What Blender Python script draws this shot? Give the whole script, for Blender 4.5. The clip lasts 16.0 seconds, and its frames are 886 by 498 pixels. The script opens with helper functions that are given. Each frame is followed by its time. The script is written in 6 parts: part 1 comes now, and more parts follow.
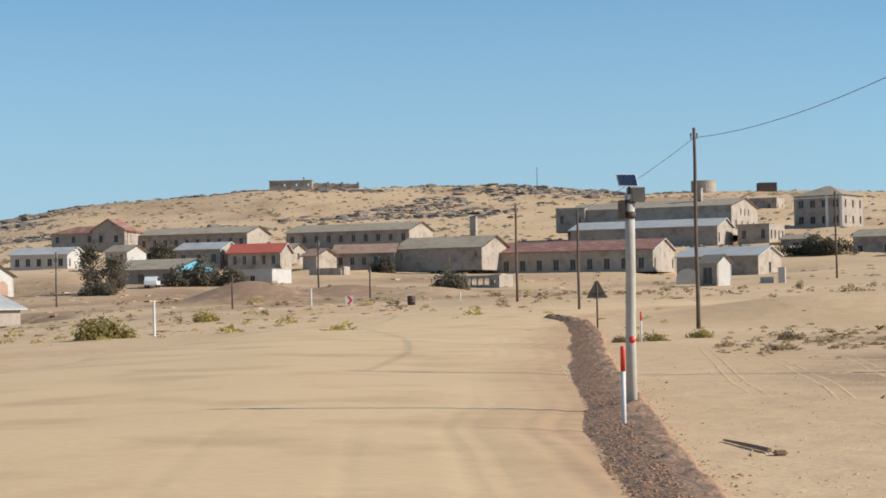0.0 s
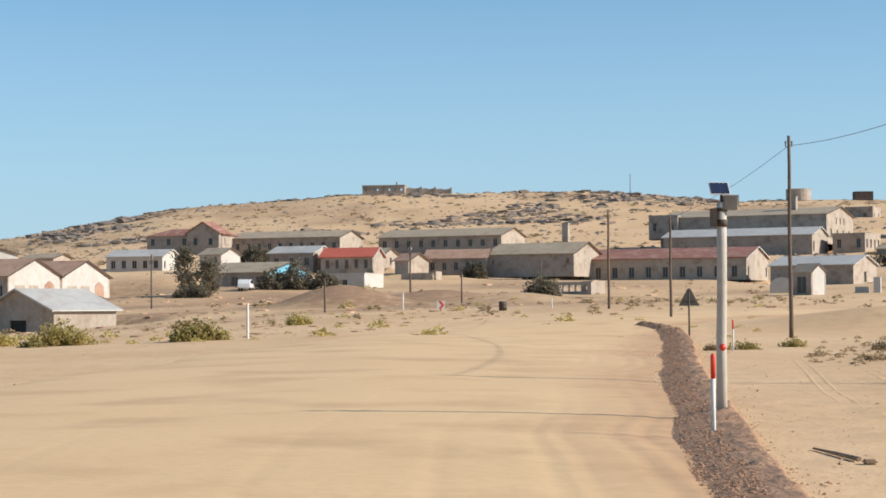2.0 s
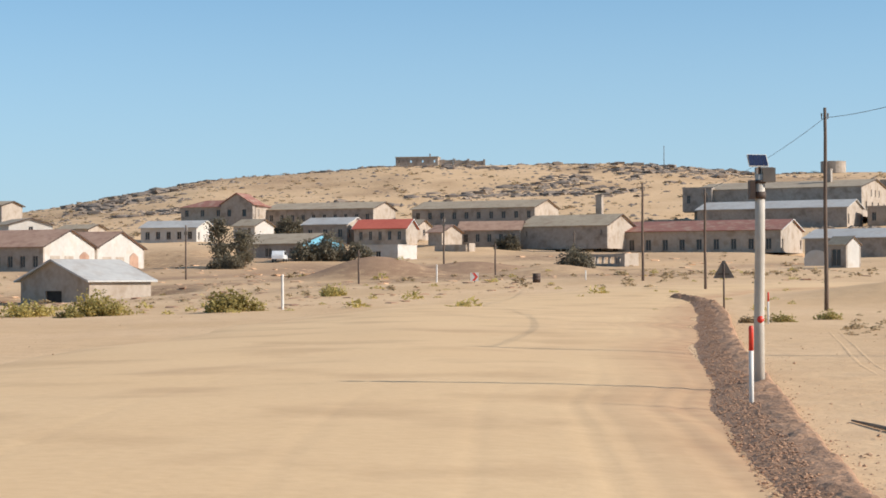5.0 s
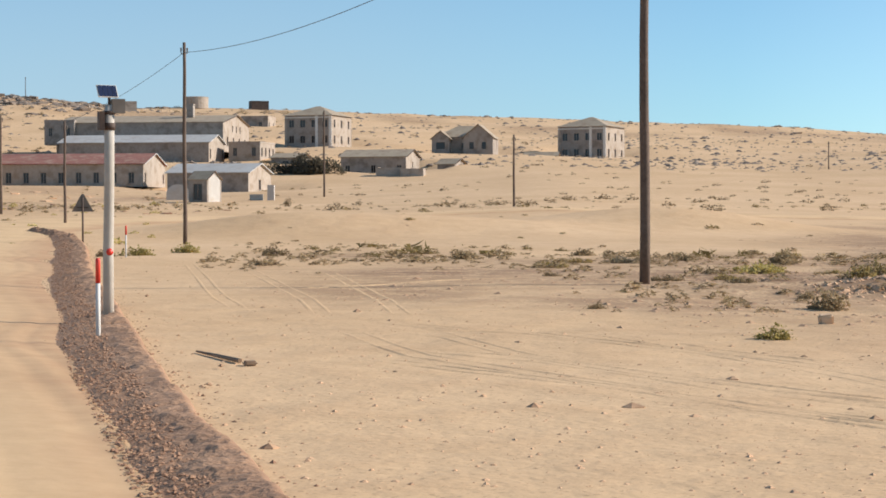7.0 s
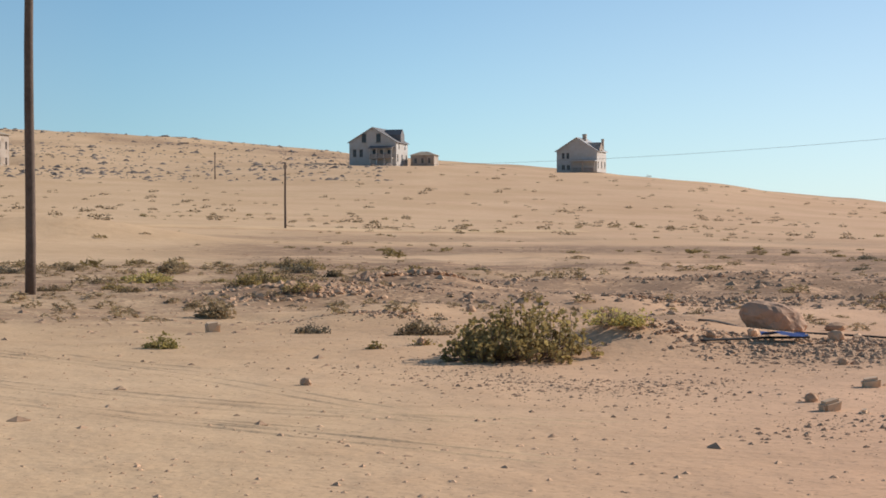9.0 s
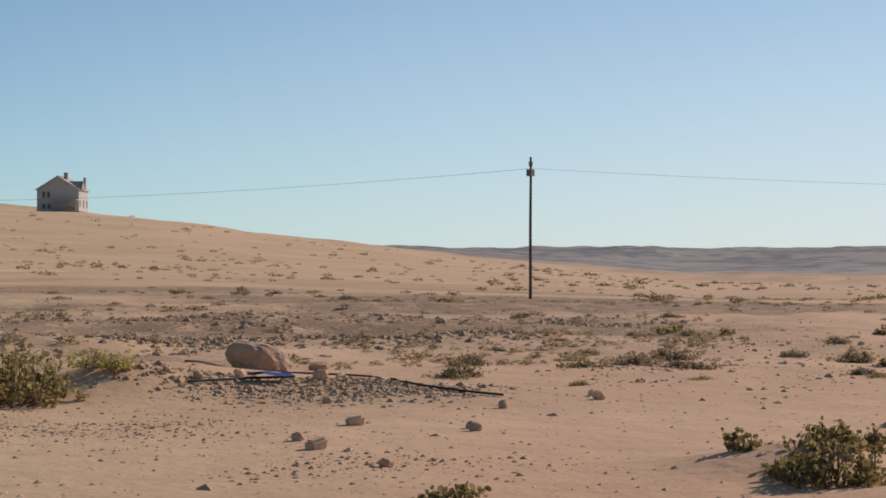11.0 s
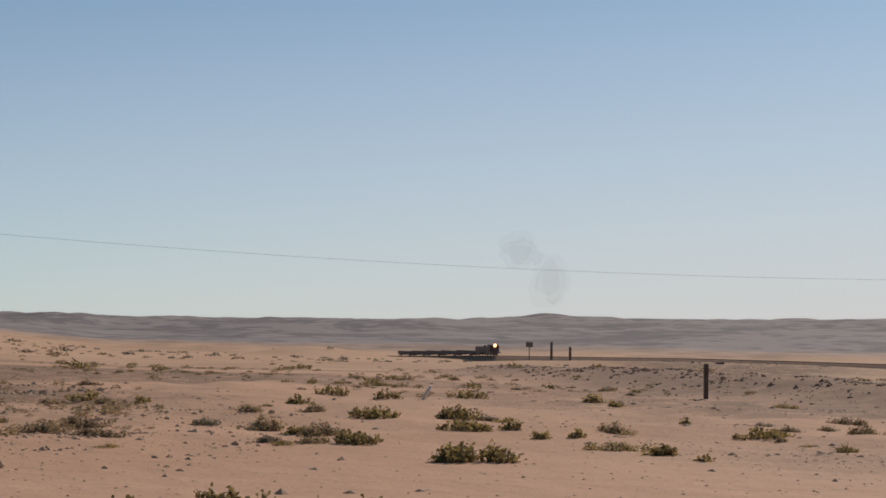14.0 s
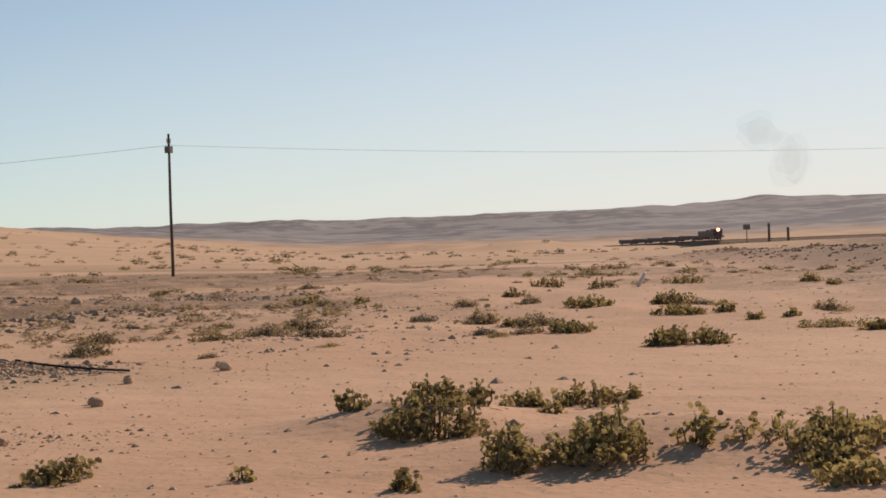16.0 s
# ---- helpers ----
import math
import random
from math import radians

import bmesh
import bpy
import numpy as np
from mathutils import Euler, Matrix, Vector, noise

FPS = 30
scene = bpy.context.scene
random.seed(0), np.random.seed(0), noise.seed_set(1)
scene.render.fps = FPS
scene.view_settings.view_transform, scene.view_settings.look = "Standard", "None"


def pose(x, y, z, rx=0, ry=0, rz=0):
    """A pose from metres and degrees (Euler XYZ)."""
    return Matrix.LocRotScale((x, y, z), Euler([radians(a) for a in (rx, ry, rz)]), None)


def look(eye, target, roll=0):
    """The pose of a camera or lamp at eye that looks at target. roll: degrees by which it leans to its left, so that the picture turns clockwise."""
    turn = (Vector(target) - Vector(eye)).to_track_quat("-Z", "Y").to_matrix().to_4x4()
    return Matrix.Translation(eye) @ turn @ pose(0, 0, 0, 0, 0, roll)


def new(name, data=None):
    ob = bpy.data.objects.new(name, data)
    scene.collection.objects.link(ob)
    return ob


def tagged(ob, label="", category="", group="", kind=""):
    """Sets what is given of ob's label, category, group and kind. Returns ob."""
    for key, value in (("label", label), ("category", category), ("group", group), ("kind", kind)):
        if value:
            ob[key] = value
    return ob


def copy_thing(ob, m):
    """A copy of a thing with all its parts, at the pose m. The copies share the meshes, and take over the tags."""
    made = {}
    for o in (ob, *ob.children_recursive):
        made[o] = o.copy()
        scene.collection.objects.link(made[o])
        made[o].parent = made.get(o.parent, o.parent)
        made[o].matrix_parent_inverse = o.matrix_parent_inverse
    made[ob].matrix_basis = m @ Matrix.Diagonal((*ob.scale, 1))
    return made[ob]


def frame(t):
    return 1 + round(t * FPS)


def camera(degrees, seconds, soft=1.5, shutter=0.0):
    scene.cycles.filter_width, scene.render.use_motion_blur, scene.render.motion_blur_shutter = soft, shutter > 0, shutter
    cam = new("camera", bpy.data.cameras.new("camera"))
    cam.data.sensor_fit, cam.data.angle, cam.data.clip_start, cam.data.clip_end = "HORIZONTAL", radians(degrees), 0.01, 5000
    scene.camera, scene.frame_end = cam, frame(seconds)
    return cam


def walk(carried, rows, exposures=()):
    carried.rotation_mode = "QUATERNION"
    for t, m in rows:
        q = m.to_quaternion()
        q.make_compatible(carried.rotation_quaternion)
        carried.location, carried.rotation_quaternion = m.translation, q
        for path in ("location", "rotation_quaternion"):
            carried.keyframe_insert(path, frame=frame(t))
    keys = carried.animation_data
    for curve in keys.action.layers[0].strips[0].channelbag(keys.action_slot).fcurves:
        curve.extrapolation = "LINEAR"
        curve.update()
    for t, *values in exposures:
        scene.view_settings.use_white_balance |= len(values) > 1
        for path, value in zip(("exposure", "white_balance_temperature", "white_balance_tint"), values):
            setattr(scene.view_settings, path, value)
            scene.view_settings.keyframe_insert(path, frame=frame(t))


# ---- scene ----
# Desert road above a ghost town: a person stands on the road and pans to the railway.

# ---- camera ----
cam = camera(27.30, 16.0, soft=1.7)


def carried_pose(x, y, z, azimuth, tilt, lean):
    """Azimuth clockwise from +y, tilt above level, lean to the left, in degrees."""
    a, e = radians(azimuth), radians(tilt)
    way = Vector((math.sin(a) * math.cos(e), math.cos(a) * math.cos(e), math.sin(e)))
    eye = Vector((x, y, z))
    return look(eye, eye + 50 * way, lean)


PATH = [
    (0.0, -0.097, 0.221, 1.646, 2.674, 1.661, -1.127),
    (0.5, -0.097, 0.221, 1.646, 1.349, 2.222, -0.812),
    (1.0, -0.086, 0.057, 1.627, 1.190, 2.628, -0.491),
    (1.5, -0.110, -0.010, 1.631, 1.652, 2.066, -0.400),
    (2.0, -0.105, -0.013, 1.638, -0.212, 1.876, -0.453),
    (2.5, -0.116, -0.027, 1.638, -1.082, 1.319, 0.004),
    (3.0, -0.125, -0.059, 1.635, -1.412, 0.972, -0.088),
    (3.2, -0.139, -0.076, 1.636, -2.689, 0.617, -0.129),
    (5.3, -0.176, -0.077, 1.630, -0.712, 1.016, -0.086),
    (5.5, -0.165, -0.073, 1.621, 0.000, 0.621, 0.277),
    (6.0, -0.156, -0.020, 1.600, 6.105, -1.352, 1.653),
    (6.5, -0.066, 0.052, 1.591, 14.499, -1.553, 0.799),
    (7.0, 0.057, 0.091, 1.602, 18.516, -1.141, -0.126),
    (7.5, 0.093, 0.019, 1.599, 22.563, 0.186, -0.708),
    (8.0, 0.128, -0.024, 1.612, 26.812, 0.235, -0.477),
    (8.5, 0.150, 0.009, 1.605, 32.409, 0.116, 0.048),
    (9.0, 0.070, 0.101, 1.602, 37.567, -0.875, -0.038),
    (9.5, 0.048, 0.132, 1.603, 41.613, -0.668, 0.748),
    (10.0, 0.032, 0.136, 1.606, 47.567, -0.288, 1.028),
    (10.2, 0.029, 0.134, 1.608, 49.430, -0.120, 1.117),
    (12.3, 0.096, 0.175, 1.593, 62.355, 0.110, 0.672),
    (12.5, 0.100, 0.174, 1.585, 64.559, -0.334, 1.302),
    (13.0, 0.128, 0.110, 1.578, 65.317, -0.405, 0.244),
    (13.5, 0.153, -0.045, 1.573, 67.601, 0.077, 0.273),
    (14.0, 0.146, -0.096, 1.597, 71.427, 2.781, 1.211),
    (14.5, 0.135, -0.124, 1.586, 72.908, 4.070, 0.939),
    (15.0, 0.111, -0.138, 1.553, 71.168, 2.517, -1.183),
    (15.2, 0.061, -0.131, 1.518, 68.315, 0.986, -1.784),
    (15.5, -0.036, -0.152, 1.527, 64.100, -1.050, -2.018),
    (16.0, -0.093, -0.305, 1.567, 64.700, -0.536, -1.859),
]
EXPOSURES = [(0.0, 0.07, 6250, 9), (1.0, 0.2, 6350, 10), (3.0, 0.24, 6500, 12), (7.0, 0.22, 6500, 13), (8.0, 0.07, 6550, 14), (9.0, -0.12, 6550, 16), (9.5, -0.12, 6550, 16), (10.0, -0.28, 6550, 15), (12.5, -0.55, 6750, 19), (13.5, -0.5, 6850, 19),
             (14.0, -0.78, 6900, 20), (14.5, -1.05, 6600, 20), (15.0, -1.12, 6600, 22), (15.5, -0.68, 7250, 22), (16.0, -0.4, 7400, 22)]
walk(cam, [(row[0], carried_pose(*row[1:])) for row in PATH], EXPOSURES)

# ---- world and sun ----
SUN_AZIMUTH, SUN_HEIGHT = 100.0, 28.0
world = bpy.data.worlds.new("world")
scene.world = world
world.use_nodes = True
wn = world.node_tree.nodes
sky = wn.new("ShaderNodeTexSky")
sky.sky_type, sky.sun_disc = "NISHITA", False
sky.sun_elevation, sky.sun_rotation = radians(SUN_HEIGHT), radians(SUN_AZIMUTH)
sky.altitude, sky.air_density, sky.dust_density, sky.ozone_density = 1200.0, 0.78, 0.5, 1.6
wn["Background"].inputs["Strength"].default_value = 0.135
haze = wn.new("ShaderNodeMix")
haze.data_type, haze.blend_type = "RGBA", "MULTIPLY"
haze.inputs[0].default_value, haze.inputs[7].default_value = 1.0, (0.55, 0.88, 0.92, 1)
world.node_tree.links.new(sky.outputs[0], haze.inputs[6])
# dust haze: palest near the horizon on the sun's side
dusty, place, split = wn.new("ShaderNodeMix"), wn.new("ShaderNodeTexCoord"), wn.new("ShaderNodeSeparateXYZ")
low, sunward, thick, toward = wn.new("ShaderNodeMapRange"), wn.new("ShaderNodeMapRange"), wn.new("ShaderNodeMath"), wn.new("ShaderNodeVectorMath")
links = world.node_tree.links
links.new(place.outputs["Generated"], split.inputs[0])
links.new(split.outputs[2], low.inputs["Value"])
for key, v in (("From Min", 0.0), ("From Max", 0.22), ("To Min", 0.97), ("To Max", 0.15)):
    low.inputs[key].default_value = v
toward.operation = "DOT_PRODUCT"
toward.inputs[1].default_value = (math.sin(radians(SUN_AZIMUTH)), math.cos(radians(SUN_AZIMUTH)), 0)
links.new(place.outputs["Generated"], toward.inputs[0])
links.new(toward.outputs["Value"], sunward.inputs["Value"])
for key, v in (("From Min", 0.3), ("From Max", 1.0), ("To Min", 0.08), ("To Max", 1.0)):
    sunward.inputs[key].default_value = v
thick.operation = "MULTIPLY"
links.new(low.outputs[0], thick.inputs[0])
links.new(sunward.outputs[0], thick.inputs[1])
dusty.data_type = "RGBA"
dusty.inputs[7].default_value = (7.0, 7.2, 7.45, 1)
links.new(thick.outputs[0], dusty.inputs[0])
# greyer blue low down, away from the sun
pale, lower = wn.new("ShaderNodeMix"), wn.new("ShaderNodeMapRange")
pale.data_type = "RGBA"
pale.inputs[7].default_value = (2.5, 3.5, 4.25, 1)
for key, v in (("From Min", 0.0), ("From Max", 0.21), ("To Min", 0.92), ("To Max", 0.05)):
    lower.inputs[key].default_value = v
links.new(split.outputs[2], lower.inputs["Value"])
shade_side, both_ways = wn.new("ShaderNodeMapRange"), wn.new("ShaderNodeMath")
for key, v in (("From Min", 0.05), ("From Max", 0.45), ("To Min", 1.0), ("To Max", 0.0)):
    shade_side.inputs[key].default_value = v
links.new(toward.outputs["Value"], shade_side.inputs["Value"])
both_ways.operation = "MULTIPLY"
links.new(lower.outputs[0], both_ways.inputs[0])
links.new(shade_side.outputs[0], both_ways.inputs[1])
links.new(both_ways.outputs[0], pale.inputs[0])
links.new(haze.outputs[2], pale.inputs[6])
links.new(pale.outputs[2], dusty.inputs[6])
links.new(dusty.outputs[2], wn["Background"].inputs["Color"])
sun = new("sun", bpy.data.lights.new("sun", "SUN"))
sun.data.energy, sun.data.angle, sun.data.color = 5.0, radians(0.5), (1.0, 0.93, 0.82)
sa, se = radians(SUN_AZIMUTH), radians(SUN_HEIGHT)
sun.matrix_world = look((300 * math.sin(sa), 300 * math.cos(sa), 160), (0, 0, 0))

# ---- materials ----


def socket(node, name):
    return node.inputs[name]


def surface(name, dark, light, rough=0.9, grain=3.0, stain=0.25, bump=0.3, dist=0.02, metal=0.0, stain_colour=None, stain_amount=0.0, per_object=0.0):
    """A two-scale procedural surface in world metres: fine grain between two colours, large stains, relief."""
    m = bpy.data.materials.new(name)
    m.use_nodes = True
    nt = m.node_tree
    n, link = nt.nodes, nt.links
    bsdf = n["Principled BSDF"]
    geo = n.new("ShaderNodeNewGeometry")
    fine, large = n.new("ShaderNodeTexNoise"), n.new("ShaderNodeTexNoise")
    for node, scale, detail in ((fine, grain, 8.0), (large, stain, 4.0)):
        socket(node, "Scale").default_value, socket(node, "Detail").default_value = scale, detail
        link.new(geo.outputs["Position"], socket(node, "Vector"))
    add = n.new("ShaderNodeMath")
    add.operation = "ADD"
    link.new(fine.outputs[0], add.inputs[0])
    link.new(large.outputs[0], add.inputs[1])
    ramp = n.new("ShaderNodeMapRange")
    socket(ramp, "From Min").default_value, socket(ramp, "From Max").default_value = 0.65, 1.35
    link.new(add.outputs[0], ramp.inputs["Value"])
    mix = n.new("ShaderNodeMix")
    mix.data_type = "RGBA"
    mix.inputs[6].default_value, mix.inputs[7].default_value = (*dark, 1), (*light, 1)
    link.new(ramp.outputs[0], mix.inputs[0])
    colour = mix.outputs[2]
    if stain_colour:
        blot = n.new("ShaderNodeTexNoise")
        socket(blot, "Scale").default_value, socket(blot, "Detail").default_value = stain * 2.7, 6.0
        link.new(geo.outputs["Position"], socket(blot, "Vector"))
        edge = n.new("ShaderNodeMapRange")
        socket(edge, "From Min").default_value, socket(edge, "From Max").default_value = 0.5, 0.68
        socket(edge, "To Max").default_value = stain_amount
        link.new(blot.outputs[0], edge.inputs["Value"])
        mix2 = n.new("ShaderNodeMix")
        mix2.data_type = "RGBA"
        mix2.inputs[7].default_value = (*stain_colour, 1)
        link.new(edge.outputs[0], mix2.inputs[0])
        link.new(colour, mix2.inputs[6])
        colour = mix2.outputs[2]
    if per_object:
        info = n.new("ShaderNodeObjectInfo")
        rng = n.new("ShaderNodeMapRange")
        socket(rng, "To Min").default_value, socket(rng, "To Max").default_value = 1 - per_object, 1 + per_object
        link.new(info.outputs["Random"], rng.inputs["Value"])
        hsv = n.new("ShaderNodeHueSaturation")
        link.new(rng.outputs[0], hsv.inputs["Value"])
        link.new(colour, hsv.inputs["Color"])
        colour = hsv.outputs[0]
    link.new(colour, bsdf.inputs["Base Color"])
    bsdf.inputs["Roughness"].default_value, bsdf.inputs["Metallic"].default_value = rough, metal
    if bump:
        b = n.new("ShaderNodeBump")
        b.inputs["Strength"].default_value, b.inputs["Distance"].default_value = bump, dist
        link.new(fine.outputs[0], b.inputs["Height"])
        link.new(b.outputs[0], bsdf.inputs["Normal"])
    return m


def leafy(name, dark, light):
    """Leaves that vary from clump to clump."""
    m = bpy.data.materials.new(name)
    m.use_nodes = True
    n, link = m.node_tree.nodes, m.node_tree.links
    geo = n.new("ShaderNodeNewGeometry")
    mix = n.new("ShaderNodeMix")
    mix.data_type = "RGBA"
    mix.inputs[6].default_value, mix.inputs[7].default_value = (*dark, 1), (*light, 1)
    link.new(geo.outputs["Random Per Island"], mix.inputs[0])
    info = n.new("ShaderNodeObjectInfo")
    rng = n.new("ShaderNodeMapRange")
    rng.inputs["To Min"].default_value, rng.inputs["To Max"].default_value = 0.75, 1.25
    link.new(info.outputs["Random"], rng.inputs["Value"])
    hsv = n.new("ShaderNodeHueSaturation")
    link.new(rng.outputs[0], hsv.inputs["Value"])
    link.new(mix.outputs[2], hsv.inputs["Color"])
    link.new(hsv.outputs[0], n["Principled BSDF"].inputs["Base Color"])
    n["Principled BSDF"].inputs["Roughness"].default_value = 0.75
    thin, both = n.new("ShaderNodeBsdfTranslucent"), n.new("ShaderNodeMixShader")
    link.new(hsv.outputs[0], thin.inputs["Color"])
    both.inputs[0].default_value = 0.5
    link.new(n["Principled BSDF"].outputs[0], both.inputs[1])
    link.new(thin.outputs[0], both.inputs[2])
    link.new(both.outputs[0], n["Material Output"].inputs["Surface"])
    return m


def ground_surface():
    """Pale drift sand, stony scrub belts and far dark gravel hills greyed in imitation of haze, by place."""
    m = bpy.data.materials.new("desert_sand")
    m.use_nodes = True
    n, link = m.node_tree.nodes, m.node_tree.links
    bsdf = n["Principled BSDF"]
    geo = n.new("ShaderNodeNewGeometry")

    def noise_at(scale, detail):
        node = n.new("ShaderNodeTexNoise")
        node.inputs["Scale"].default_value, node.inputs["Detail"].default_value = scale, detail
        link.new(geo.outputs["Position"], node.inputs["Vector"])
        return node.outputs[0]

    def ranged(value, lo, hi, a=0.0, b=1.0):
        node = n.new("ShaderNodeMapRange")
        for key, v in (("From Min", lo), ("From Max", hi), ("To Min", a), ("To Max", b)):
            node.inputs[key].default_value = v
        link.new(value, node.inputs["Value"])
        return node.outputs[0]

    def math_of(kind, a, b):
        node = n.new("ShaderNodeMath")
        node.operation = kind
        for i, v in enumerate((a, b)):
            if isinstance(v, float):
                node.inputs[i].default_value = v
            else:
                link.new(v, node.inputs[i])
        return node.outputs[0]

    def blended(factor, a, b):
        node = n.new("ShaderNodeMix")
        node.data_type = "RGBA"
        link.new(factor, node.inputs[0])
        for i, v in ((6, a), (7, b)):
            if isinstance(v, tuple):
                node.inputs[i].default_value = (*v, 1)
            else:
                link.new(v, node.inputs[i])
        return node.outputs[2]

    speck, mid, wide, huge = noise_at(9.0, 6.0), noise_at(0.9, 6.0), noise_at(0.07, 5.0), noise_at(0.012, 4.0)
    stony_attr = n.new("ShaderNodeAttribute")
    stony_attr.attribute_name = "stony"
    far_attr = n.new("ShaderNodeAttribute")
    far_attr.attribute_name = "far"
    sand = blended(ranged(wide, 0.35, 0.65), SAND_A, SAND_B)
    sand = blended(ranged(mid, 0.45, 0.75, 0.0, 0.45), sand, SAND_C)
    drift_attr = n.new("ShaderNodeAttribute")
    drift_attr.attribute_name = "drift"
    sand = blended(drift_attr.outputs["Fac"], sand, blended(ranged(wide, 0.35, 0.65), DRIFT_A, DRIFT_B))
    stone_mask = math_of("MULTIPLY", stony_attr.outputs["Fac"], ranged(math_of("ADD", mid, speck), 0.74, 1.02))
    col = blended(stone_mask, sand, STONE)
    col = blended(math_of("MULTIPLY", ranged(speck, 0.58, 0.72, 0.0, 0.5), stony_attr.outputs["Fac"]), col, STONE_DARK)
    fleck = noise_at(16.0, 2.0)
    col = blended(ranged(fleck, 0.60, 0.70, 0.0, 0.5), col, STONE)
    spoil_attr = n.new("ShaderNodeAttribute")
    spoil_attr.attribute_name = "spoil"
    col = blended(math_of("MULTIPLY", spoil_attr.outputs["Fac"], ranged(math_of("ADD", mid, wide), 0.6, 1.1, 0.55, 1.0)), col, blended(ranged(speck, 0.4, 0.65), SPOIL_A, SPOIL_B))
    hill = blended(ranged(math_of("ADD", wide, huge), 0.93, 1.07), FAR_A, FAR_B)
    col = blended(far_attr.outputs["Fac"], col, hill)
    link.new(col, bsdf.inputs["Base Color"])
    bsdf.inputs["Roughness"].default_value = 0.95
    bsdf.inputs["Specular IOR Level"].default_value = 0.15
    b1, b2 = n.new("ShaderNodeBump"), n.new("ShaderNodeBump")
    b1.inputs["Strength"].default_value, b1.inputs["Distance"].default_value = 0.9, 0.09
    b2.inputs["Strength"].default_value, b2.inputs["Distance"].default_value = 0.5, 0.02
    link.new(mid, b1.inputs["Height"])
    link.new(speck, b2.inputs["Height"])
    link.new(b1.outputs[0], b2.inputs["Normal"])
    link.new(b2.outputs[0], bsdf.inputs["Normal"])
    return m


SAND_A, SAND_B, SAND_C = (0.62, 0.415, 0.235), (0.70, 0.485, 0.29), (0.55, 0.345, 0.19)
DRIFT_A, DRIFT_B = (0.60, 0.345, 0.205), (0.69, 0.42, 0.26)
STONE, STONE_DARK = (0.30, 0.185, 0.11), (0.20, 0.12, 0.074)
# Far gravel colours, shifted blue-grey to imitate the haze of distance.
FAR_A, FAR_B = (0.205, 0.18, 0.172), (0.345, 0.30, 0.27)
SPOIL_A, SPOIL_B = (0.27, 0.165, 0.105), (0.42, 0.265, 0.17)
M_GROUND = ground_surface()
M_ROAD = surface("packed_road", (0.66, 0.435, 0.225), (0.74, 0.505, 0.275), 0.9, 6.0, 0.12, 0.35, 0.02, stain_colour=(0.46, 0.28, 0.14), stain_amount=0.5)


def road_edge_dust():
    """Redder dust thrown from the bank lies along that edge of the road."""
    n, link = M_ROAD.node_tree.nodes, M_ROAD.node_tree.links
    bsdf = n["Principled BSDF"]
    under = bsdf.inputs["Base Color"].links[0].from_socket
    edge, geo, blot, amount, mix = n.new("ShaderNodeAttribute"), n.new("ShaderNodeNewGeometry"), n.new("ShaderNodeTexNoise"), n.new("ShaderNodeMath"), n.new("ShaderNodeMix")
    edge.attribute_name = "edge"
    blot.inputs["Scale"].default_value, blot.inputs["Detail"].default_value = 1.6, 7.0
    link.new(geo.outputs["Position"], blot.inputs["Vector"])
    amount.operation = "MULTIPLY"
    link.new(edge.outputs["Fac"], amount.inputs[0])
    link.new(blot.outputs[0], amount.inputs[1])
    mix.data_type = "RGBA"
    mix.inputs[7].default_value = (0.46, 0.25, 0.13, 1)
    link.new(amount.outputs[0], mix.inputs[0])
    link.new(under, mix.inputs[6])
    link.new(mix.outputs[2], bsdf.inputs["Base Color"])


road_edge_dust()
M_BERM = surface("graded_gravel", (0.27, 0.15, 0.085), (0.43, 0.255, 0.15), 0.95, 12.0, 0.8, 0.9, 0.05)
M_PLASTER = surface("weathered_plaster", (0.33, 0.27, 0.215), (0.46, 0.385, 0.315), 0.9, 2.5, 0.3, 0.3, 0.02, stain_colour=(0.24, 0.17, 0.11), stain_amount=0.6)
# Darker plaster: cement parts, and house fronts whose shade is put into the colour.
M_PLASTER_DARK = surface("cement_and_shaded_plaster", (0.27, 0.225, 0.19), (0.39, 0.335, 0.28), 0.9, 2.5, 0.3, 0.3, 0.02, stain_colour=(0.16, 0.12, 0.09), stain_amount=0.6)
M_WHITE = surface("whitewashed_wall", (0.44, 0.41, 0.37), (0.56, 0.53, 0.485), 0.85, 2.0, 0.3, 0.2, 0.01, stain_colour=(0.45, 0.37, 0.28), stain_amount=0.5)
M_TRIM = surface("white_trim", (0.62, 0.58, 0.52), (0.76, 0.73, 0.67), 0.8, 4.0, 0.5, 0.1, 0.01)
M_ROOF_TAN = surface("sandy_sheet_roof", (0.34, 0.265, 0.18), (0.46, 0.37, 0.26), 0.7, 2.0, 0.25, 0.2, 0.02, stain_colour=(0.25, 0.16, 0.10), stain_amount=0.5)
M_ROOF_GREY = surface("pale_iron_roof", (0.42, 0.40, 0.37), (0.55, 0.53, 0.49), 0.5, 2.0, 0.25, 0.2, 0.02, stain_colour=(0.33, 0.24, 0.17), stain_amount=0.35)
M_ROOF_DARK = surface("dark_slate_roof", (0.12, 0.11, 0.108), (0.21, 0.195, 0.185), 0.7, 2.0, 0.3, 0.2, 0.02)
M_ROOF_RUST = surface("rusty_red_roof", (0.22, 0.085, 0.06), (0.36, 0.16, 0.115), 0.75, 2.0, 0.3, 0.2, 0.02, stain_colour=(0.42, 0.30, 0.22), stain_amount=0.7)
M_ROOF_RED = surface("bright_red_roof", (0.48, 0.10, 0.06), (0.58, 0.15, 0.09), 0.55, 2.0, 0.3, 0.15, 0.02)
M_ROOF_BROWN = surface("brown_tile_roof", (0.36, 0.21, 0.14), (0.48, 0.31, 0.22), 0.75, 2.0, 0.3, 0.2, 0.02, stain_colour=(0.22, 0.10, 0.07), stain_amount=0.5)
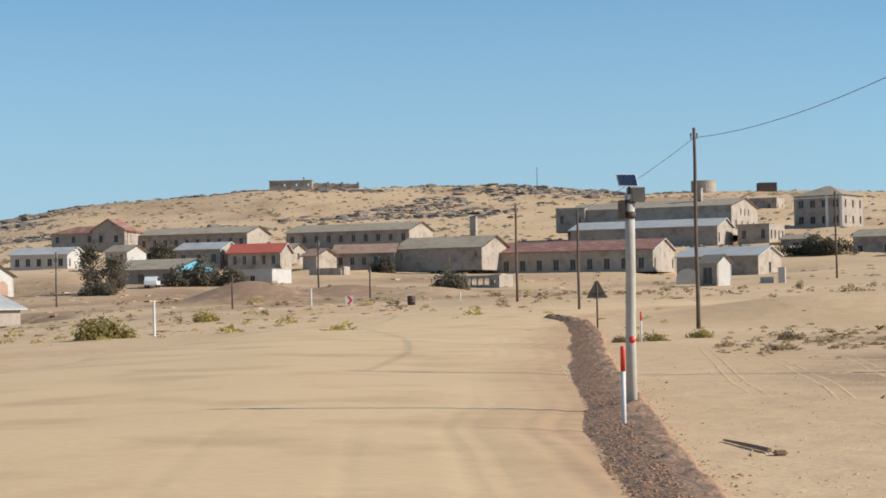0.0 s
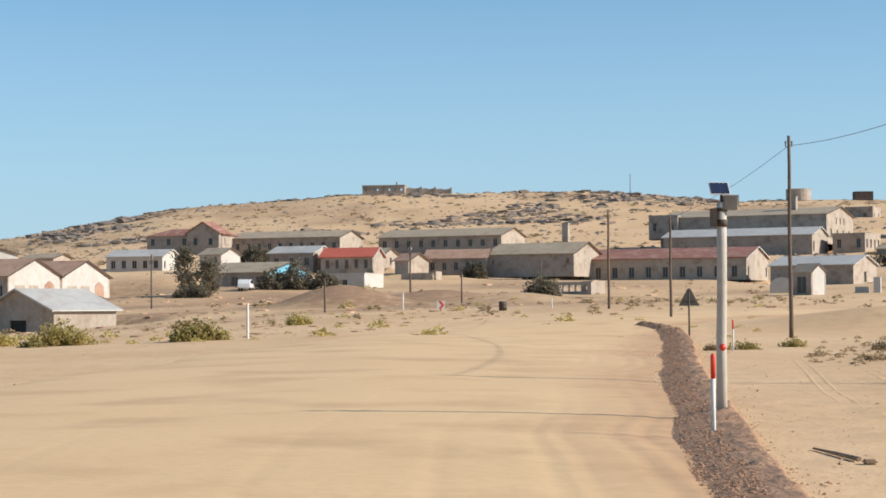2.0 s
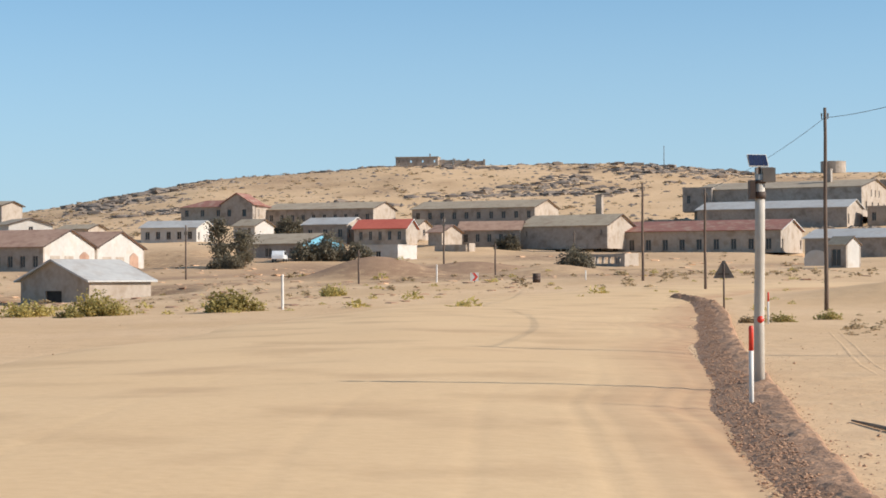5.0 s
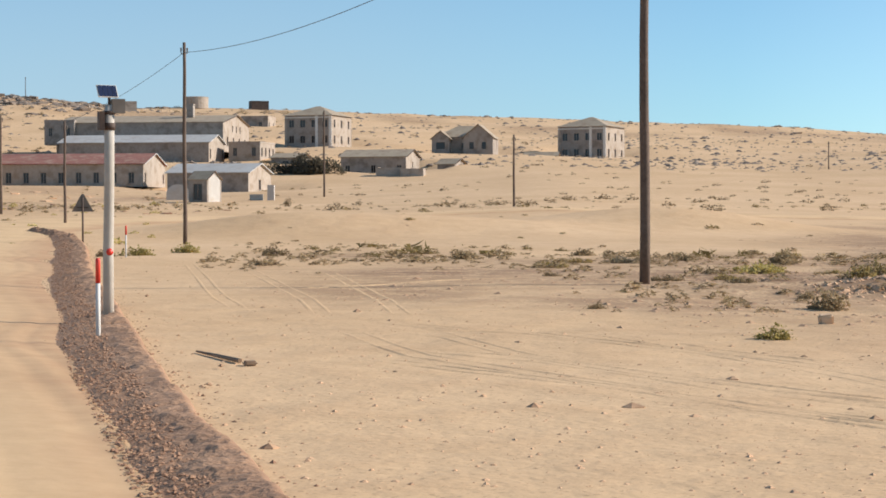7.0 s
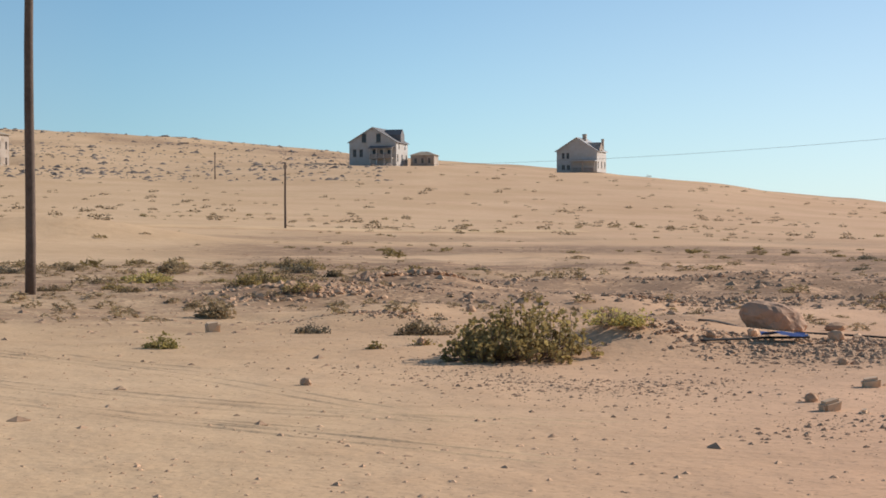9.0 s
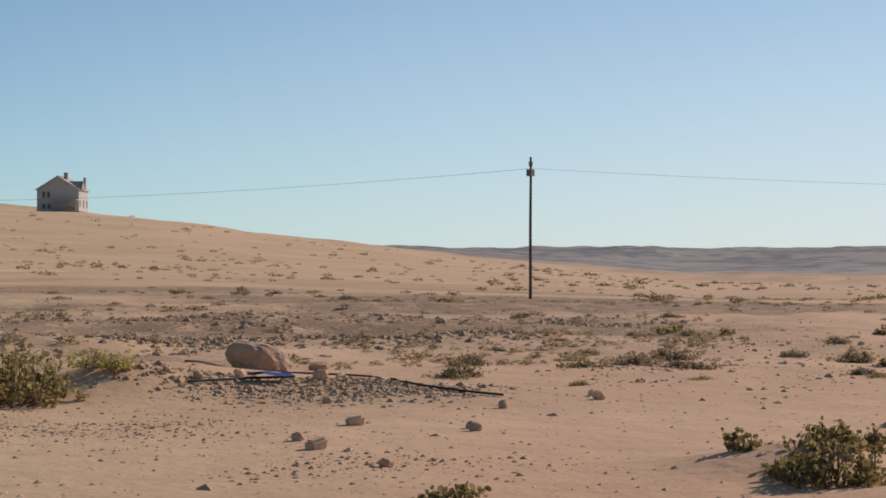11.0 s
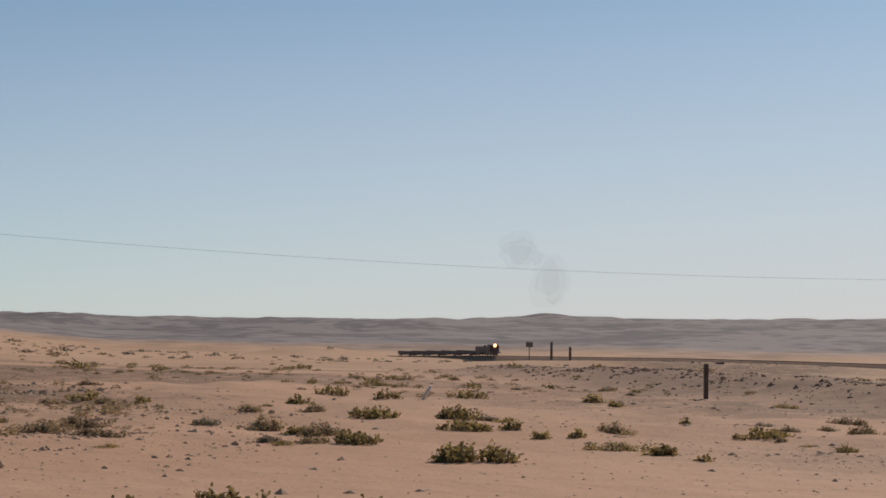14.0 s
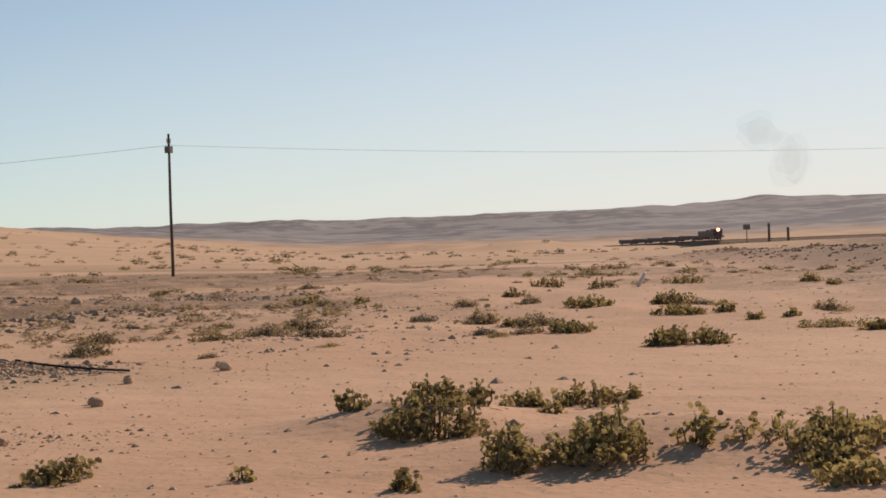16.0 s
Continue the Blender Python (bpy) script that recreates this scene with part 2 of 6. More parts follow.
M_BLUE = surface("turquoise_paint", (0.10, 0.30, 0.42), (0.16, 0.42, 0.54), 0.7, 3.0, 0.5, 0.1, 0.01)
M_DARKWOOD = surface("tarred_pole_wood", (0.085, 0.058, 0.042), (0.17, 0.118, 0.085), 0.85, 14.0, 1.5, 0.4, 0.01)
M_CONCRETE = surface("concrete_post", (0.40, 0.36, 0.30), (0.54, 0.49, 0.42), 0.85, 8.0, 0.8, 0.3, 0.01)
M_IRON = surface("rusted_iron", (0.055, 0.04, 0.033), (0.12, 0.08, 0.06), 0.7, 10.0, 1.0, 0.2, 0.005, metal=0.3)
M_WIRE = surface("line_wire", (0.05, 0.05, 0.055), (0.09, 0.09, 0.095), 0.6, 5.0, 0.5, 0.0)
M_OLDWOOD = surface("sunbleached_wood", (0.24, 0.155, 0.095), (0.40, 0.27, 0.17), 0.9, 14.0, 1.5, 0.4, 0.01)
M_REDPAINT = surface("red_reflector", (0.62, 0.03, 0.02), (0.75, 0.06, 0.035), 0.45, 9.0, 1.0, 0.05, 0.005)
M_SIGNBACK = surface("grey_sign_back", (0.14, 0.12, 0.10), (0.22, 0.19, 0.16), 0.6, 6.0, 1.0, 0.05, 0.005, metal=0.4)
M_SOLAR = surface("solar_cells", (0.012, 0.018, 0.045), (0.03, 0.04, 0.085), 0.15, 20.0, 2.0, 0.0)
M_TWIG = surface("dry_twigs", (0.13, 0.085, 0.05), (0.22, 0.15, 0.09), 0.9, 20.0, 2.0, 0.2, 0.005)
M_ROCK = surface("dark_rock", (0.15, 0.115, 0.09), (0.30, 0.235, 0.18), 0.9, 1.2, 0.15, 0.6, 0.15)
M_BLOCK = surface("tan_cut_stone", (0.52, 0.35, 0.21), (0.72, 0.51, 0.33), 0.9, 9.0, 0.9, 0.5, 0.02, per_object=0.12)
M_BANKSTONE = surface("bank_stone", (0.27, 0.145, 0.085), (0.47, 0.275, 0.165), 0.95, 7.0, 0.8, 0.6, 0.03)
M_STONE = surface("brown_stone", (0.44, 0.255, 0.145), (0.66, 0.42, 0.25), 0.9, 7.0, 0.8, 0.6, 0.03, per_object=0.25)
M_BOULDER = surface("ochre_boulder", (0.40, 0.235, 0.145), (0.56, 0.36, 0.235), 0.9, 5.0, 0.8, 0.6, 0.05)
M_HOLE = surface("unlit_interior", (0.02, 0.017, 0.014), (0.05, 0.042, 0.035), 0.95, 2.0, 0.5, 0.0)
M_LEAF = leafy("dollar_bush_leaves", (0.20, 0.145, 0.055), (0.46, 0.345, 0.135))
M_LEAF_YELLOW = leafy("sunlit_yellow_leaves", (0.33, 0.265, 0.08), (0.56, 0.45, 0.16))
M_LEAF_DARK = leafy("dark_tree_leaves", (0.14, 0.12, 0.083), (0.25, 0.215, 0.145))
M_LEAF_DRY = leafy("dry_scrub_leaves", (0.22, 0.155, 0.085), (0.40, 0.30, 0.165))
M_LOCO = surface("sooty_maroon_paint", (0.11, 0.065, 0.055), (0.18, 0.11, 0.09), 0.5, 3.0, 0.5, 0.05)
M_WAGON = surface("dusty_wagon_steel", (0.13, 0.105, 0.095), (0.20, 0.165, 0.145), 0.7, 3.0, 0.5, 0.1)
M_GLASS = surface("dark_window_glass", (0.015, 0.016, 0.018), (0.035, 0.036, 0.04), 0.12, 3.0, 0.5, 0.0)
M_WHITEPAINT = surface("white_car_paint", (0.68, 0.68, 0.67), (0.78, 0.78, 0.77), 0.3, 3.0, 0.5, 0.0)
M_RUBBER = surface("rubber", (0.02, 0.02, 0.02), (0.045, 0.042, 0.04), 0.9, 8.0, 1.0, 0.1, 0.005)
M_TARP = surface("blue_plastic", (0.03, 0.06, 0.20), (0.06, 0.10, 0.30), 0.5, 5.0, 1.0, 0.2, 0.02)

# ---- mesh helpers ----


def mesh_ob(name, bm, material, smooth=False):
    me = bpy.data.meshes.new(name)
    bmesh.ops.recalc_face_normals(bm, faces=bm.faces)
    bm.to_mesh(me)
    bm.free()
    me.materials.append(material)
    if smooth:
        me.shade_smooth()
    return new(name, me)


def part(name, bm, material, parent, label="", smooth=False):
    ob = mesh_ob(name, bm, material, smooth)
    ob.parent = parent
    return tagged(ob, label)


def base(name, m, label, category, group="", kind=""):
    ob = new(name)
    ob.matrix_basis = m
    ob.empty_display_size = 0.3
    return tagged(ob, label, category, group, kind)


def box(bm, x0, y0, z0, x1, y1, z1, m=None):
    vs = [bm.verts.new(m @ Vector(p) if m else p) for p in
          ((x0, y0, z0), (x1, y0, z0), (x1, y1, z0), (x0, y1, z0), (x0, y0, z1), (x1, y0, z1), (x1, y1, z1), (x0, y1, z1))]
    for f in ((0, 3, 2, 1), (4, 5, 6, 7), (0, 1, 5, 4), (1, 2, 6, 5), (2, 3, 7, 6), (3, 0, 4, 7)):
        bm.faces.new([vs[i] for i in f])


def prism(bm, outline, y0, y1):
    """A solid whose outline in x, z is drawn out along y."""
    a = [bm.verts.new((x, y0, z)) for x, z in outline]
    b = [bm.verts.new((x, y1, z)) for x, z in outline]
    bm.faces.new(a)
    bm.faces.new(b[::-1])
    for i in range(len(a)):
        j = (i + 1) % len(a)
        bm.faces.new((a[i], b[i], b[j], a[j]))


def tube(bm, points, radii, sides=8):
    """A tapered limb along points."""
    rings = []
    for i, p in enumerate(points):
        p = Vector(p)
        d = (Vector(points[min(i + 1, len(points) - 1)]) - Vector(points[max(i - 1, 0)])).normalized()
        u = d.cross(Vector((0, 1, 0)) if abs(d.y) < 0.9 else Vector((1, 0, 0))).normalized()
        w = d.cross(u)
        rings.append([bm.verts.new(p + radii[i] * (math.cos(2 * math.pi * k / sides) * u + math.sin(2 * math.pi * k / sides) * w)) for k in range(sides)])
    for a, b in zip(rings, rings[1:]):
        for k in range(sides):
            bm.faces.new((a[k], a[(k + 1) % sides], b[(k + 1) % sides], b[k]))
    bm.faces.new(rings[0][::-1])
    bm.faces.new(rings[-1])


def lump(bm, centre, size, seed, rough=0.25, level=2):
    """An irregular stone: a faceted ball pushed in and out."""
    made = bmesh.ops.create_icosphere(bm, subdivisions=level, radius=1.0)["verts"]
    for v in made:
        k = 1 + rough * 2 * (noise.noise(v.co * 1.3 + Vector((seed * 7.1, seed * 3.3, 0))))
        v.co = Vector((v.co.x * size[0] * k, v.co.y * size[1] * k, v.co.z * size[2] * k)) + Vector(centre)


# ---- the lie of the land ----
RADII = np.array([25.0, 85.0, 140.0, 210.0, 290.0, 370.0, 560.0, 1500.0])
columns = {}


def land(azimuth, *heights):
    """Heights of the ground along one bearing, at the distances in RADII."""
    columns[azimuth] = heights


land(-60, 0, 0.3, 0.5, 1.5, 4, 6, 10, 5)
land(-15, 0, 0.0, -0.4, 1.8, 6.5, 11, 22, 10)
land(-9, 0, 0.2, 0.6, 2.4, 7.5, 13, 32.5, 10)
land(-3, 0, 0.45, 1.4, 2.5, 7.2, 13, 38.0, 12)
land(4, 0, 0.25, 1.9, 2.7, 6.6, 13.5, 38.5, 12)
land(9, 0, 0.2, 1.7, 2.6, 5.4, 14.5, 34.5, 12)
land(15, 0, 0.15, 1.5, 2.8, 6.0, 15, 33.8, 12)
land(22, 0, 0.1, 1.9, 3.5, 7.5, 13, 31.5, 12)
land(29, 0, 0.0, 1.0, 3.0, 6.5, 11.5, 27.5, 12)
land(36, 0, -0.1, 0.3, 2.2, 6.2, 12.5, 21.8, 10)
land(45, 0, -0.15, 0.0, 1.2, 4.5, 9.5, 13.6, 8)
land(50, 0, -0.2, -0.2, 0.5, 2.6, 5.0, 8.0, 9)
land(56, 0, -0.2, -0.6, -0.4, 0.2, 0.9, 1.2, 11)
land(61, 0, -0.25, -0.9, -1.1, -1.5, -2.3, -4.6, 12)
land(72, 0, -0.4, -0.9, -1.4, -2.2, -3.4, -5.8, 17)
land(88, 0, -0.5, -0.8, -1.2, -2.0, -3.0, -5.5, 26)
land(130, 0, -0.4, -0.6, -0.8, -1.2, -2.0, -4.0, 20)
land(220, 0, -0.2, -0.4, -0.5, -0.8, -1.0, 0, 10)

AZ_STEP, R_COUNT = 0.5, 240
LOG_R = np.linspace(math.log(4.0), math.log(4200.0), R_COUNT)


def land_table():
    keys = sorted(columns)
    bearings = np.arange(-180, 180, AZ_STEP)
    xs = np.array([keys[-1] - 360] + keys + [keys[0] + 360], float)
    rows = np.array([columns[keys[-1]]] + [columns[k] for k in keys] + [columns[keys[0]]], float)
    wrapped = np.where(bearings > xs[-1], bearings - 360, np.where(bearings < xs[0], bearings + 360, bearings))
    at_radii = np.stack([np.interp(wrapped, xs, rows[:, k]) for k in range(len(RADII))], 1)
    r = np.exp(LOG_R)
    table = np.stack([np.interp(r, RADII, at_radii[i]) for i in range(len(bearings))])
    for _ in range(4):
        table = (np.roll(table, 1, 0) + 2 * table + np.roll(table, -1, 0)) / 4
        padded = np.pad(table, ((0, 0), (1, 1)), mode="edge")
        table = (padded[:, :-2] + 2 * table + padded[:, 2:]) / 4
    return table


TABLE = land_table()
pads = []
mounds = []


def wave(x, y, size, seed):
    """Smooth value noise from -1 to 1 on a lattice of that size in metres."""
    u, v = np.asarray(x) / size + 57.3 * seed, np.asarray(y) / size - 31.7 * seed
    i, j = np.floor(u).astype(np.int64), np.floor(v).astype(np.int64)
    fu, fv = u - i, v - j
    fu, fv = fu * fu * (3 - 2 * fu), fv * fv * (3 - 2 * fv)

    def h(a, b):
        k = (a * 374761393 + b * 668265263 + seed * 974711) & 0x7FFFFFFF
        k = ((k ^ (k >> 13)) * 1274126177) & 0x7FFFFFFF
        return (k % 65536) / 32768.0 - 1
    return (h(i, j) * (1 - fu) + h(i + 1, j) * fu) * (1 - fv) + (h(i, j + 1) * (1 - fu) + h(i + 1, j + 1) * fu) * fv


ROAD_MID = [(-3.0, -30.0), (-3.3, 0.0), (-3.6, 20.0), (-2.6, 40.0), (-0.7, 60.0), (2.2, 80.0), (6.0, 98.0), (12.5, 113.0), (24.0, 123.0), (42.0, 128.0), (70.0, 129.0), (110.0, 124.0)]
ROAD_HALF = [5.2, 5.2, 6.55, 7.6, 8.0, 7.4, 6.6, 5.5, 4.6, 4.2, 4.0, 4.0]


def ground(x, y):
    """Height of the ground at x, y (arrays or numbers)."""
    x, y = np.asarray(x, float), np.asarray(y, float)
    r = np.maximum(np.hypot(x, y), 4.01)
    a = (np.degrees(np.arctan2(x, y)) + 180) / AZ_STEP
    i = np.floor(a).astype(int) % TABLE.shape[0]
    fa = a - np.floor(a)
    s = np.clip((np.log(r) - LOG_R[0]) / (LOG_R[1] - LOG_R[0]), 0, R_COUNT - 1.001)
    j = s.astype(int)
    fs = s - j
    k = (i + 1) % TABLE.shape[0]
    z = (TABLE[i, j] * (1 - fa) + TABLE[k, j] * fa) * (1 - fs) + (TABLE[i, j + 1] * (1 - fa) + TABLE[k, j + 1] * fa) * fs
    rough = np.clip((r - 20) / 120, 0, 1)
    z = z + 0.05 * rough * wave(x, y, 9.0, 1) + 0.02 * np.clip(r / 30, 0, 1) * wave(x, y, 2.5, 2)
    hilly = np.clip((r - 330) / 200, 0, 1)
    z = z + hilly * (0.9 * wave(x, y, 40.0, 3) + 0.5 * wave(x, y, 14.0, 4)) + np.clip((r - 700) / 600, 0, 1) * (3.0 * wave(x, y, 160.0, 5) + 2.2 * wave(x, y, 60.0, 6) + 1.8 * wave(x, y, 26.0, 7))
    bearing = np.degrees(np.arctan2(x, y))
    hummocky = np.clip((bearing - 24) / 8, 0, 1) * np.clip((r - 22) / 10, 0, 1) * np.clip((110 - r) / 40, 0, 1) * np.clip((96 - bearing) / 6, 0, 1)
    z = z + hummocky * (0.13 * wave(x, y, 3.4, 8) + 0.08 * wave(x, y, 1.3, 9))
    for px, py, pz, reach in pads:
        w = np.clip(1.6 - np.hypot(x - px, y - py) / reach, 0, 1)
        w = w * w * (3 - 2 * w)
        z = z * (1 - w) + pz * w
    for mx, my, mh, ma, mb, turn in mounds:
        c, sn = math.cos(radians(turn)), math.sin(radians(turn))
        u, v = (x - mx) * c + (y - my) * sn, -(x - mx) * sn + (y - my) * c
        z = z + mh * np.exp(-(u / ma) ** 2 - (v / mb) ** 2)
    return z


def gz(x, y):
    return float(ground(x, y))

# ---- levelled places and mounds ----
# The buildings: middle, ground height, length, depth, turn, eave, ridge
PLAN = {
    "tall_left": (-83.6, 293.8, 5.8, 16.0, 6.7, -15, 8.3, 9.0),
    "twin_shed": (-56.8, 241.7, 2.9, 11.9, 24.1, -21, 3.4, 5.6),
    "back_white": (-68.3, 267.9, 8.0, 7.5, 6.7, -55, 2.2, 3.1),
    "back_low": (-63.4, 286.7, 8.6, 5.7, 5.0, -23, 1.5, 2.2),
    "long_house": (-52.3, 310.6, 8.0, 10.0, 8.4, -12, 2.9, 4.1),
    "barrack_west": (-29.6, 353.5, 11.3, 22.1, 12.6, -17, 4.2, 5.6),
    "barrack_east": (0.4, 355.8, 12.0, 25.4, 13.5, -22, 3.6, 5.2),
    "grey_house": (-24.1, 293.7, 7.7, 7.7, 7.0, -21, 3.1, 4.2),
    "red_house": (-15.5, 288.6, 7.4, 8.5, 6.5, -14, 2.6, 4.0),
    "gable_hut": (-11.7, 302.9, 8.3, 4.1, 5.1, -28, 2.4, 3.5),
    "gable_shed": (-6.0, 282.7, 7.1, 2.6, 5.4, -34, 2.1, 3.2),
    "tan_house": (-27.7, 261.6, 4.3, 10.4, 12.9, -24, 2.7, 4.2),
    "white_box": (-13.4, 253.7, 4.4, 6.0, 6.4, -22, 2.2, 2.3),
    "low_house": (1.3, 287.9, 7.0, 9.8, 4.5, -12, 2.7, 4.0),
    "warehouse": (14.8, 287.6, 6.5, 14.6, 11.4, -26, 3.6, 5.4),
    "red_shed": (30.9, 290.2, 5.7, 36.3, 14.3, -23, 3.5, 5.2),
    "hall_back": (59.7, 354.3, 13.2, 32.4, 20.7, -26, 5.6, 7.3),
    "hall_front": (54.5, 336.6, 10.7, 27.7, 12.0, -25, 3.8, 5.3),
    "white_shed": (55.8, 272.8, 4.5, 12.6, 11.5, -30, 3.2, 4.6),
    "h_two": (97.8, 374.7, 15.1, 10.5, 11.3, -37, 6.9, 9.1),
    "long_hut": (93.2, 313.4, 7.5, 12.0, 9.0, -33, 4.1, 5.4),
    "h_mid": (124.2, 354.8, 13.3, 11.4, 10.1, -28, 3.7, 6.2),
    "h_three": (150.4, 351.3, 12.0, 10.5, 11.1, -44, 7.3, 9.5),
    "h_four": (236.5, 330.9, 13.6, 10.0, 10.7, 39, 5.5, 8.7),
    "h_five": (284.5, 317.0, 12.9, 8.5, 9.6, 33, 5.0, 8.0),
    "near_shed": (-33.4, 151.8, -0.75, 6.4, 9.2, 50, 2.65, 4.3),
    "rust_house": (-49.5, 352.0, 12.3, 15.6, 9.0, -16, 3.7, 5.2),
}
for plan_row in PLAN.values():
    pads.append((plan_row[0], plan_row[1], plan_row[2], 0.62 * math.hypot(plan_row[3], plan_row[4])))
mounds.append((-10.5, 172.0, 2.2, 5.5, 4.0, 0))
mounds.append((-1.0, 190.0, 1.6, 7.0, 4.0, 10))
mounds.append((6.5, 175.0, 0.9, 4.5, 3.0, 0))
mounds.append((17.2, 14.6, 0.16, 2.4, 0.9, -48))
mounds.append((25.0, 27.5, 0.25, 6.0, 1.4, -42))
mounds.append((34.0, 31.0, 0.3, 8.0, 1.8, -45))
mounds.append((21.0, 33.0, 0.22, 4.0, 1.5, -25))
mounds.append((30.0, 96.0, 0.9, 9.0, 5.0, -15))
mounds.append((22.5, 95.0, 0.75, 6.0, 4.0, -30))
mounds.append((47.5, 99.0, 1.2, 8.0, 4.5, -20))
mounds.append((20.0, 31.3, 0.22, 1.1, 0.8, -40))
mounds.append((25.6, 34.9, 0.45, 1.9, 1.1, -40))
mounds.append((17.0, 24.2, 0.15, 1.3, 0.8, -40))
mounds.append((17.0, 17.4, 0.3, 2.0, 1.4, -30))
mounds.append((15.2, 16.1, 0.34, 1.0, 0.85, -40))
mounds.append((291.0, 120.5, 1.9, 11.0, 11.0, 0))
mounds.append((153.0, 39.0, 0.75, 20.0, 6.0, -75))
mounds.append((160.0, 18.0, 0.6, 20.0, 6.0, -80))
BANK = [(112.0, 33.0), (58.0, 3.0)]
for bank_t in (0.0, 0.2, 0.4, 0.6, 0.8, 1.0):
    mounds.append((112.0 - 54.0 * bank_t, 33.0 - 30.0 * bank_t, 0.62 + 0.12 * math.sin(bank_t * 23), 8.0, 3.6 - 0.8 * bank_t, 29))
mounds.append((13.2, 6.3, 0.22, 0.9, 0.8, 0))
mounds.append((12.1, 3.6, 0.25, 1.6, 0.9, -60))


def stony_at(x, y):
    """How stony the ground is: the scrub belt and the spoil round the town, not the drift sand."""
    r, a = np.hypot(x, y), np.degrees(np.arctan2(x, y))
    belt = np.clip((a - 11) / 6, 0, 1) * np.clip((r - 21) / 10, 0, 1) * np.clip((170 - r) / 60, 0, 1) * np.clip(np.maximum((78 - r) / 14, (a - 27) / 6), 0.12, 1)
    patch = np.clip(0.62 + 1.2 * wave(x, y, 14.0, 11) + 0.5 * wave(x, y, 4.0, 12), 0, 1)
    side = np.clip(1.3 - np.abs(a - 52) / 9, 0, 1) * np.clip((r - 10) / 3, 0, 1) * np.clip((45 - r) / 10, 0, 1)
    town = np.clip((r - 120) / 40, 0, 1) * np.clip((10 - a) / 6, 0, 1) * np.clip((300 - r) / 60, 0, 1)
    hill = np.clip((r - 360) / 100, 0, 1) * 0.75 * np.clip(wave(x, y, 30.0, 13) + 0.6 * wave(x, y, 8.0, 14) - 0.05, 0, 1)
    drift = np.clip(1 - np.abs(a - 71) / 12, 0, 1) * np.clip((60 - r) / 20, 0, 1)
    heaps = 0.95 * np.exp(-(((x + 10.5) / 6.5) ** 2 + ((y - 171) / 5.0) ** 2)) + 0.9 * np.exp(-(((x + 1) / 8.0) ** 2 + ((y - 189) / 6.0) ** 2))
    spoil = np.clip((a - 74) / 3, 0, 1) * np.clip((r - 62 + 6 * wave(x, y, 12.0, 15)) / 20, 0, 1) * np.clip((200 - r) / 20, 0, 1)
    return np.clip(0.8 * spoil * np.clip(0.4 + patch, 0, 1) + np.maximum(belt * patch, 0.9 * side * patch) * (1 - drift) + 0.9 * town * patch + hill + heaps, 0, 1)


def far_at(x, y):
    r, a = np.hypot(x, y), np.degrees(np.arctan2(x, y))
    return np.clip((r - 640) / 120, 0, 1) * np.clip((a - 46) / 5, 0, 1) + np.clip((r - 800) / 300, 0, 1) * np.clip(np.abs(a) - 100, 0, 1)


def spoil_at(x, y):
    """Brown dug soil: the heaps and yards before the town, and the bank along the railway."""
    near = lambda cx, cy, rx, ry: np.exp(-((x - cx) / rx) ** 2 - ((y - cy) / ry) ** 2)
    yard = np.clip(1.2 * wave(x, y, 11.0, 17) + 0.7 * wave(x, y, 3.5, 18) - 0.1, 0, 1)
    town = near(-24, 212, 24, 26) * (0.55 + 0.45 * yard) + 0.8 * near(4, 195, 26, 34) * yard + 0.6 * near(30, 230, 30, 26) * yard
    heap = near(-10.5, 172, 6.5, 5.5) + 0.8 * near(-1, 189, 8, 6)
    t = np.clip(((x - BANK[0][0]) * (BANK[1][0] - BANK[0][0]) + (y - BANK[0][1]) * (BANK[1][1] - BANK[0][1])) / ((BANK[1][0] - BANK[0][0]) ** 2 + (BANK[1][1] - BANK[0][1]) ** 2), 0, 1)
    away = np.hypot(x - BANK[0][0] - t * (BANK[1][0] - BANK[0][0]), y - BANK[0][1] - t * (BANK[1][1] - BANK[0][1]))
    bank = np.exp(-(away / 5.5) ** 2) * np.clip(0.75 + 0.5 * wave(x, y, 4.0, 19), 0, 1)
    return np.clip(np.maximum(town, heap) + bank, 0, 1)


def drift_at(x, y):
    """Where the redder drift sand lies."""
    r, a = np.hypot(x, y), np.degrees(np.arctan2(x, y))
    return np.clip((a - 30 + 4 * wave(x, y, 6.0, 16)) / 28, 0, 1) * np.clip((200 - r) / 100, 0.7, 1)


def grid_mesh(name, xs, ys, zs, material):
    rows_n, cols_n = xs.shape
    me = bpy.data.meshes.new(name)
    idx = np.arange(rows_n * cols_n).reshape(rows_n, cols_n)
    quads = np.stack([idx[:-1, :-1], idx[1:, :-1], idx[1:, 1:], idx[:-1, 1:]], -1).reshape(-1, 4)
    me.from_pydata(np.stack([xs, ys, zs], -1).reshape(-1, 3).tolist(), [], quads.tolist())
    me.materials.append(material)
    me.shade_smooth()
    return me


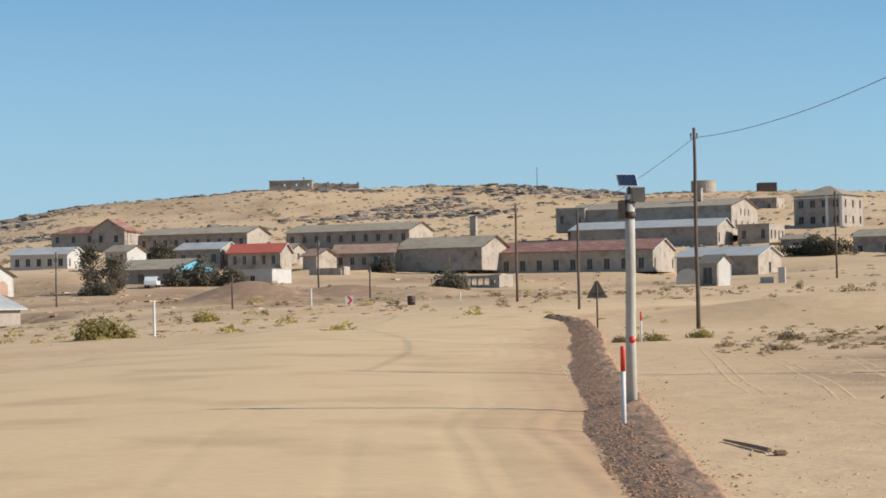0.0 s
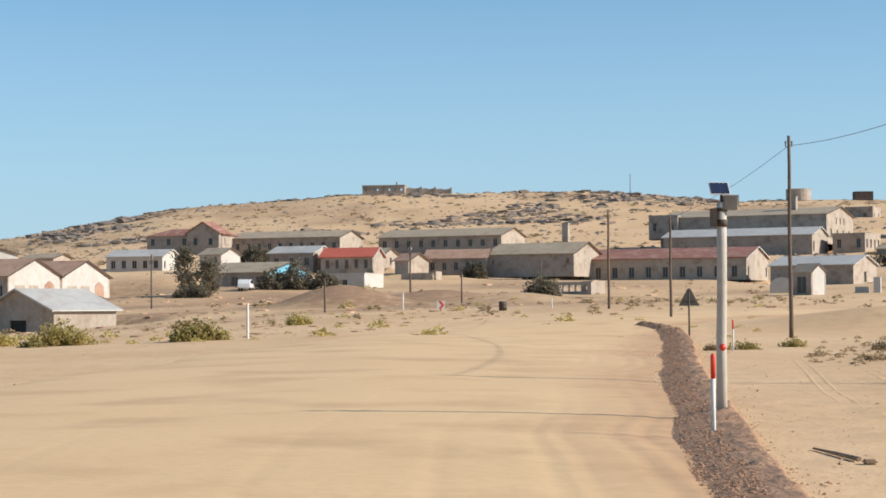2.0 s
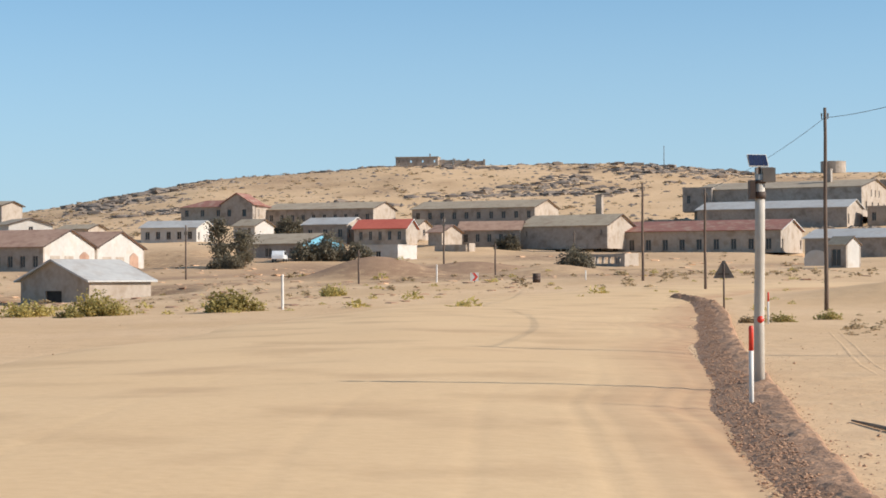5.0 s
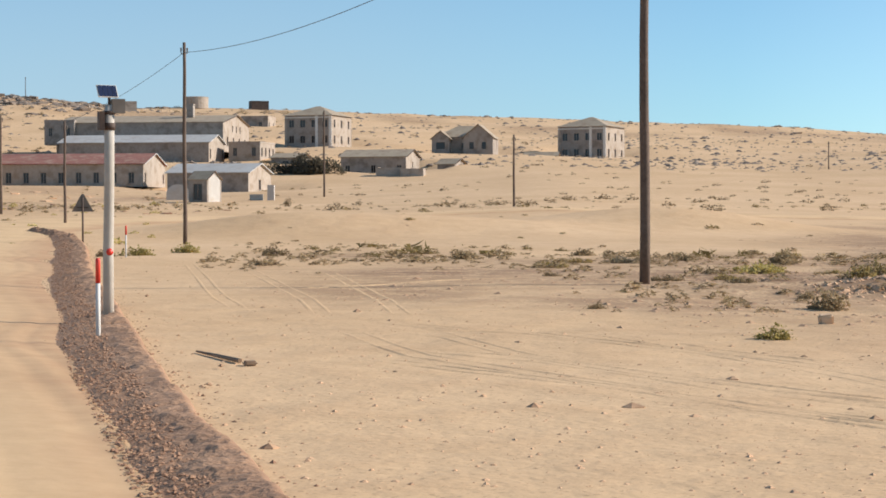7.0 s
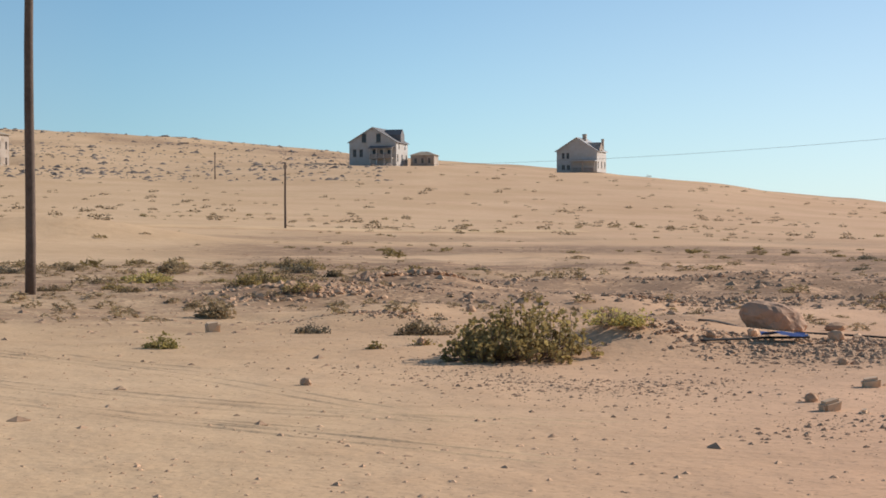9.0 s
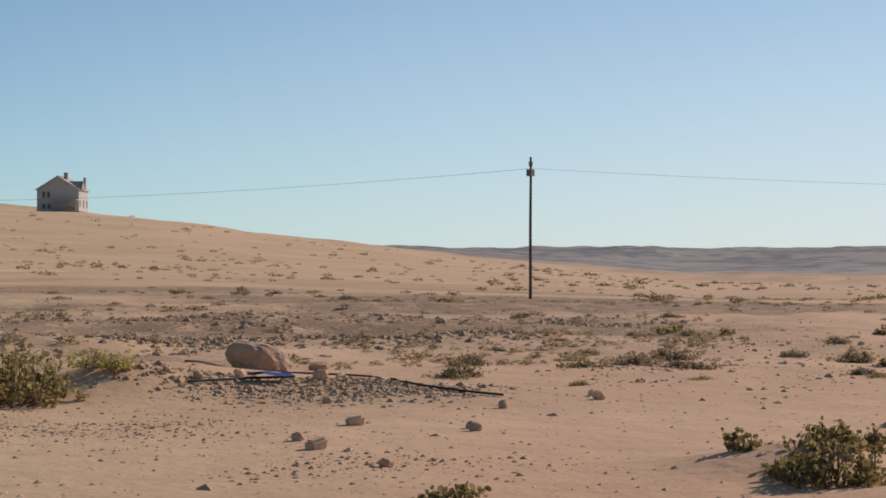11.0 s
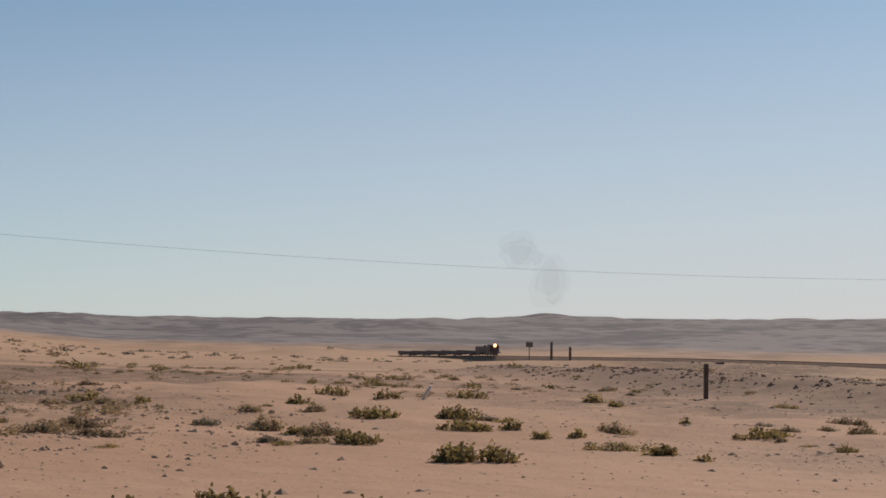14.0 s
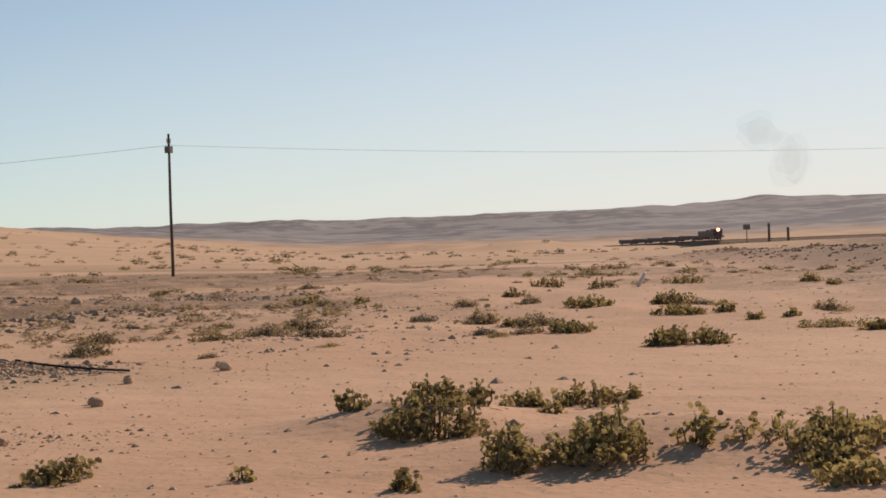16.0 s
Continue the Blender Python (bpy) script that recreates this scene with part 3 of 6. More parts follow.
def build_ground():
    a = np.radians(np.concatenate([np.arange(-180, -20, 2.0), np.arange(-20, 92, 0.13), np.arange(92, 180.1, 2.0)]))
    r = np.concatenate([[0.01, 2.0, 4.0, 6.0], np.exp(np.linspace(math.log(7.5), math.log(4200), 270))])
    A, R = np.meshgrid(a, r)
    X, Y = R * np.sin(A), R * np.cos(A)
    Z = ground(X, Y)
    me = grid_mesh("ground", X, Y, Z, M_GROUND)
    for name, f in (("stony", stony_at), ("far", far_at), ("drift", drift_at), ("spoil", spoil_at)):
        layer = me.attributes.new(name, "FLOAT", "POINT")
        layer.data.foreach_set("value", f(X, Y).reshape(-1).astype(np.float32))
    ob = new("ground", me)
    tagged(ob, "pale wind-blown desert sand with stony scrub belts", "desert ground", kind="structure")


def along(points, steps):
    """A smooth line through plan points, evenly stepped."""
    p = np.array(points, float)
    d = np.concatenate([[0], np.cumsum(np.hypot(*np.diff(p, axis=0).T))])
    s = np.linspace(0, d[-1], steps)
    q = np.stack([np.interp(s, d, p[:, 0]), np.interp(s, d, p[:, 1])], 1)
    for _ in range(max(2, steps // 60)):
        q[1:-1] = (q[:-2] + 2 * q[1:-1] + q[2:]) / 4
    return q, s / d[-1], d


def build_road():
    mid, s, d = along(ROAD_MID, 300)
    half = np.interp(s, d / d[-1], ROAD_HALF)
    tang = np.gradient(mid, axis=0)
    tang /= np.hypot(tang[:, 0], tang[:, 1])[:, None]
    side = np.stack([tang[:, 1], -tang[:, 0]], 1)
    u = np.linspace(-1, 1, 141)
    wob = half[:, None] + 0.5 * wave(mid[:, 0], mid[:, 1], 5.0, 21)[:, None] * np.sign(u)[None]
    X = mid[:, :1] + side[:, :1] * u[None] * wob
    Y = mid[:, 1:] + side[:, 1:] * u[None] * wob
    Z = ground(X, Y) + 0.03 + 0.10 * (1 - u[None] ** 2) - 0.09 * np.abs(u[None]) ** 12
    for lane, deep in ((0.45, 0.004), (0.62, 0.007), (0.67, 0.006), (0.77, 0.008), (0.83, 0.011), (0.2, 0.003), (-0.2, 0.003)):
        Z = Z - deep * np.exp(-((u[None] - lane - 0.05 * np.sin(s[:, None] * 9)) / 0.014) ** 2) * (1 + 0.6 * np.sin(40 * s[:, None]))
    me = grid_mesh("road", X, Y, Z, M_ROAD)
    dust = np.clip((u[None] - 0.66) / 0.3, 0, 1) * 1.5 + 0.35 * np.clip(0.6 * wave(X, Y, 9.0, 22) + 0.4 * wave(X, Y, 3.1, 23) - 0.15, 0, 1)
    me.attributes.new("edge", "FLOAT", "POINT").data.foreach_set("value", dust.reshape(-1).astype(np.float32))
    ob = new("road", me)
    tagged(ob, "broad packed sand road with faint wheel tracks", "road", kind="structure")


BERM = [(1.50, 6.0), (1.78, 9.0), (2.09, 13.0), (2.48, 17.0), (2.98, 22.0), (3.75, 29.0), (4.6, 37.0), (5.7, 47.0), (6.9, 57.0), (8.3, 68.0), (9.4, 78.0), (10.2, 86.0), (10.4, 92.0), (9.8, 97.0)]


def build_berm():
    """A graded bank: it climbs from the road and drops a little to the sand behind."""
    mid, s, d = along(BERM, 900)
    tang = np.gradient(mid, axis=0)
    tang /= np.hypot(tang[:, 0], tang[:, 1])[:, None]
    side = np.stack([tang[:, 1], -tang[:, 0]], 1)
    u = np.linspace(-1, 1, 41)
    half = 0.56 + 0.22 * s + 0.06 * wave(mid[:, 0], mid[:, 1], 1.2, 31) - 0.35 * np.clip(s - 0.9, 0, 1) / 0.1
    X = mid[:, :1] + side[:, :1] * u[None] * half[:, None]
    Y = mid[:, 1:] + side[:, 1:] * u[None] * half[:, None]
    rise = np.clip((u[None] + 1) / 1.75, 0, 1)
    fall = np.clip((1 - u[None]) / 0.2, 0, 1)
    shape = rise * rise * (3 - 2 * rise) * fall * (2 - fall)
    high = (0.075 + 0.15 * s)[:, None] * (1 + 0.2 * wave(X, Y, 1.2, 32) + 0.2 * wave(X, Y, 0.3, 33) + 0.25 * wave(X, Y, 0.12, 34))
    Z = ground(X, Y) - 0.015 + (0.05 + high) * shape
    ob = new("gravel_windrow", grid_mesh("gravel_windrow", X, Y, Z, M_BERM))
    tagged(ob, "dark brown graded gravel bank along the road edge", "gravel bank", kind="structure")


build_ground()
build_road()
build_berm()

# ---- poles, posts and signs ----


def utility_pole(x, y, height, radius, label, arm=False, z=None, lean=0.0):
    z = gz(x, y) if z is None else z
    ob = base("utility_pole", pose(x, y, z, 0, lean, 0), label, "utility pole", "overhead line poles")
    bm = bmesh.new()
    n = 7
    tube(bm, [(0.015 * height * math.sin(k * 1.3) * 0.12, 0, -0.3 + (height + 0.3) * k / n) for k in range(n + 1)], [radius * (1 - 0.3 * k / n) for k in range(n + 1)], 10)
    part("pole", bm, M_DARKWOOD, ob, smooth=True)
    bm = bmesh.new()
    for side in (-1, 1):
        tube(bm, [(0.0, 0, height - 0.5), (side * 0.14, 0, height - 0.5), (side * 0.14, 0, height - 0.25)], [0.02, 0.02, 0.045], 6)
    part("insulator", bm, M_TRIM if arm else M_SIGNBACK, ob)
    if arm:
        bm = bmesh.new()
        box(bm, -0.16, -0.14, height - 1.0, 0.16, 0.16, height - 0.65)
        part("line_box", bm, M_SIGNBACK, ob, "grey metal box near the pole top")
    return ob


TALL = "tall tarred wooden utility pole standing in sand"
utility_pole(15.10, 81.51, 9.05, 0.10, TALL)
utility_pole(11.15, 129.43, 6.9, 0.10, TALL)
utility_pole(13.09, 109.13, 6.1, 0.09, TALL)
utility_pole(16.85, 36.40, 9.6, 0.118, "dark tarred wooden utility pole beside the wheel tracks")
utility_pole(58.8, 222.5, 10.8, 0.14, "thin wooden pole before the hedge")
utility_pole(53.2, 140.4, 5.9, 0.11, "thin weathered wooden pole on the sand slope")
utility_pole(80.94, 126.43, 5.5, 0.10, "thin weathered wooden pole on the sand slope")
utility_pole(167.3, 284.6, 4.9, 0.11, "distant thin wooden pole on the dune side")
utility_pole(79.25, 52.69, 7.4, 0.09, "lone line pole with a grey box near its top", arm=True)
utility_pole(-4.45, 199.9, 6.2, 0.12, "wooden pole with a box before the houses", arm=True)
utility_pole(-10.38, 149.6, 2.8, 0.09, "short wooden pole before the mound")
utility_pole(0.98, 169.9, 2.9, 0.09, "short wooden pole before the warehouse")
utility_pole(-34.6, 125.3, 3.4, 0.05, "thin lamp post near the shed")
utility_pole(-52.3, 193.0, 4.9, 0.09, "wooden pole before the twin sheds")
utility_pole(-30.8, 187.4, 5.6, 0.10, "wooden pole beside the dark tree", arm=True)
utility_pole(11.8, 239.6, 3.9, 0.10, "pale lamp post among the ruins")
utility_pole(55.2, 557.0, 7.2, 0.12, "thin mast on the hill crest")


def wire(a, b, sag, radius=0.012):
    bm = bmesh.new()
    a, b = Vector(a), Vector(b)
    pts = [a.lerp(b, k / 24) - Vector((0, 0, sag * 4 * (k / 24) * (1 - k / 24))) for k in range(25)]
    tube(bm, pts, [radius] * 25, 5)
    ob = mesh_ob("overhead_wire", bm, M_WIRE, True)
    tagged(ob, "thin dark overhead wire sagging between poles", "wire", "overhead wires")


POLE_TOP = (15.10, 81.51, gz(15.10, 81.51) + 8.6)
wire(POLE_TOP, (16.85, 36.40, gz(16.85, 36.4) + 9.3), 0.9, 0.013)
wire(POLE_TOP, (13.09, 109.13, gz(13.09, 109.13) + 6.0), 0.3, 0.012)
wire((79.25, 52.69, gz(79.25, 52.69) + 6.8), (120.0, -20.0, 6.6), 1.3, 0.006)
wire((79.25, 52.69, gz(79.25, 52.69) + 6.8), (80.94, 126.43, gz(80.94, 126.43) + 5.4), 0.8, 0.008)


def guide_post(x, y, label):
    ob = base("guide_post", pose(x, y, gz(x, y) + 0.03), label, "guide post", "road guide posts")
    bm = bmesh.new()
    tube(bm, [(0, 0, -0.25), (0, 0, 0.72)], [0.029, 0.029], 10)
    part("post", bm, M_TRIM, ob, "white post", True)
    bm = bmesh.new()
    tube(bm, [(0, 0, 0.72), (0, 0, 1.0), (0, 0, 1.03)], [0.031, 0.031, 0.024], 10)
    part("reflector_band", bm, M_REDPAINT, ob, "red band round the top", True)


guide_post(3.16, 22.75, "white roadside guide post with a red top band")
guide_post(9.36, 61.19, "small white guide post with a red top band")


def marker(x, y, height, label, wide=0.06):
    ob = base("marker_post", pose(x, y, gz(x, y)), label, "marker post", "white marker posts")
    bm = bmesh.new()
    tube(bm, [(0, 0, -0.2), (0, 0, height * 0.97), (0, 0, height)], [wide, wide, wide * 0.7], 8)
    part("post", bm, M_TRIM, ob)


marker(-9.48, 84.41, 1.63, "slim white marker post beside the road")
marker(-3.72, 139.9, 1.35, "slim white marker post beside the road")
marker(7.3, 133.0, 0.7, "slim white marker post beside the road", 0.05)


def solar_post():
    x, y = 3.77, 26.13
    ob = base("solar_post", pose(x, y, gz(x, y)), "thick pale concrete post with a solar panel and boxes on top", "solar post")
    bm = bmesh.new()
    tube(bm, [(0, 0, -0.4), (0.0, 0, 1.0), (0.02, 0, 2.0), (0.03, 0, 3.11)], [0.078, 0.075, 0.072, 0.07], 14)
    part("post", bm, M_CONCRETE, ob, "pale concrete post", True)
    for z, h in ((2.76, 0.10), (2.98, 0.05)):
        bm = bmesh.new()
        tube(bm, [(0.03, 0, z), (0.03, 0, z + h)], [0.082, 0.082], 14)
        part("strap", bm, M_IRON, ob, "dark steel strap", True)
    bm = bmesh.new()
    box(bm, -0.13, -0.10, 2.76, -0.05, 0.10, 3.02)
    part("junction_box", bm, M_IRON, ob, "dark box")
    bm = bmesh.new()
    box(bm, 0.06, -0.08, 3.0, 0.24, 0.10, 3.2)
    part("battery_box", bm, M_SIGNBACK, ob, "grey battery box")
    tilt = pose(0.0, 0, 3.31, 62, 0, 14)
    bm = bmesh.new()
    box(bm, -0.15, -0.10, -0.012, 0.15, 0.10, 0.004, tilt)
    panel = part("solar_panel", bm, M_TRIM, ob, "pale-framed solar panel")
    for i in range(4):
        bm = bmesh.new()
        box(bm, -0.138 + 0.07 * i, -0.09, 0.006, -0.073 + 0.07 * i, 0.09, 0.012, tilt)
        part("solar_cell", bm, M_SOLAR, panel)
    bm = bmesh.new()
    tube(bm, [(0.03, 0.03, 3.05), (0.03, 0.03, 3.29)], [0.02, 0.02], 8)
    part("bracket", bm, M_IRON, ob)
    bm = bmesh.new()
    tube(bm, [(0.01, -0.070, 1.035), (0.01, -0.082, 1.035)], [0.05, 0.05], 18)
    part("reflector_disc", bm, M_REDPAINT, ob, "round red reflector", True)


solar_post()


def warning_sign():
    x, y = 10.52, 81.23
    ob = base("road_sign", pose(x, y, gz(x, y), 0, 0, -7), "triangular road sign seen from its dark back", "road sign")
    bm = bmesh.new()
    tube(bm, [(0, 0, -0.3), (0, 0, 2.1)], [0.04, 0.04], 8)
    part("post", bm, M_IRON, ob, smooth=True)
    bm = bmesh.new()
    prism(bm, [(-0.47, 1.46), (0.47, 1.46), (0.05, 2.24), (-0.05, 2.24)], 0.05, 0.07)
    part("sign_plate", bm, M_SIGNBACK, ob, "grey back of the plate")
    bm = bmesh.new()
    box(bm, -0.25, 0.02, 1.62, 0.25, 0.05, 1.67)
    part("stiffener", bm, M_IRON, ob)


warning_sign()


def chevron_sign():
    x, y = -0.8, 134.9
    ob = base("chevron_sign", pose(x, y, gz(x, y) - 0.1), "small red and white chevron sign on the bend", "road sign")
    bm = bmesh.new()
    tube(bm, [(0, 0.03, -0.2), (0, 0.03, 0.4)], [0.04, 0.04], 8)
    part("post", bm, M_IRON, ob)
    bm = bmesh.new()
    box(bm, -0.3, -0.02, 0.2, 0.3, 0.0, 0.82)
    plate = part("sign_plate", bm, M_TRIM, ob, "white plate")
    bm = bmesh.new()
    prism(bm, [(-0.18, 0.8), (0.02, 0.8), (0.26, 0.51), (0.02, 0.22), (-0.18, 0.22), (0.06, 0.51)], -0.026, -0.0215)
    part("chevron", bm, M_REDPAINT, plate, "red chevron")


chevron_sign()


def barrel():
    x, y = 3.64, 129.9
    ob = base("oil_drum", pose(x, y, gz(x, y)), "dark rusty oil drum at the roadside", "barrel")
    bm = bmesh.new()
    prof = [(0.0, 0.27), (0.2, 0.28), (0.21, 0.3), (0.24, 0.28), (0.42, 0.28), (0.45, 0.3), (0.47, 0.28), (0.66, 0.28)]
    tube(bm, [(0, 0, z) for z, _ in prof], [r for _, r in prof], 16)
    part("drum", bm, M_IRON, ob, smooth=True)


barrel()

# ---- buildings ----


def holed_wall(bm, length, height, holes, thick, m):
    """An upright slab along x from 0, with openings (x0, z0, x1, z1) through it, in one piece."""
    xs = sorted({0.0, length, *[h[0] for h in holes], *[h[2] for h in holes]})
    zs = sorted({0.0, height, *[h[1] for h in holes], *[h[3] for h in holes]})
    nx, nz = len(xs) - 1, len(zs) - 1

    def solid(i, k):
        if not (0 <= i < nx and 0 <= k < nz):
            return False
        cx, cz = (xs[i] + xs[i + 1]) / 2, (zs[k] + zs[k + 1]) / 2
        return not any(h[0] < cx < h[2] and h[1] < cz < h[3] for h in holes)
    made = {}

    def v(i, k, s):
        if (i, k, s) not in made:
            made[i, k, s] = bm.verts.new(m @ Vector((xs[i], thick * s, zs[k])))
        return made[i, k, s]
    for i in range(nx):
        for k in range(nz):
            if not solid(i, k):
                continue
            bm.faces.new((v(i, k, 0), v(i + 1, k, 0), v(i + 1, k + 1, 0), v(i, k + 1, 0)))
            bm.faces.new((v(i, k, 1), v(i, k + 1, 1), v(i + 1, k + 1, 1), v(i + 1, k, 1)))
            for di, dk, a, b in ((-1, 0, (i, k), (i, k + 1)), (1, 0, (i + 1, k), (i + 1, k + 1)), (0, -1, (i, k), (i + 1, k)), (0, 1, (i, k + 1), (i + 1, k + 1))):
                if not solid(i + di, k + dk):
                    bm.faces.new((v(*a, 0), v(*b, 0), v(*b, 1), v(*a, 1)))


def row_of(count, length, w, sill, h, margin=0.8):
    if count == 1:
        return [(length / 2 - w / 2, sill, length / 2 + w / 2, sill + h)]
    step = (length - 2 * margin - w) / (count - 1)
    return [(margin + step * i, sill, margin + step * i + w, sill + h) for i in range(count)]


def roof_sheet(bm, x0, x1, prof, thick):
    """A bent sheet with profile (y, z) drawn along x."""
    n = len(prof)
    top = [[bm.verts.new((x, y, z)) for y, z in prof] for x in (x0, x1)]
    low = [[bm.verts.new((x, y, z - thick)) for y, z in prof] for x in (x0, x1)]
    for i in range(n - 1):
        bm.faces.new((top[0][i], top[1][i], top[1][i + 1], top[0][i + 1]))
        bm.faces.new((low[0][i], low[0][i + 1], low[1][i + 1], low[1][i]))
    for s in (0, 1):
        for i in range(n - 1):
            bm.faces.new((top[s][i], top[s][i + 1], low[s][i + 1], low[s][i]))
    for i in (0, n - 1):
        bm.faces.new((top[0][i], low[0][i], low[1][i], top[1][i]))


def building(key, name, label, wall, roof, front=(), gable=(), style="gable", door=None, gable_door=None, over=0.35, thick=0.3, lit_wall=None, frames=True, category="house", left=(), left_door=None, left_wall=None):
    """A house on its plan row: four walls with real openings, a roof, windows and doors as parts."""
    x, y, z, length, depth, turn, eave, ridge = PLAN[key]
    ob = base(name, pose(x, y, z - 0.05, 0, 0, turn), label, category, "town buildings")
    hx, hy = length / 2, depth / 2
    # lit_wall puts sunlight into the right gable's colour; turquoise there is real paint.
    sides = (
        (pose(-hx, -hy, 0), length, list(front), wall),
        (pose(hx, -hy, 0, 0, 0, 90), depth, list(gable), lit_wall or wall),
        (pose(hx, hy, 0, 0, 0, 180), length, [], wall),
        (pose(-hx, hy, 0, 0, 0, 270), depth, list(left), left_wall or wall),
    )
    doors = ([door] if door else [], [gable_door] if gable_door else [], [], [left_door] if left_door else [])
    for index, ((m, run, holes, mat), ways) in enumerate(zip(sides, doors)):
        bm = bmesh.new()
        cut = thick * (index % 2)
        local = [(h[0] - cut, h[1], h[2] - cut, h[3]) for h in holes + ways]
        holed_wall(bm, run - 2 * cut, eave, local, thick, m @ pose(cut, 0, 0))
        if cut and style == "gable":
            outline = [(0, eave), (run, eave), (run / 2, ridge - 0.05)]
            vs = [[bm.verts.new(m @ Vector((px, py, pz))) for px, pz in outline] for py in (0.0, thick)]
            bm.faces.new(vs[0])
            bm.faces.new(vs[1][::-1])
            for i in range(3):
                j = (i + 1) % 3
                bm.faces.new((vs[0][i], vs[1][i], vs[1][j], vs[0][j]))
        part("wall", bm, mat, ob)
        for h in holes:
            bm = bmesh.new()
            box(bm, h[0], 0.14, h[1], h[2], 0.17, h[3], m)
            pane = part("window", bm, M_GLASS, ob)
            if frames:
                bm = bmesh.new()
                w = 0.07
                cx = (h[0] + h[2]) / 2
                for b in ((h[0], h[1], h[0] + w, h[3]), (h[2] - w, h[1], h[2], h[3]), (h[0] + w, h[3] - w, h[2] - w, h[3]), (h[0] + w, h[1], h[2] - w, h[1] + w), (cx - 0.03, h[1] + w, cx + 0.03, h[3] - w)):
                    box(bm, b[0], 0.09, b[1], b[2], 0.135, b[3], m)
                box(bm, h[0] - 0.08, -0.07, h[1] - 0.08, h[2] + 0.08, 0.0, h[1], m)
                part("window_frame", bm, M_PLASTER_DARK, pane)
        # A near-black panel in each doorway stands in for the dark inside.
        for h in ways:
            bm = bmesh.new()
            box(bm, h[0], 0.16, h[1], h[2], 0.22, h[3], m)
            part("door", bm, M_HOLE, ob, "dark doorway")
    bm = bmesh.new()
    if style == "gable":
        drop = over * (ridge - eave) / hy
        roof_sheet(bm, -hx - over, hx + over, [(-hy - over, eave - drop + 0.08), (0, ridge + 0.08), (hy + over, eave - drop + 0.08)], 0.12)
    elif style == "hip":
        r = hx - hy * 0.75 if hx > hy else 0.4
        low = [bm.verts.new(p) for p in ((-hx - over, -hy - over, eave), (hx + over, -hy - over, eave), (hx + over, hy + over, eave), (-hx - over, hy + over, eave))]
        top = [bm.verts.new((-r, 0, ridge)), bm.verts.new((r, 0, ridge))]
        for f in ((low[0], low[1], top[1], top[0]), (low[1], low[2], top[1]), (low[2], low[3], top[0], top[1]), (low[3], low[0], top[0]), (low[3], low[2], low[1], low[0])):
            bm.faces.new(f)
    elif style == "shed":
        roof_sheet(bm, -hx - over, hx + over, [(-hy - over, eave + 0.05), (hy + over, ridge + 0.05)], 0.12)
    else:
        box(bm, -hx - 0.06, -hy - 0.06, eave, hx + 0.06, hy + 0.06, ridge)
    part("roof", bm, roof, ob)
    if style == "gable":
        drop = over * (ridge - eave) / hy
        for sx in (hx + over - 0.03, -hx - over - 0.06):
            bm = bmesh.new()
            for sy in (-1, 1):
                p = [(sy * (hy + over), eave - drop + 0.09), (0, ridge + 0.09), (0, ridge - 0.06), (sy * (hy + over), eave - drop - 0.06)]
                a = [bm.verts.new((sx + 0.02, q[0], q[1])) for q in p]
                b = [bm.verts.new((sx + 0.07, q[0], q[1])) for q in p]
                bm.faces.new(a)
                bm.faces.new(b[::-1])
                for i in range(4):
                    j = (i + 1) % 4
                    bm.faces.new((a[i], b[i], b[j], a[j]))
            part("barge_board", bm, M_IRON if roof in (M_ROOF_TAN, M_ROOF_BROWN) else M_ROOF_GREY, ob)
    return ob


def chimney(ob, x, y, z0, z1, w, mat):
    bm = bmesh.new()
    box(bm, x - w / 2, y - w / 2, z0, x + w / 2, y + w / 2, z1)
    box(bm, x - w / 2 - 0.08, y - w / 2 - 0.08, z1 - 0.25, x + w / 2 + 0.08, y + w / 2 + 0.08, z1 - 0.08)
    part("chimney", bm, mat, ob)


# Many fronts below are coloured as if shaded, their right gables as if sunlit.
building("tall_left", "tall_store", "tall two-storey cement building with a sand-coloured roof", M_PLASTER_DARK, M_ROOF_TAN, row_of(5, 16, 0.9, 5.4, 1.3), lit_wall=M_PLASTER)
PLAN["twin_near"] = (-58.95, 236.1, 2.9, 11.9, 11.9, -21, 3.4, 5.6)
PLAN["twin_far"] = (-54.62, 247.35, 2.9, 11.9, 11.9, -21, 3.4, 5.6)
for twin_key in ("twin_near", "twin_far"):
    ob = building(twin_key, "twin_shed", "whitewashed workshop shed with a brown tiled gable roof", M_PLASTER, M_ROOF_BROWN, row_of(6, 11.9, 0.8, 0.7, 1.5), lit_wall=M_WHITE, category="shed")
    for py, pw, mat in ((-4.4, 2.1, M_PLASTER), (-1.2, 2.0, M_PLASTER), (2.2, 2.2, M_ROOF_BROWN)):
        bm = bmesh.new()
        box(bm, 5.952, py, 0.5, 5.99, py + pw, 2.2)
        if mat is M_ROOF_BROWN:
            for k in range(5):
                box(bm, 5.952, py + 0.2 * k, 2.204 + 0.11 * k, 5.99, py + pw - 0.2 * k, 2.31 + 0.11 * k)
        part("shutter", bm, mat, ob, "closed weathered shutter")
building("back_white", "white_cottage", "small whitewashed gabled cottage behind the workshops", M_WHITE, M_ROOF_TAN, (), row_of(1, 6.7, 0.7, 0.8, 1.1))
building("back_low", "low_hut", "low hut with a sand-coloured roof", M_PLASTER, M_ROOF_TAN)
building("long_house", "bungalow", "long pale bungalow with a sheet-iron veranda roof", M_WHITE, M_ROOF_GREY, row_of(5, 10, 0.8, 0.9, 1.3), row_of(2, 8.4, 0.7, 0.9, 1.2))
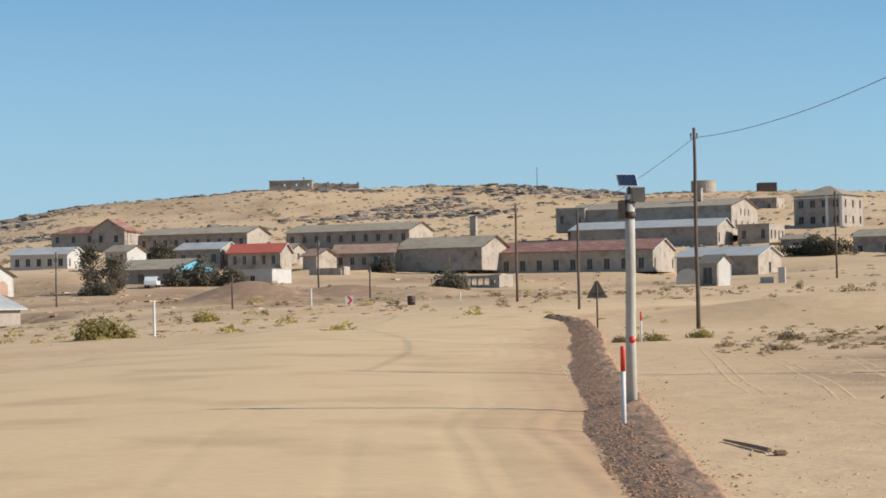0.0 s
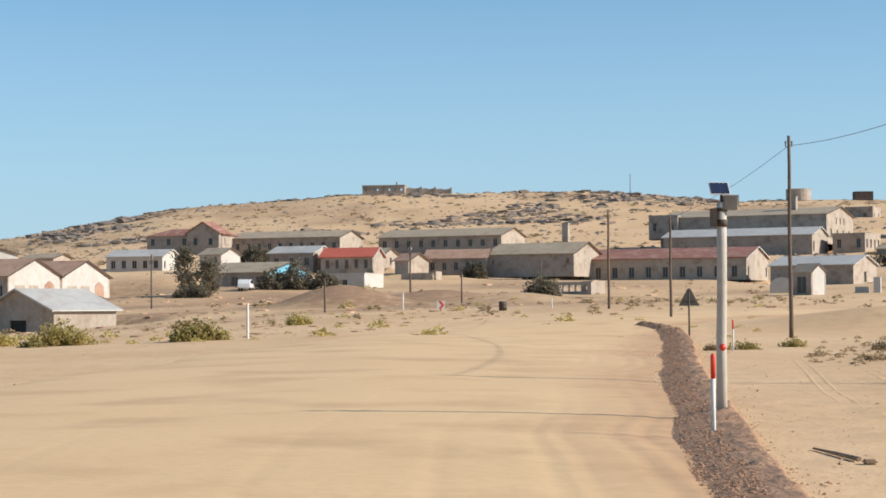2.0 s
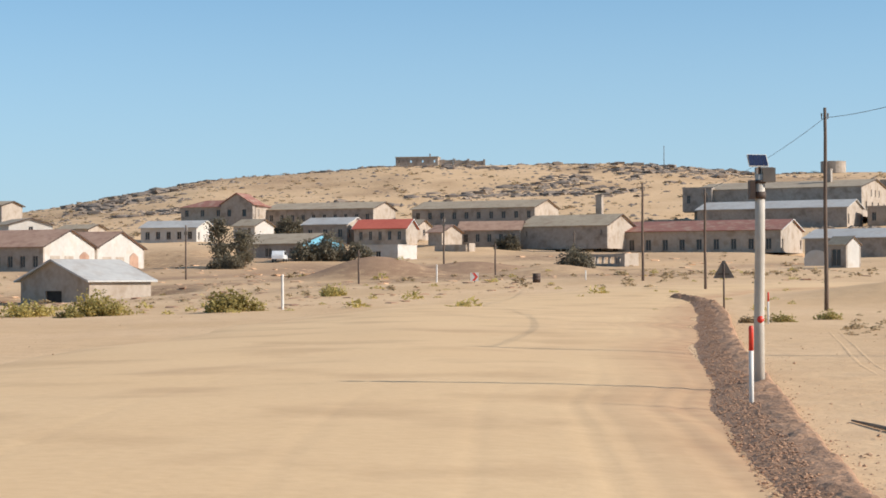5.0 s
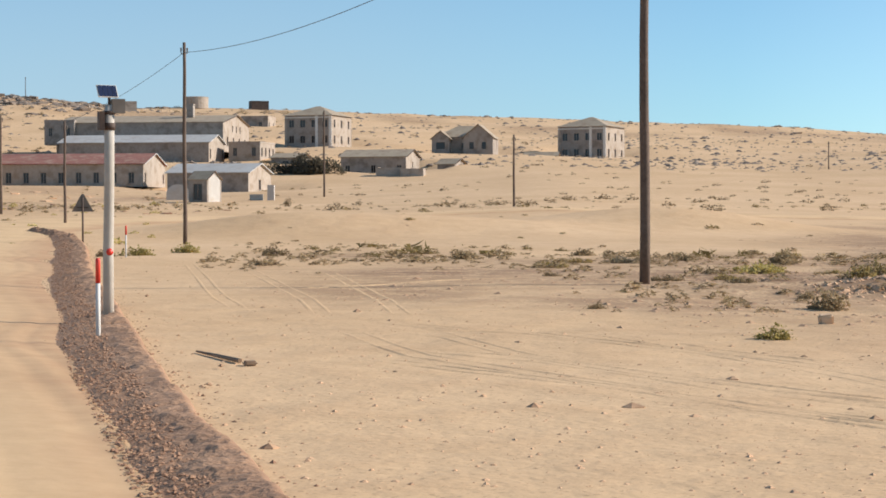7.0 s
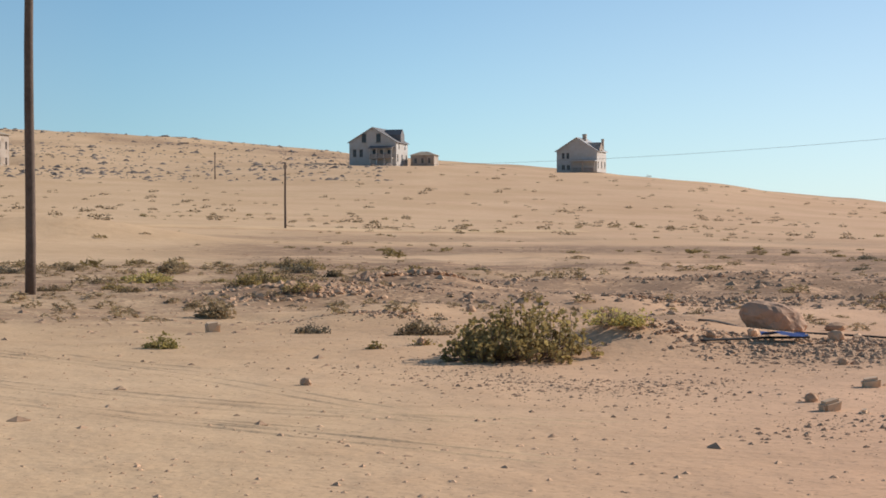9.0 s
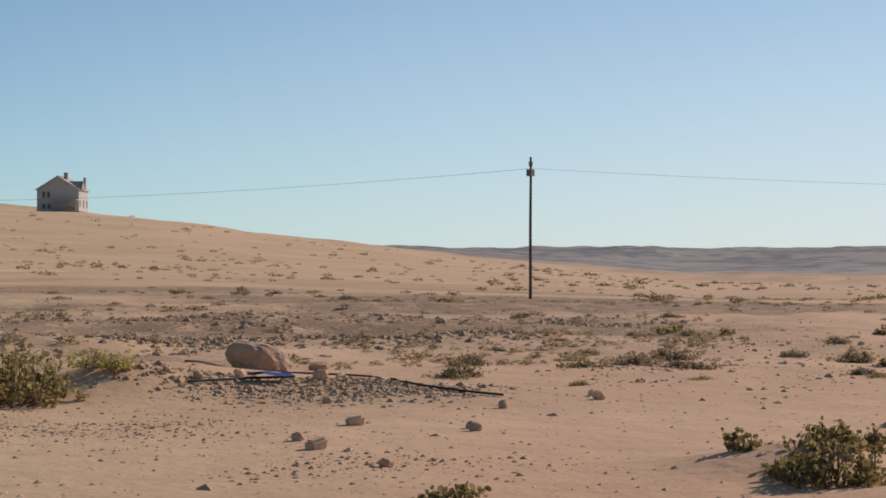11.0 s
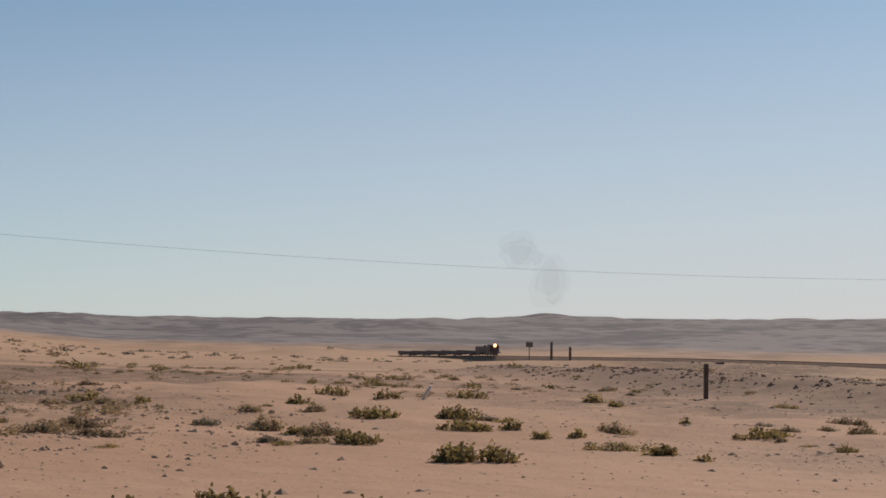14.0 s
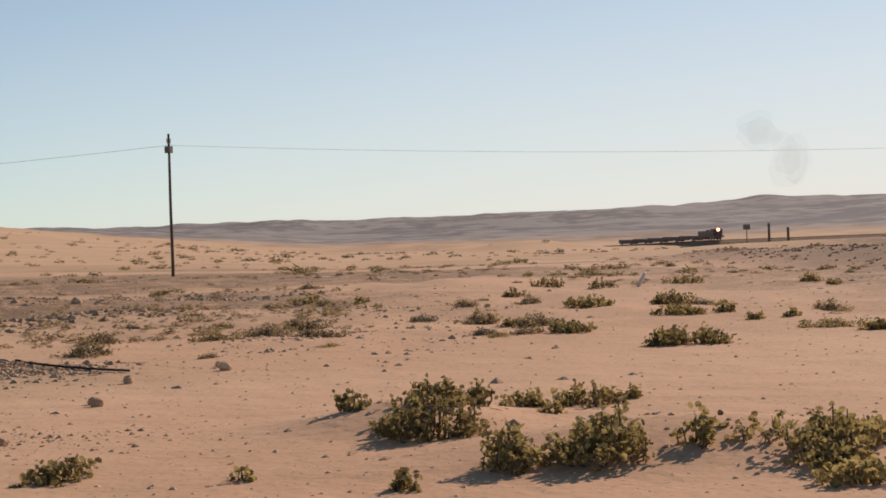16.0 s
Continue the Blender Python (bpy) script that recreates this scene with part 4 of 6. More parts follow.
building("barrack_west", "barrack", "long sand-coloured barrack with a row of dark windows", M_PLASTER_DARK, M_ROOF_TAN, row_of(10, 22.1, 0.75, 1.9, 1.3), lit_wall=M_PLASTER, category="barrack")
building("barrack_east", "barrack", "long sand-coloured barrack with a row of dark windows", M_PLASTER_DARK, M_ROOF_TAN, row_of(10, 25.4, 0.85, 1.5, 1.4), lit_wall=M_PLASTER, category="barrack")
building("grey_house", "bungalow", "small bungalow with shade-darkened walls and a pale iron roof", M_PLASTER_DARK, M_ROOF_GREY, row_of(3, 7.7, 0.8, 1.0, 1.3), row_of(2, 7.0, 0.7, 1.0, 1.2), lit_wall=M_PLASTER)
building("red_house", "red_roofed_house", "pale house with a bright red sheet-iron roof", M_PLASTER, M_ROOF_RED, row_of(5, 8.5, 0.6, 0.7, 1.4), (), lit_wall=M_PLASTER)
building("gable_hut", "gabled_hut", "small sand-coloured gabled hut", M_PLASTER, M_ROOF_TAN, (), row_of(1, 5.1, 0.7, 0.8, 1.1))
building("gable_shed", "gabled_hut", "small sand-coloured gabled hut with a tiled roof", M_PLASTER, M_ROOF_BROWN)
building("tan_house", "veranda_house", "low house with a sandy iron roof and a turquoise gable", M_PLASTER_DARK, M_ROOF_TAN, row_of(3, 10.4, 1.0, 0.8, 1.3), row_of(2, 12.9, 1.0, 0.8, 1.3), lit_wall=M_BLUE)
building("white_box", "flat_store", "flat-roofed whitewashed store room", M_WHITE, M_WHITE, row_of(1, 6.0, 0.8, 0.5, 0.9), style="flat")
building("low_house", "low_workshop", "low workshop with a reddish brown roof", M_PLASTER_DARK, M_ROOF_BROWN, row_of(5, 9.8, 0.7, 0.7, 1.3))
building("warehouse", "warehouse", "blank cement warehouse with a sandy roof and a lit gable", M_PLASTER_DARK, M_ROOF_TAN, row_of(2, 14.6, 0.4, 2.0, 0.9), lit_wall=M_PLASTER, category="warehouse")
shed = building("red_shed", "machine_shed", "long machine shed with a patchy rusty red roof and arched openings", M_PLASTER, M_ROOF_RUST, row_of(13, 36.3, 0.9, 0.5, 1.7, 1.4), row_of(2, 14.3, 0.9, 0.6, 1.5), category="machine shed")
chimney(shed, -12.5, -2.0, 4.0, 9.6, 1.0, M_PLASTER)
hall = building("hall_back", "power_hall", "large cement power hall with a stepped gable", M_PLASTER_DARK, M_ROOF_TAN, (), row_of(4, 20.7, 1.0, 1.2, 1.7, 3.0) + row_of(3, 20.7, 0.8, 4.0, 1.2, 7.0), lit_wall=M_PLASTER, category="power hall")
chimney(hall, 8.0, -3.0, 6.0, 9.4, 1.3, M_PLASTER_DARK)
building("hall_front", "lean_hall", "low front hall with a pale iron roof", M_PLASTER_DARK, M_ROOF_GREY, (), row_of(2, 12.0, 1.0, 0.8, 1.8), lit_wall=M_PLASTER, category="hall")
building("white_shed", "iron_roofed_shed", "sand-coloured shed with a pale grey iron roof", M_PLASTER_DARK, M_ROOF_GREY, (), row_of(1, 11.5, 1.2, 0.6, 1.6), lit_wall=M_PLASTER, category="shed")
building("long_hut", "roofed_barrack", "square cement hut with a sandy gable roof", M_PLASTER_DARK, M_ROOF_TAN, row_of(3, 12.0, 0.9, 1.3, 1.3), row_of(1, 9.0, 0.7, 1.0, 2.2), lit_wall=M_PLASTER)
building("near_shed", "roadside_shed", "plain tan plastered shed with a pale iron roof", M_PLASTER, M_ROOF_GREY, category="shed", over=0.4, left_door=(3.4, 0.0, 5.6, 1.75))
building("rust_house", "red_villa", "two-storey villa with a dull red roof and a gabled wing", M_PLASTER, M_ROOF_RUST, row_of(5, 15.6, 0.8, 1.9, 1.3), row_of(2, 9.0, 0.8, 1.9, 1.3), style="hip")


def villa(key, label, storeys, trim=True):
    """A square two-storey villa with a hipped roof, white corner strips and open loggia windows."""
    x, y, z, length, depth, turn, eave, ridge = PLAN[key]
    holes = []
    for k in range(storeys):
        holes += row_of(4, length, 1.15, 1.1 + 3.3 * k, 1.6, 0.9)
    side = []
    for k in range(storeys):
        side += row_of(3, depth, 0.95, 1.1 + 3.3 * k, 1.6, 1.2)
    ob = building(key, "villa", label, M_PLASTER_DARK, M_ROOF_TAN, holes, side, style="hip", over=0.45, lit_wall=M_PLASTER, category="villa")
    if trim:
        for px in (-length / 2 + 0.25, length * 0.18, length / 2 - 0.3):
            bm = bmesh.new()
            box(bm, px - 0.28, -depth / 2 - 0.12, 0.0, px + 0.28, -depth / 2 - 0.003, eave - 0.05)
            part("pilaster", bm, M_TRIM if px > 0 else M_PLASTER, ob, "whitewashed corner strip")
        bm = bmesh.new()
        box(bm, -length / 2, -depth / 2 - 0.14, eave - 0.55, length / 2, -depth / 2 - 0.125, eave - 0.3)
        part("cornice", bm, M_TRIM, ob)
    return ob


villa("h_two", "square two-storey cement villa with a hipped roof", 2)
villa("h_three", "square two-storey cement villa with a hipped roof on the dune", 2)


def gabled_wing(ob, x0, x1, y0, y1, eave, ridge, wall, roof, windows=()):
    """A wing with its gable to the front, joined to a house."""
    bm = bmesh.new()
    mx = (x0 + x1) / 2
    holed_wall(bm, x1 - x0, eave, list(windows), 0.25, pose(x0, y0, 0))
    prism(bm, [(x0, eave), (x1, eave), (mx, ridge)], y0, y0 + 0.25)
    box(bm, x0, y0 + 0.25, 0, x0 + 0.25, y1, eave)
    box(bm, x1 - 0.25, y0 + 0.25, 0, x1, y1, eave)
    part("wing_wall", bm, wall, ob)
    bm = bmesh.new()
    o = 0.35
    drop = o * (ridge - eave) / ((x1 - x0) / 2)
    prism(bm, [(x0 - o, eave - drop + 0.05), (mx, ridge + 0.05), (x1 + o, eave - drop + 0.05), (x1 + o, eave - drop + 0.17), (mx, ridge + 0.18), (x0 - o, eave - drop + 0.17)], y0 - o, y1)
    part("wing_roof", bm, roof, ob)
    for h in windows:
        bm = bmesh.new()
        box(bm, x0 + h[0], y0 + 0.15, h[1], x0 + h[2], y0 + 0.18, h[3])
        part("window", bm, M_GLASS, ob)


mid_house = building("h_mid", "twin_gabled_house", "low house with two front gables half sunk in sand", M_PLASTER_DARK, M_ROOF_TAN, row_of(3, 11.4, 0.9, 1.2, 1.3), (), category="house", style="hip", lit_wall=M_PLASTER)
gabled_wing(mid_house, 0.2, 6.2, -6.6, 0.5, 3.6, 6.1, M_PLASTER_DARK, M_ROOF_TAN, [(1.2, 1.2, 2.1, 2.6), (3.7, 1.2, 4.6, 2.6)])
gabled_wing(mid_house, -6.2, -2.6, -7.2, 0.5, 3.4, 4.8, M_PLASTER_DARK, M_ROOF_TAN, [(0.9, 1.2, 2.7, 2.6)])
four = building("h_four", "hilltop_house", "pale plastered hilltop house with a steep dark gabled roof and porch", M_WHITE, M_ROOF_DARK, row_of(3, 10.0, 0.9, 1.2, 1.6) + row_of(2, 10.0, 0.8, 4.0, 1.3, 2.0), (), left=[(0.8, 2.2, 1.6, 3.9), (2.3, 2.2, 3.1, 3.9), (5.5, 2.2, 6.3, 3.9)], left_wall=M_WHITE)
for wy in (2.0, -1.3):
    bm = bmesh.new()
    box(bm, -5.03, wy - 0.5, 5.4, -5.004, wy + 0.5, 7.2)
    pane = part("upper_window", bm, M_GLASS, four)
    bm = bmesh.new()
    box(bm, -5.12, wy - 0.65, 5.25, -5.004, wy + 0.65, 5.38)
    box(bm, -5.12, wy - 0.65, 7.22, -5.004, wy + 0.65, 7.34)
    part("window_frame", bm, M_PLASTER_DARK, pane)
bm = bmesh.new()
prism(bm, [(-7.0, 3.95), (-5.01, 4.45), (-5.01, 4.6), (-7.0, 4.1)], -4.9, 0.5)
part("porch_roof", bm, M_ROOF_DARK, four)
bm = bmesh.new()
box(bm, -6.85, -4.8, 1.75, -5.01, 0.4, 1.95)
part("porch_floor", bm, M_PLASTER, four)
for wy in (-4.7, -3.0, -1.3, 0.3):
    bm = bmesh.new()
    box(bm, -6.8, wy - 0.13, 0.0, -6.55, wy + 0.13, 1.748)
    box(bm, -6.8, wy - 0.1, 1.952, -6.6, wy + 0.1, 3.98)
    part("porch_post", bm, M_WHITE, four)
for wy in (-4.6, -2.9, -1.2):
    bm = bmesh.new()
    box(bm, -6.74, wy + 0.01, 1.955, -6.66, wy + 1.39, 2.75)
    part("porch_panel", bm, M_PLASTER_DARK, four)
    bm = bmesh.new()
    box(bm, -5.05, wy + 0.2, 2.0, -5.004, wy + 1.2, 3.7)
    part("porch_window", bm, M_GLASS, four)
bm = bmesh.new()
prism(bm, [(-1.6, 5.5), (1.6, 5.5), (1.6, 7.2), (0.0, 8.4), (-1.6, 7.2)], -5.5, -1.5)
part("dormer", bm, M_ROOF_DARK, four)
five = building("h_five", "hilltop_house", "pale hilltop house with a gabled roof and two chimneys", M_WHITE, M_ROOF_GREY, row_of(3, 8.5, 0.8, 1.0, 1.5), (), left=[(1.2, 3.1, 1.9, 4.5), (2.3, 3.1, 3.0, 4.5), (1.2, 0.6, 2.0, 1.7), (2.4, 0.6, 3.2, 1.7)], left_wall=M_WHITE)
chimney(five, -1.0, -1.0, 6.6, 8.9, 0.8, M_PLASTER)
chimney(five, 2.6, -4.4, 4.6, 7.9, 0.5, M_PLASTER)
bm = bmesh.new()
box(bm, -6.2, -4.8, 2.5, -4.26, 1.0, 2.68)
part("porch_roof", bm, M_ROOF_GREY, five)
for wy in (-4.4, -1.6):
    bm = bmesh.new()
    box(bm, -6.04, wy, 0.0, -5.96, wy + 2.2, 1.0)
    part("porch_panel", bm, M_PLASTER_DARK, five)
gabled_front = bmesh.new()
prism(gabled_front, [(-3.9, 5.0), (-0.2, 5.0), (-2.05, 6.9)], -5.3, 0.0)
part("front_gable", gabled_front, M_PLASTER, five)
for wy in (-4.6, -1.8, 0.8):
    bm = bmesh.new()
    box(bm, -6.1, wy - 0.1, 0.0, -5.9, wy + 0.1, 2.5)
    part("porch_post", bm, M_PLASTER, five)
rust = bpy.data.objects["red_villa"]
gabled_wing(rust, 1.2, 7.7, -5.9, 0.0, 4.1, 6.1, M_PLASTER_DARK, M_ROOF_RUST, [(1.3, 1.8, 2.1, 3.1), (4.4, 1.8, 5.2, 3.1)])

# ---- smaller buildings and tanks ----


def plain_plan(key, x, y, z, length, depth, turn, eave, ridge):
    PLAN[key] = (x, y, z, length, depth, turn, eave, ridge)


plain_plan("annex", 41.4, 351.7, 14.6, 5.6, 4.0, -15, 4.5, 4.7)
building("annex", "hall_annex", "cement annex with tall windows beside the power hall", M_PLASTER_DARK, M_PLASTER_DARK, row_of(2, 5.6, 0.7, 1.6, 1.6), style="flat", category="annex")
plain_plan("porch", 74.3, 333.5, 11.2, 6.0, 9.5, -30, 3.3, 3.6)
building("porch", "hall_porch", "sunlit cement porch wing with tall windows", M_PLASTER, M_PLASTER, row_of(2, 6.0, 0.8, 0.9, 1.6), row_of(4, 9.5, 0.9, 0.9, 1.6), style="flat", category="annex")
plain_plan("top_hut", 98.5, 435.0, 21.2, 6.7, 7.2, -28, 3.7, 3.9)
building("top_hut", "flat_hut", "small flat-roofed cement hut above the hall", M_PLASTER_DARK, M_PLASTER, row_of(2, 6.0, 0.8, 1.2, 1.2), row_of(2, 6.5, 0.8, 1.2, 1.2), style="flat", lit_wall=M_PLASTER)
plain_plan("kiosk", 41.4, 211.0, gz(41.4, 211.0), 2.6, 2.9, -46, 2.7, 3.6)
building("kiosk", "kiosk", "tiny brick kiosk with white corner posts", M_PLASTER_DARK, M_ROOF_TAN, [(0.6, 0.2, 1.9, 2.2)], (), lit_wall=M_WHITE, over=0.15, category="kiosk")
plain_plan("low_shed", 79.5, 324.3, 9.6, 5.4, 6.0, -34, 2.1, 2.9)
building("low_shed", "low_hut", "low sand-choked hut behind the hedge", M_PLASTER_DARK, M_ROOF_TAN, row_of(1, 5.4, 1.2, 0.6, 0.9), ())
plain_plan("tiny", 105.5, 310.0, 8.7, 3.4, 4.6, -44, 1.7, 2.6)
building("tiny", "tiny_hut", "tiny gabled hut half buried in sand", M_PLASTER_DARK, M_ROOF_TAN)
plain_plan("hill_hut", 245.5, 325.9, 13.8, 5.3, 4.9, -49, 2.5, 3.4)
building("hill_hut", "hill_hut", "small pale hut beside the hilltop house", M_PLASTER, M_ROOF_TAN, row_of(3, 5.3, 0.6, 0.7, 1.2), style="hip")
plain_plan("hump", 136.0, 343.0, 11.6, 6.5, 5.0, -30, 0.9, 2.2)
building("hump", "buried_shed", "shed buried in drift sand up to its roof", M_PLASTER_DARK, M_ROOF_TAN)
plain_plan("annex_left", -83.0, 283.5, 4.8, 9.0, 5.0, -18, 4.6, 5.6)
building("annex_left", "lean_to", "lower lean-to before the tall store", M_PLASTER_DARK, M_ROOF_TAN, row_of(2, 9, 1.0, 1.2, 1.2), lit_wall=M_PLASTER, style="shed")
plain_plan("mid_white", -36.4, 287.7, 8.6, 4.2, 5.0, -30, 1.9, 2.9)
building("mid_white", "white_cottage", "small whitewashed gabled cottage behind the dark tree", M_WHITE, M_ROOF_TAN, row_of(2, 4.2, 0.6, 0.6, 0.9))


def fort():
    """Roofless stone rooms on the hill crest: one roofed block and broken walls."""
    z = gz(-20, 560)
    ob = base("hilltop_ruin", pose(-20.2, 556, z - 0.4, 0, 0, -6), "flat-roofed stone ruin on the hill crest", "ruin")
    bm = bmesh.new()
    holed_wall(bm, 13.0, 2.9, row_of(4, 13, 0.5, 1.3, 0.7), 0.4, pose(-6.5, 0, 0))
    part("wall", bm, M_PLASTER_DARK, ob)
    for px in (-6.5, 6.1):
        bm = bmesh.new()
        box(bm, px, 0.4, 0, px + 0.4, 6, 2.9)
        part("wall", bm, M_PLASTER, ob)
    bm = bmesh.new()
    box(bm, -6.7, -0.2, 2.9, 6.7, 6.2, 3.1)
    part("roof", bm, M_ROOF_TAN, ob)
    bm = bmesh.new()
    box(bm, 3.6, 2.0, 3.1, 4.0, 2.4, 4.1)
    part("chimney", bm, M_PLASTER_DARK, ob)
    ob = base("broken_walls", pose(-7.0, 556, gz(-7, 556) - 0.3, 0, 0, -4), "broken sunlit stone walls on the hill crest", "ruin")
    for px, w, h, mat in ((-6.4, 4.2, 2.3, M_PLASTER), (-1.4, 3.6, 2.1, M_PLASTER), (2.9, 4.2, 1.9, M_PLASTER), (-2.1, 0.7, 2.6, M_PLASTER_DARK), (2.2, 0.7, 2.5, M_PLASTER_DARK), (7.1, 0.6, 2.3, M_PLASTER_DARK)):
        bm = bmesh.new()
        prism(bm, [(px, 0), (px + w, 0), (px + w, h), (px + 0.6 * w, h - 0.2), (px + 0.3 * w, h + 0.1), (px, h - 0.1)], 0.0 if w > 1 else -0.4, 0.4)
        part("wall", bm, mat, ob)


fort()


def tank(x, y, z, radius, height, mat, label, square=False, legs=0.0):
    ob = base("water_tank", pose(x, y, z), label, "water tank", "tanks on the slope")
    bm = bmesh.new()
    if square:
        box(bm, -radius, -radius * 0.7, legs, radius, radius * 0.7, legs + height)
        for k in range(3):
            box(bm, -radius - 0.04, -radius * 0.7 - 0.05, legs + height * (0.1 + 0.38 * k), radius + 0.04, -radius * 0.7 - 0.002, legs + height * (0.14 + 0.38 * k))
    else:
        tube(bm, [(0, 0, legs - 0.5), (0, 0, legs + height), (0, 0, legs + height + 0.12), (0, 0, legs + height + 0.2)], [radius, radius, radius + 0.08, radius], 24)
    part("tank_body", bm, mat, ob)
    if legs:
        for sx in (-1, 1):
            for sy in (-1, 1):
                bm = bmesh.new()
                box(bm, sx * radius * 0.85 - 0.1, sy * radius * 0.55 - 0.1, -0.5, sx * radius * 0.85 + 0.1, sy * radius * 0.55 + 0.1, legs)
                part("leg", bm, M_IRON, ob)


tank(76.2, 496.3, 28.0, 2.3, 3.6, M_PLASTER_DARK, "grey cement header tank above the hall roof", True, legs=0.3)
tank(101.5, 530.5, 32.7, 3.6, 2.7, M_PLASTER, "round cement water tank on the slope")
tank(119.4, 526.8, 30.6, 2.6, 2.9, M_IRON, "black square iron water tank on the slope", True, legs=1.0)


def dome():
    ob = base("plaster_oven", pose(40.2, 222.0, gz(40.2, 222.0) - 0.1, 0, 0, -10), "low white rounded plaster oven beside the kiosk", "oven")
    bm = bmesh.new()
    n = 10
    prism(bm, [(-1.4, 0)] + [(-1.4 * math.cos(math.pi * k / n), 0.9 + 1.1 * math.sin(math.pi * k / n)) for k in range(n + 1)] + [(1.4, 0)], -1.2, 1.2)
    part("vault", bm, M_WHITE, ob)


dome()


def low_ruin(x, y, z, turn, parts_list, label, mat):
    ob = base("ruined_walls", pose(x, y, z, 0, 0, turn), label, "ruin")
    for px, py, length, depth, h, holes in parts_list:
        bm = bmesh.new()
        if holes:
            holed_wall(bm, length, h, row_of(holes, length, 0.7, 0.35, 0.8, 0.6), depth, pose(px, py, 0))
        else:
            box(bm, px, py, -0.4, px + length, py + depth, h)
        part("wall", bm, mat, ob)


low_ruin(13.9, 223.4, gz(13.9, 223.4) - 0.1, -40, [(-2.6, 0, 6.6, 0.3, 1.5, 6), (-2.6, 0.3, 0.3, 2.6, 1.4, 0), (3.7, 0.3, 0.3, 2.6, 1.6, 0), (1.5, 1.6, 2.1, 0.3, 1.6, 2)], "roofless pale low wall with a row of square openings", M_PLASTER)
low_ruin(88.4, 286.8, gz(88.4, 286.8) - 0.2, -28, [(-4.0, 1.0, 4.2, 0.3, 1.7, 0), (0.4, -0.4, 3.8, 2.2, 1.5, 0), (-4.0, 1.3, 0.3, 2.5, 1.8, 0)], "broken whitish yard walls before the hut", M_PLASTER)
low_ruin(49.7, 213.0, gz(49.7, 213.0) - 0.1, -20, [(-0.4, 0, 0.8, 0.8, 1.9, 0), (-2.6, 0.6, 1.6, 0.3, 0.8, 0)], "white gate pillar with a broken wall", M_WHITE)
low_ruin(-5.0, 270.0, gz(-5, 270) - 0.1, -20, [(-2.5, 0, 5.0, 0.3, 1.1, 0), (2.6, 0.3, 0.3, 2.5, 1.3, 0)], "low broken yard wall", M_PLASTER)


def pickup():
    ob = base("parked_car", pose(-26.6, 236.5, gz(-26.6, 236.5), 0, 0, 88), "small white car parked before the veranda", "car")
    bm = bmesh.new()
    prism(bm, [(-1.9, 0.35), (1.9, 0.35), (1.95, 0.75), (1.1, 0.88), (0.6, 1.42), (-1.3, 1.45), (-1.85, 0.9)], -0.8, 0.8)
    bmesh.ops.bevel(bm, geom=bm.edges[:], offset=0.06, segments=2, affect="EDGES")
    part("body", bm, M_WHITEPAINT, ob, smooth=False)
    bm = bmesh.new()
    prism(bm, [(-1.25, 0.92), (0.85, 0.92), (0.5, 1.34), (-1.15, 1.36)], -0.815, -0.803)
    part("side_window", bm, M_GLASS, ob)
    for wx in (-1.15, 1.2):
        for wy in (-0.78, 0.62):
            bm = bmesh.new()
            tube(bm, [(wx, wy, 0.32), (wx, wy + 0.18, 0.32)], [0.32, 0.32], 16)
            part("wheel", bm, M_RUBBER, ob)


pickup()

# ---- the railway and its train ----
TRACK = [(700.0, 309.0), (497.0, 152.0), (423.0, 75.0), (380.0, 13.0), (350.0, -60.0)]


def rail_z(x, y):
    """The graded height of the rails along the line."""
    return float(np.interp(x, [350.0, 423.0, 497.0, 560.0, 700.0], [-2.1, -2.1, -3.3, -4.7, -6.5]))


def build_track():
    mid, s, d = along(TRACK, 200)
    tang = np.gradient(mid, axis=0)
    tang /= np.hypot(tang[:, 0], tang[:, 1])[:, None]
    side = np.stack([tang[:, 1], -tang[:, 0]], 1)
    z = np.array([rail_z(*p) for p in mid])
    for _ in range(20):
        z[1:-1] = (z[:-2] + 2 * z[1:-1] + z[2:]) / 4
    ob = base("railway_track", pose(0, 0, 0), "single railway track on a dark ballast bank", "railway track", kind="structure")
    u = np.array([-4.2, -1.4, 1.4, 4.2])
    hgt = np.array([-2.2, -0.12, -0.12, -2.2])
    me = grid_mesh("ballast", mid[:, :1] + side[:, :1] * u[None], mid[:, 1:] + side[:, 1:] * u[None], z[:, None] + hgt[None], M_BERM)
    new("ballast", me).parent = ob
    for off in (-0.53, 0.53):
        bm = bmesh.new()
        tube(bm, [(mid[i, 0] + side[i, 0] * off, mid[i, 1] + side[i, 1] * off, z[i]) for i in range(0, 200, 2)], [0.09] * 100, 4)
        part("rail", bm, M_IRON, ob)
    return mid, z


build_track()
HEAD = Vector((497.0 - 700.0, 152.0 - 309.0)).normalized()
HEADING = math.degrees(math.atan2(HEAD.y, HEAD.x))


def train_place(distance):
    """A pose on the straight of the track, so many metres before its near end."""
    x, y = 497.0 - HEAD.x * distance, 152.0 - HEAD.y * distance
    return x, y


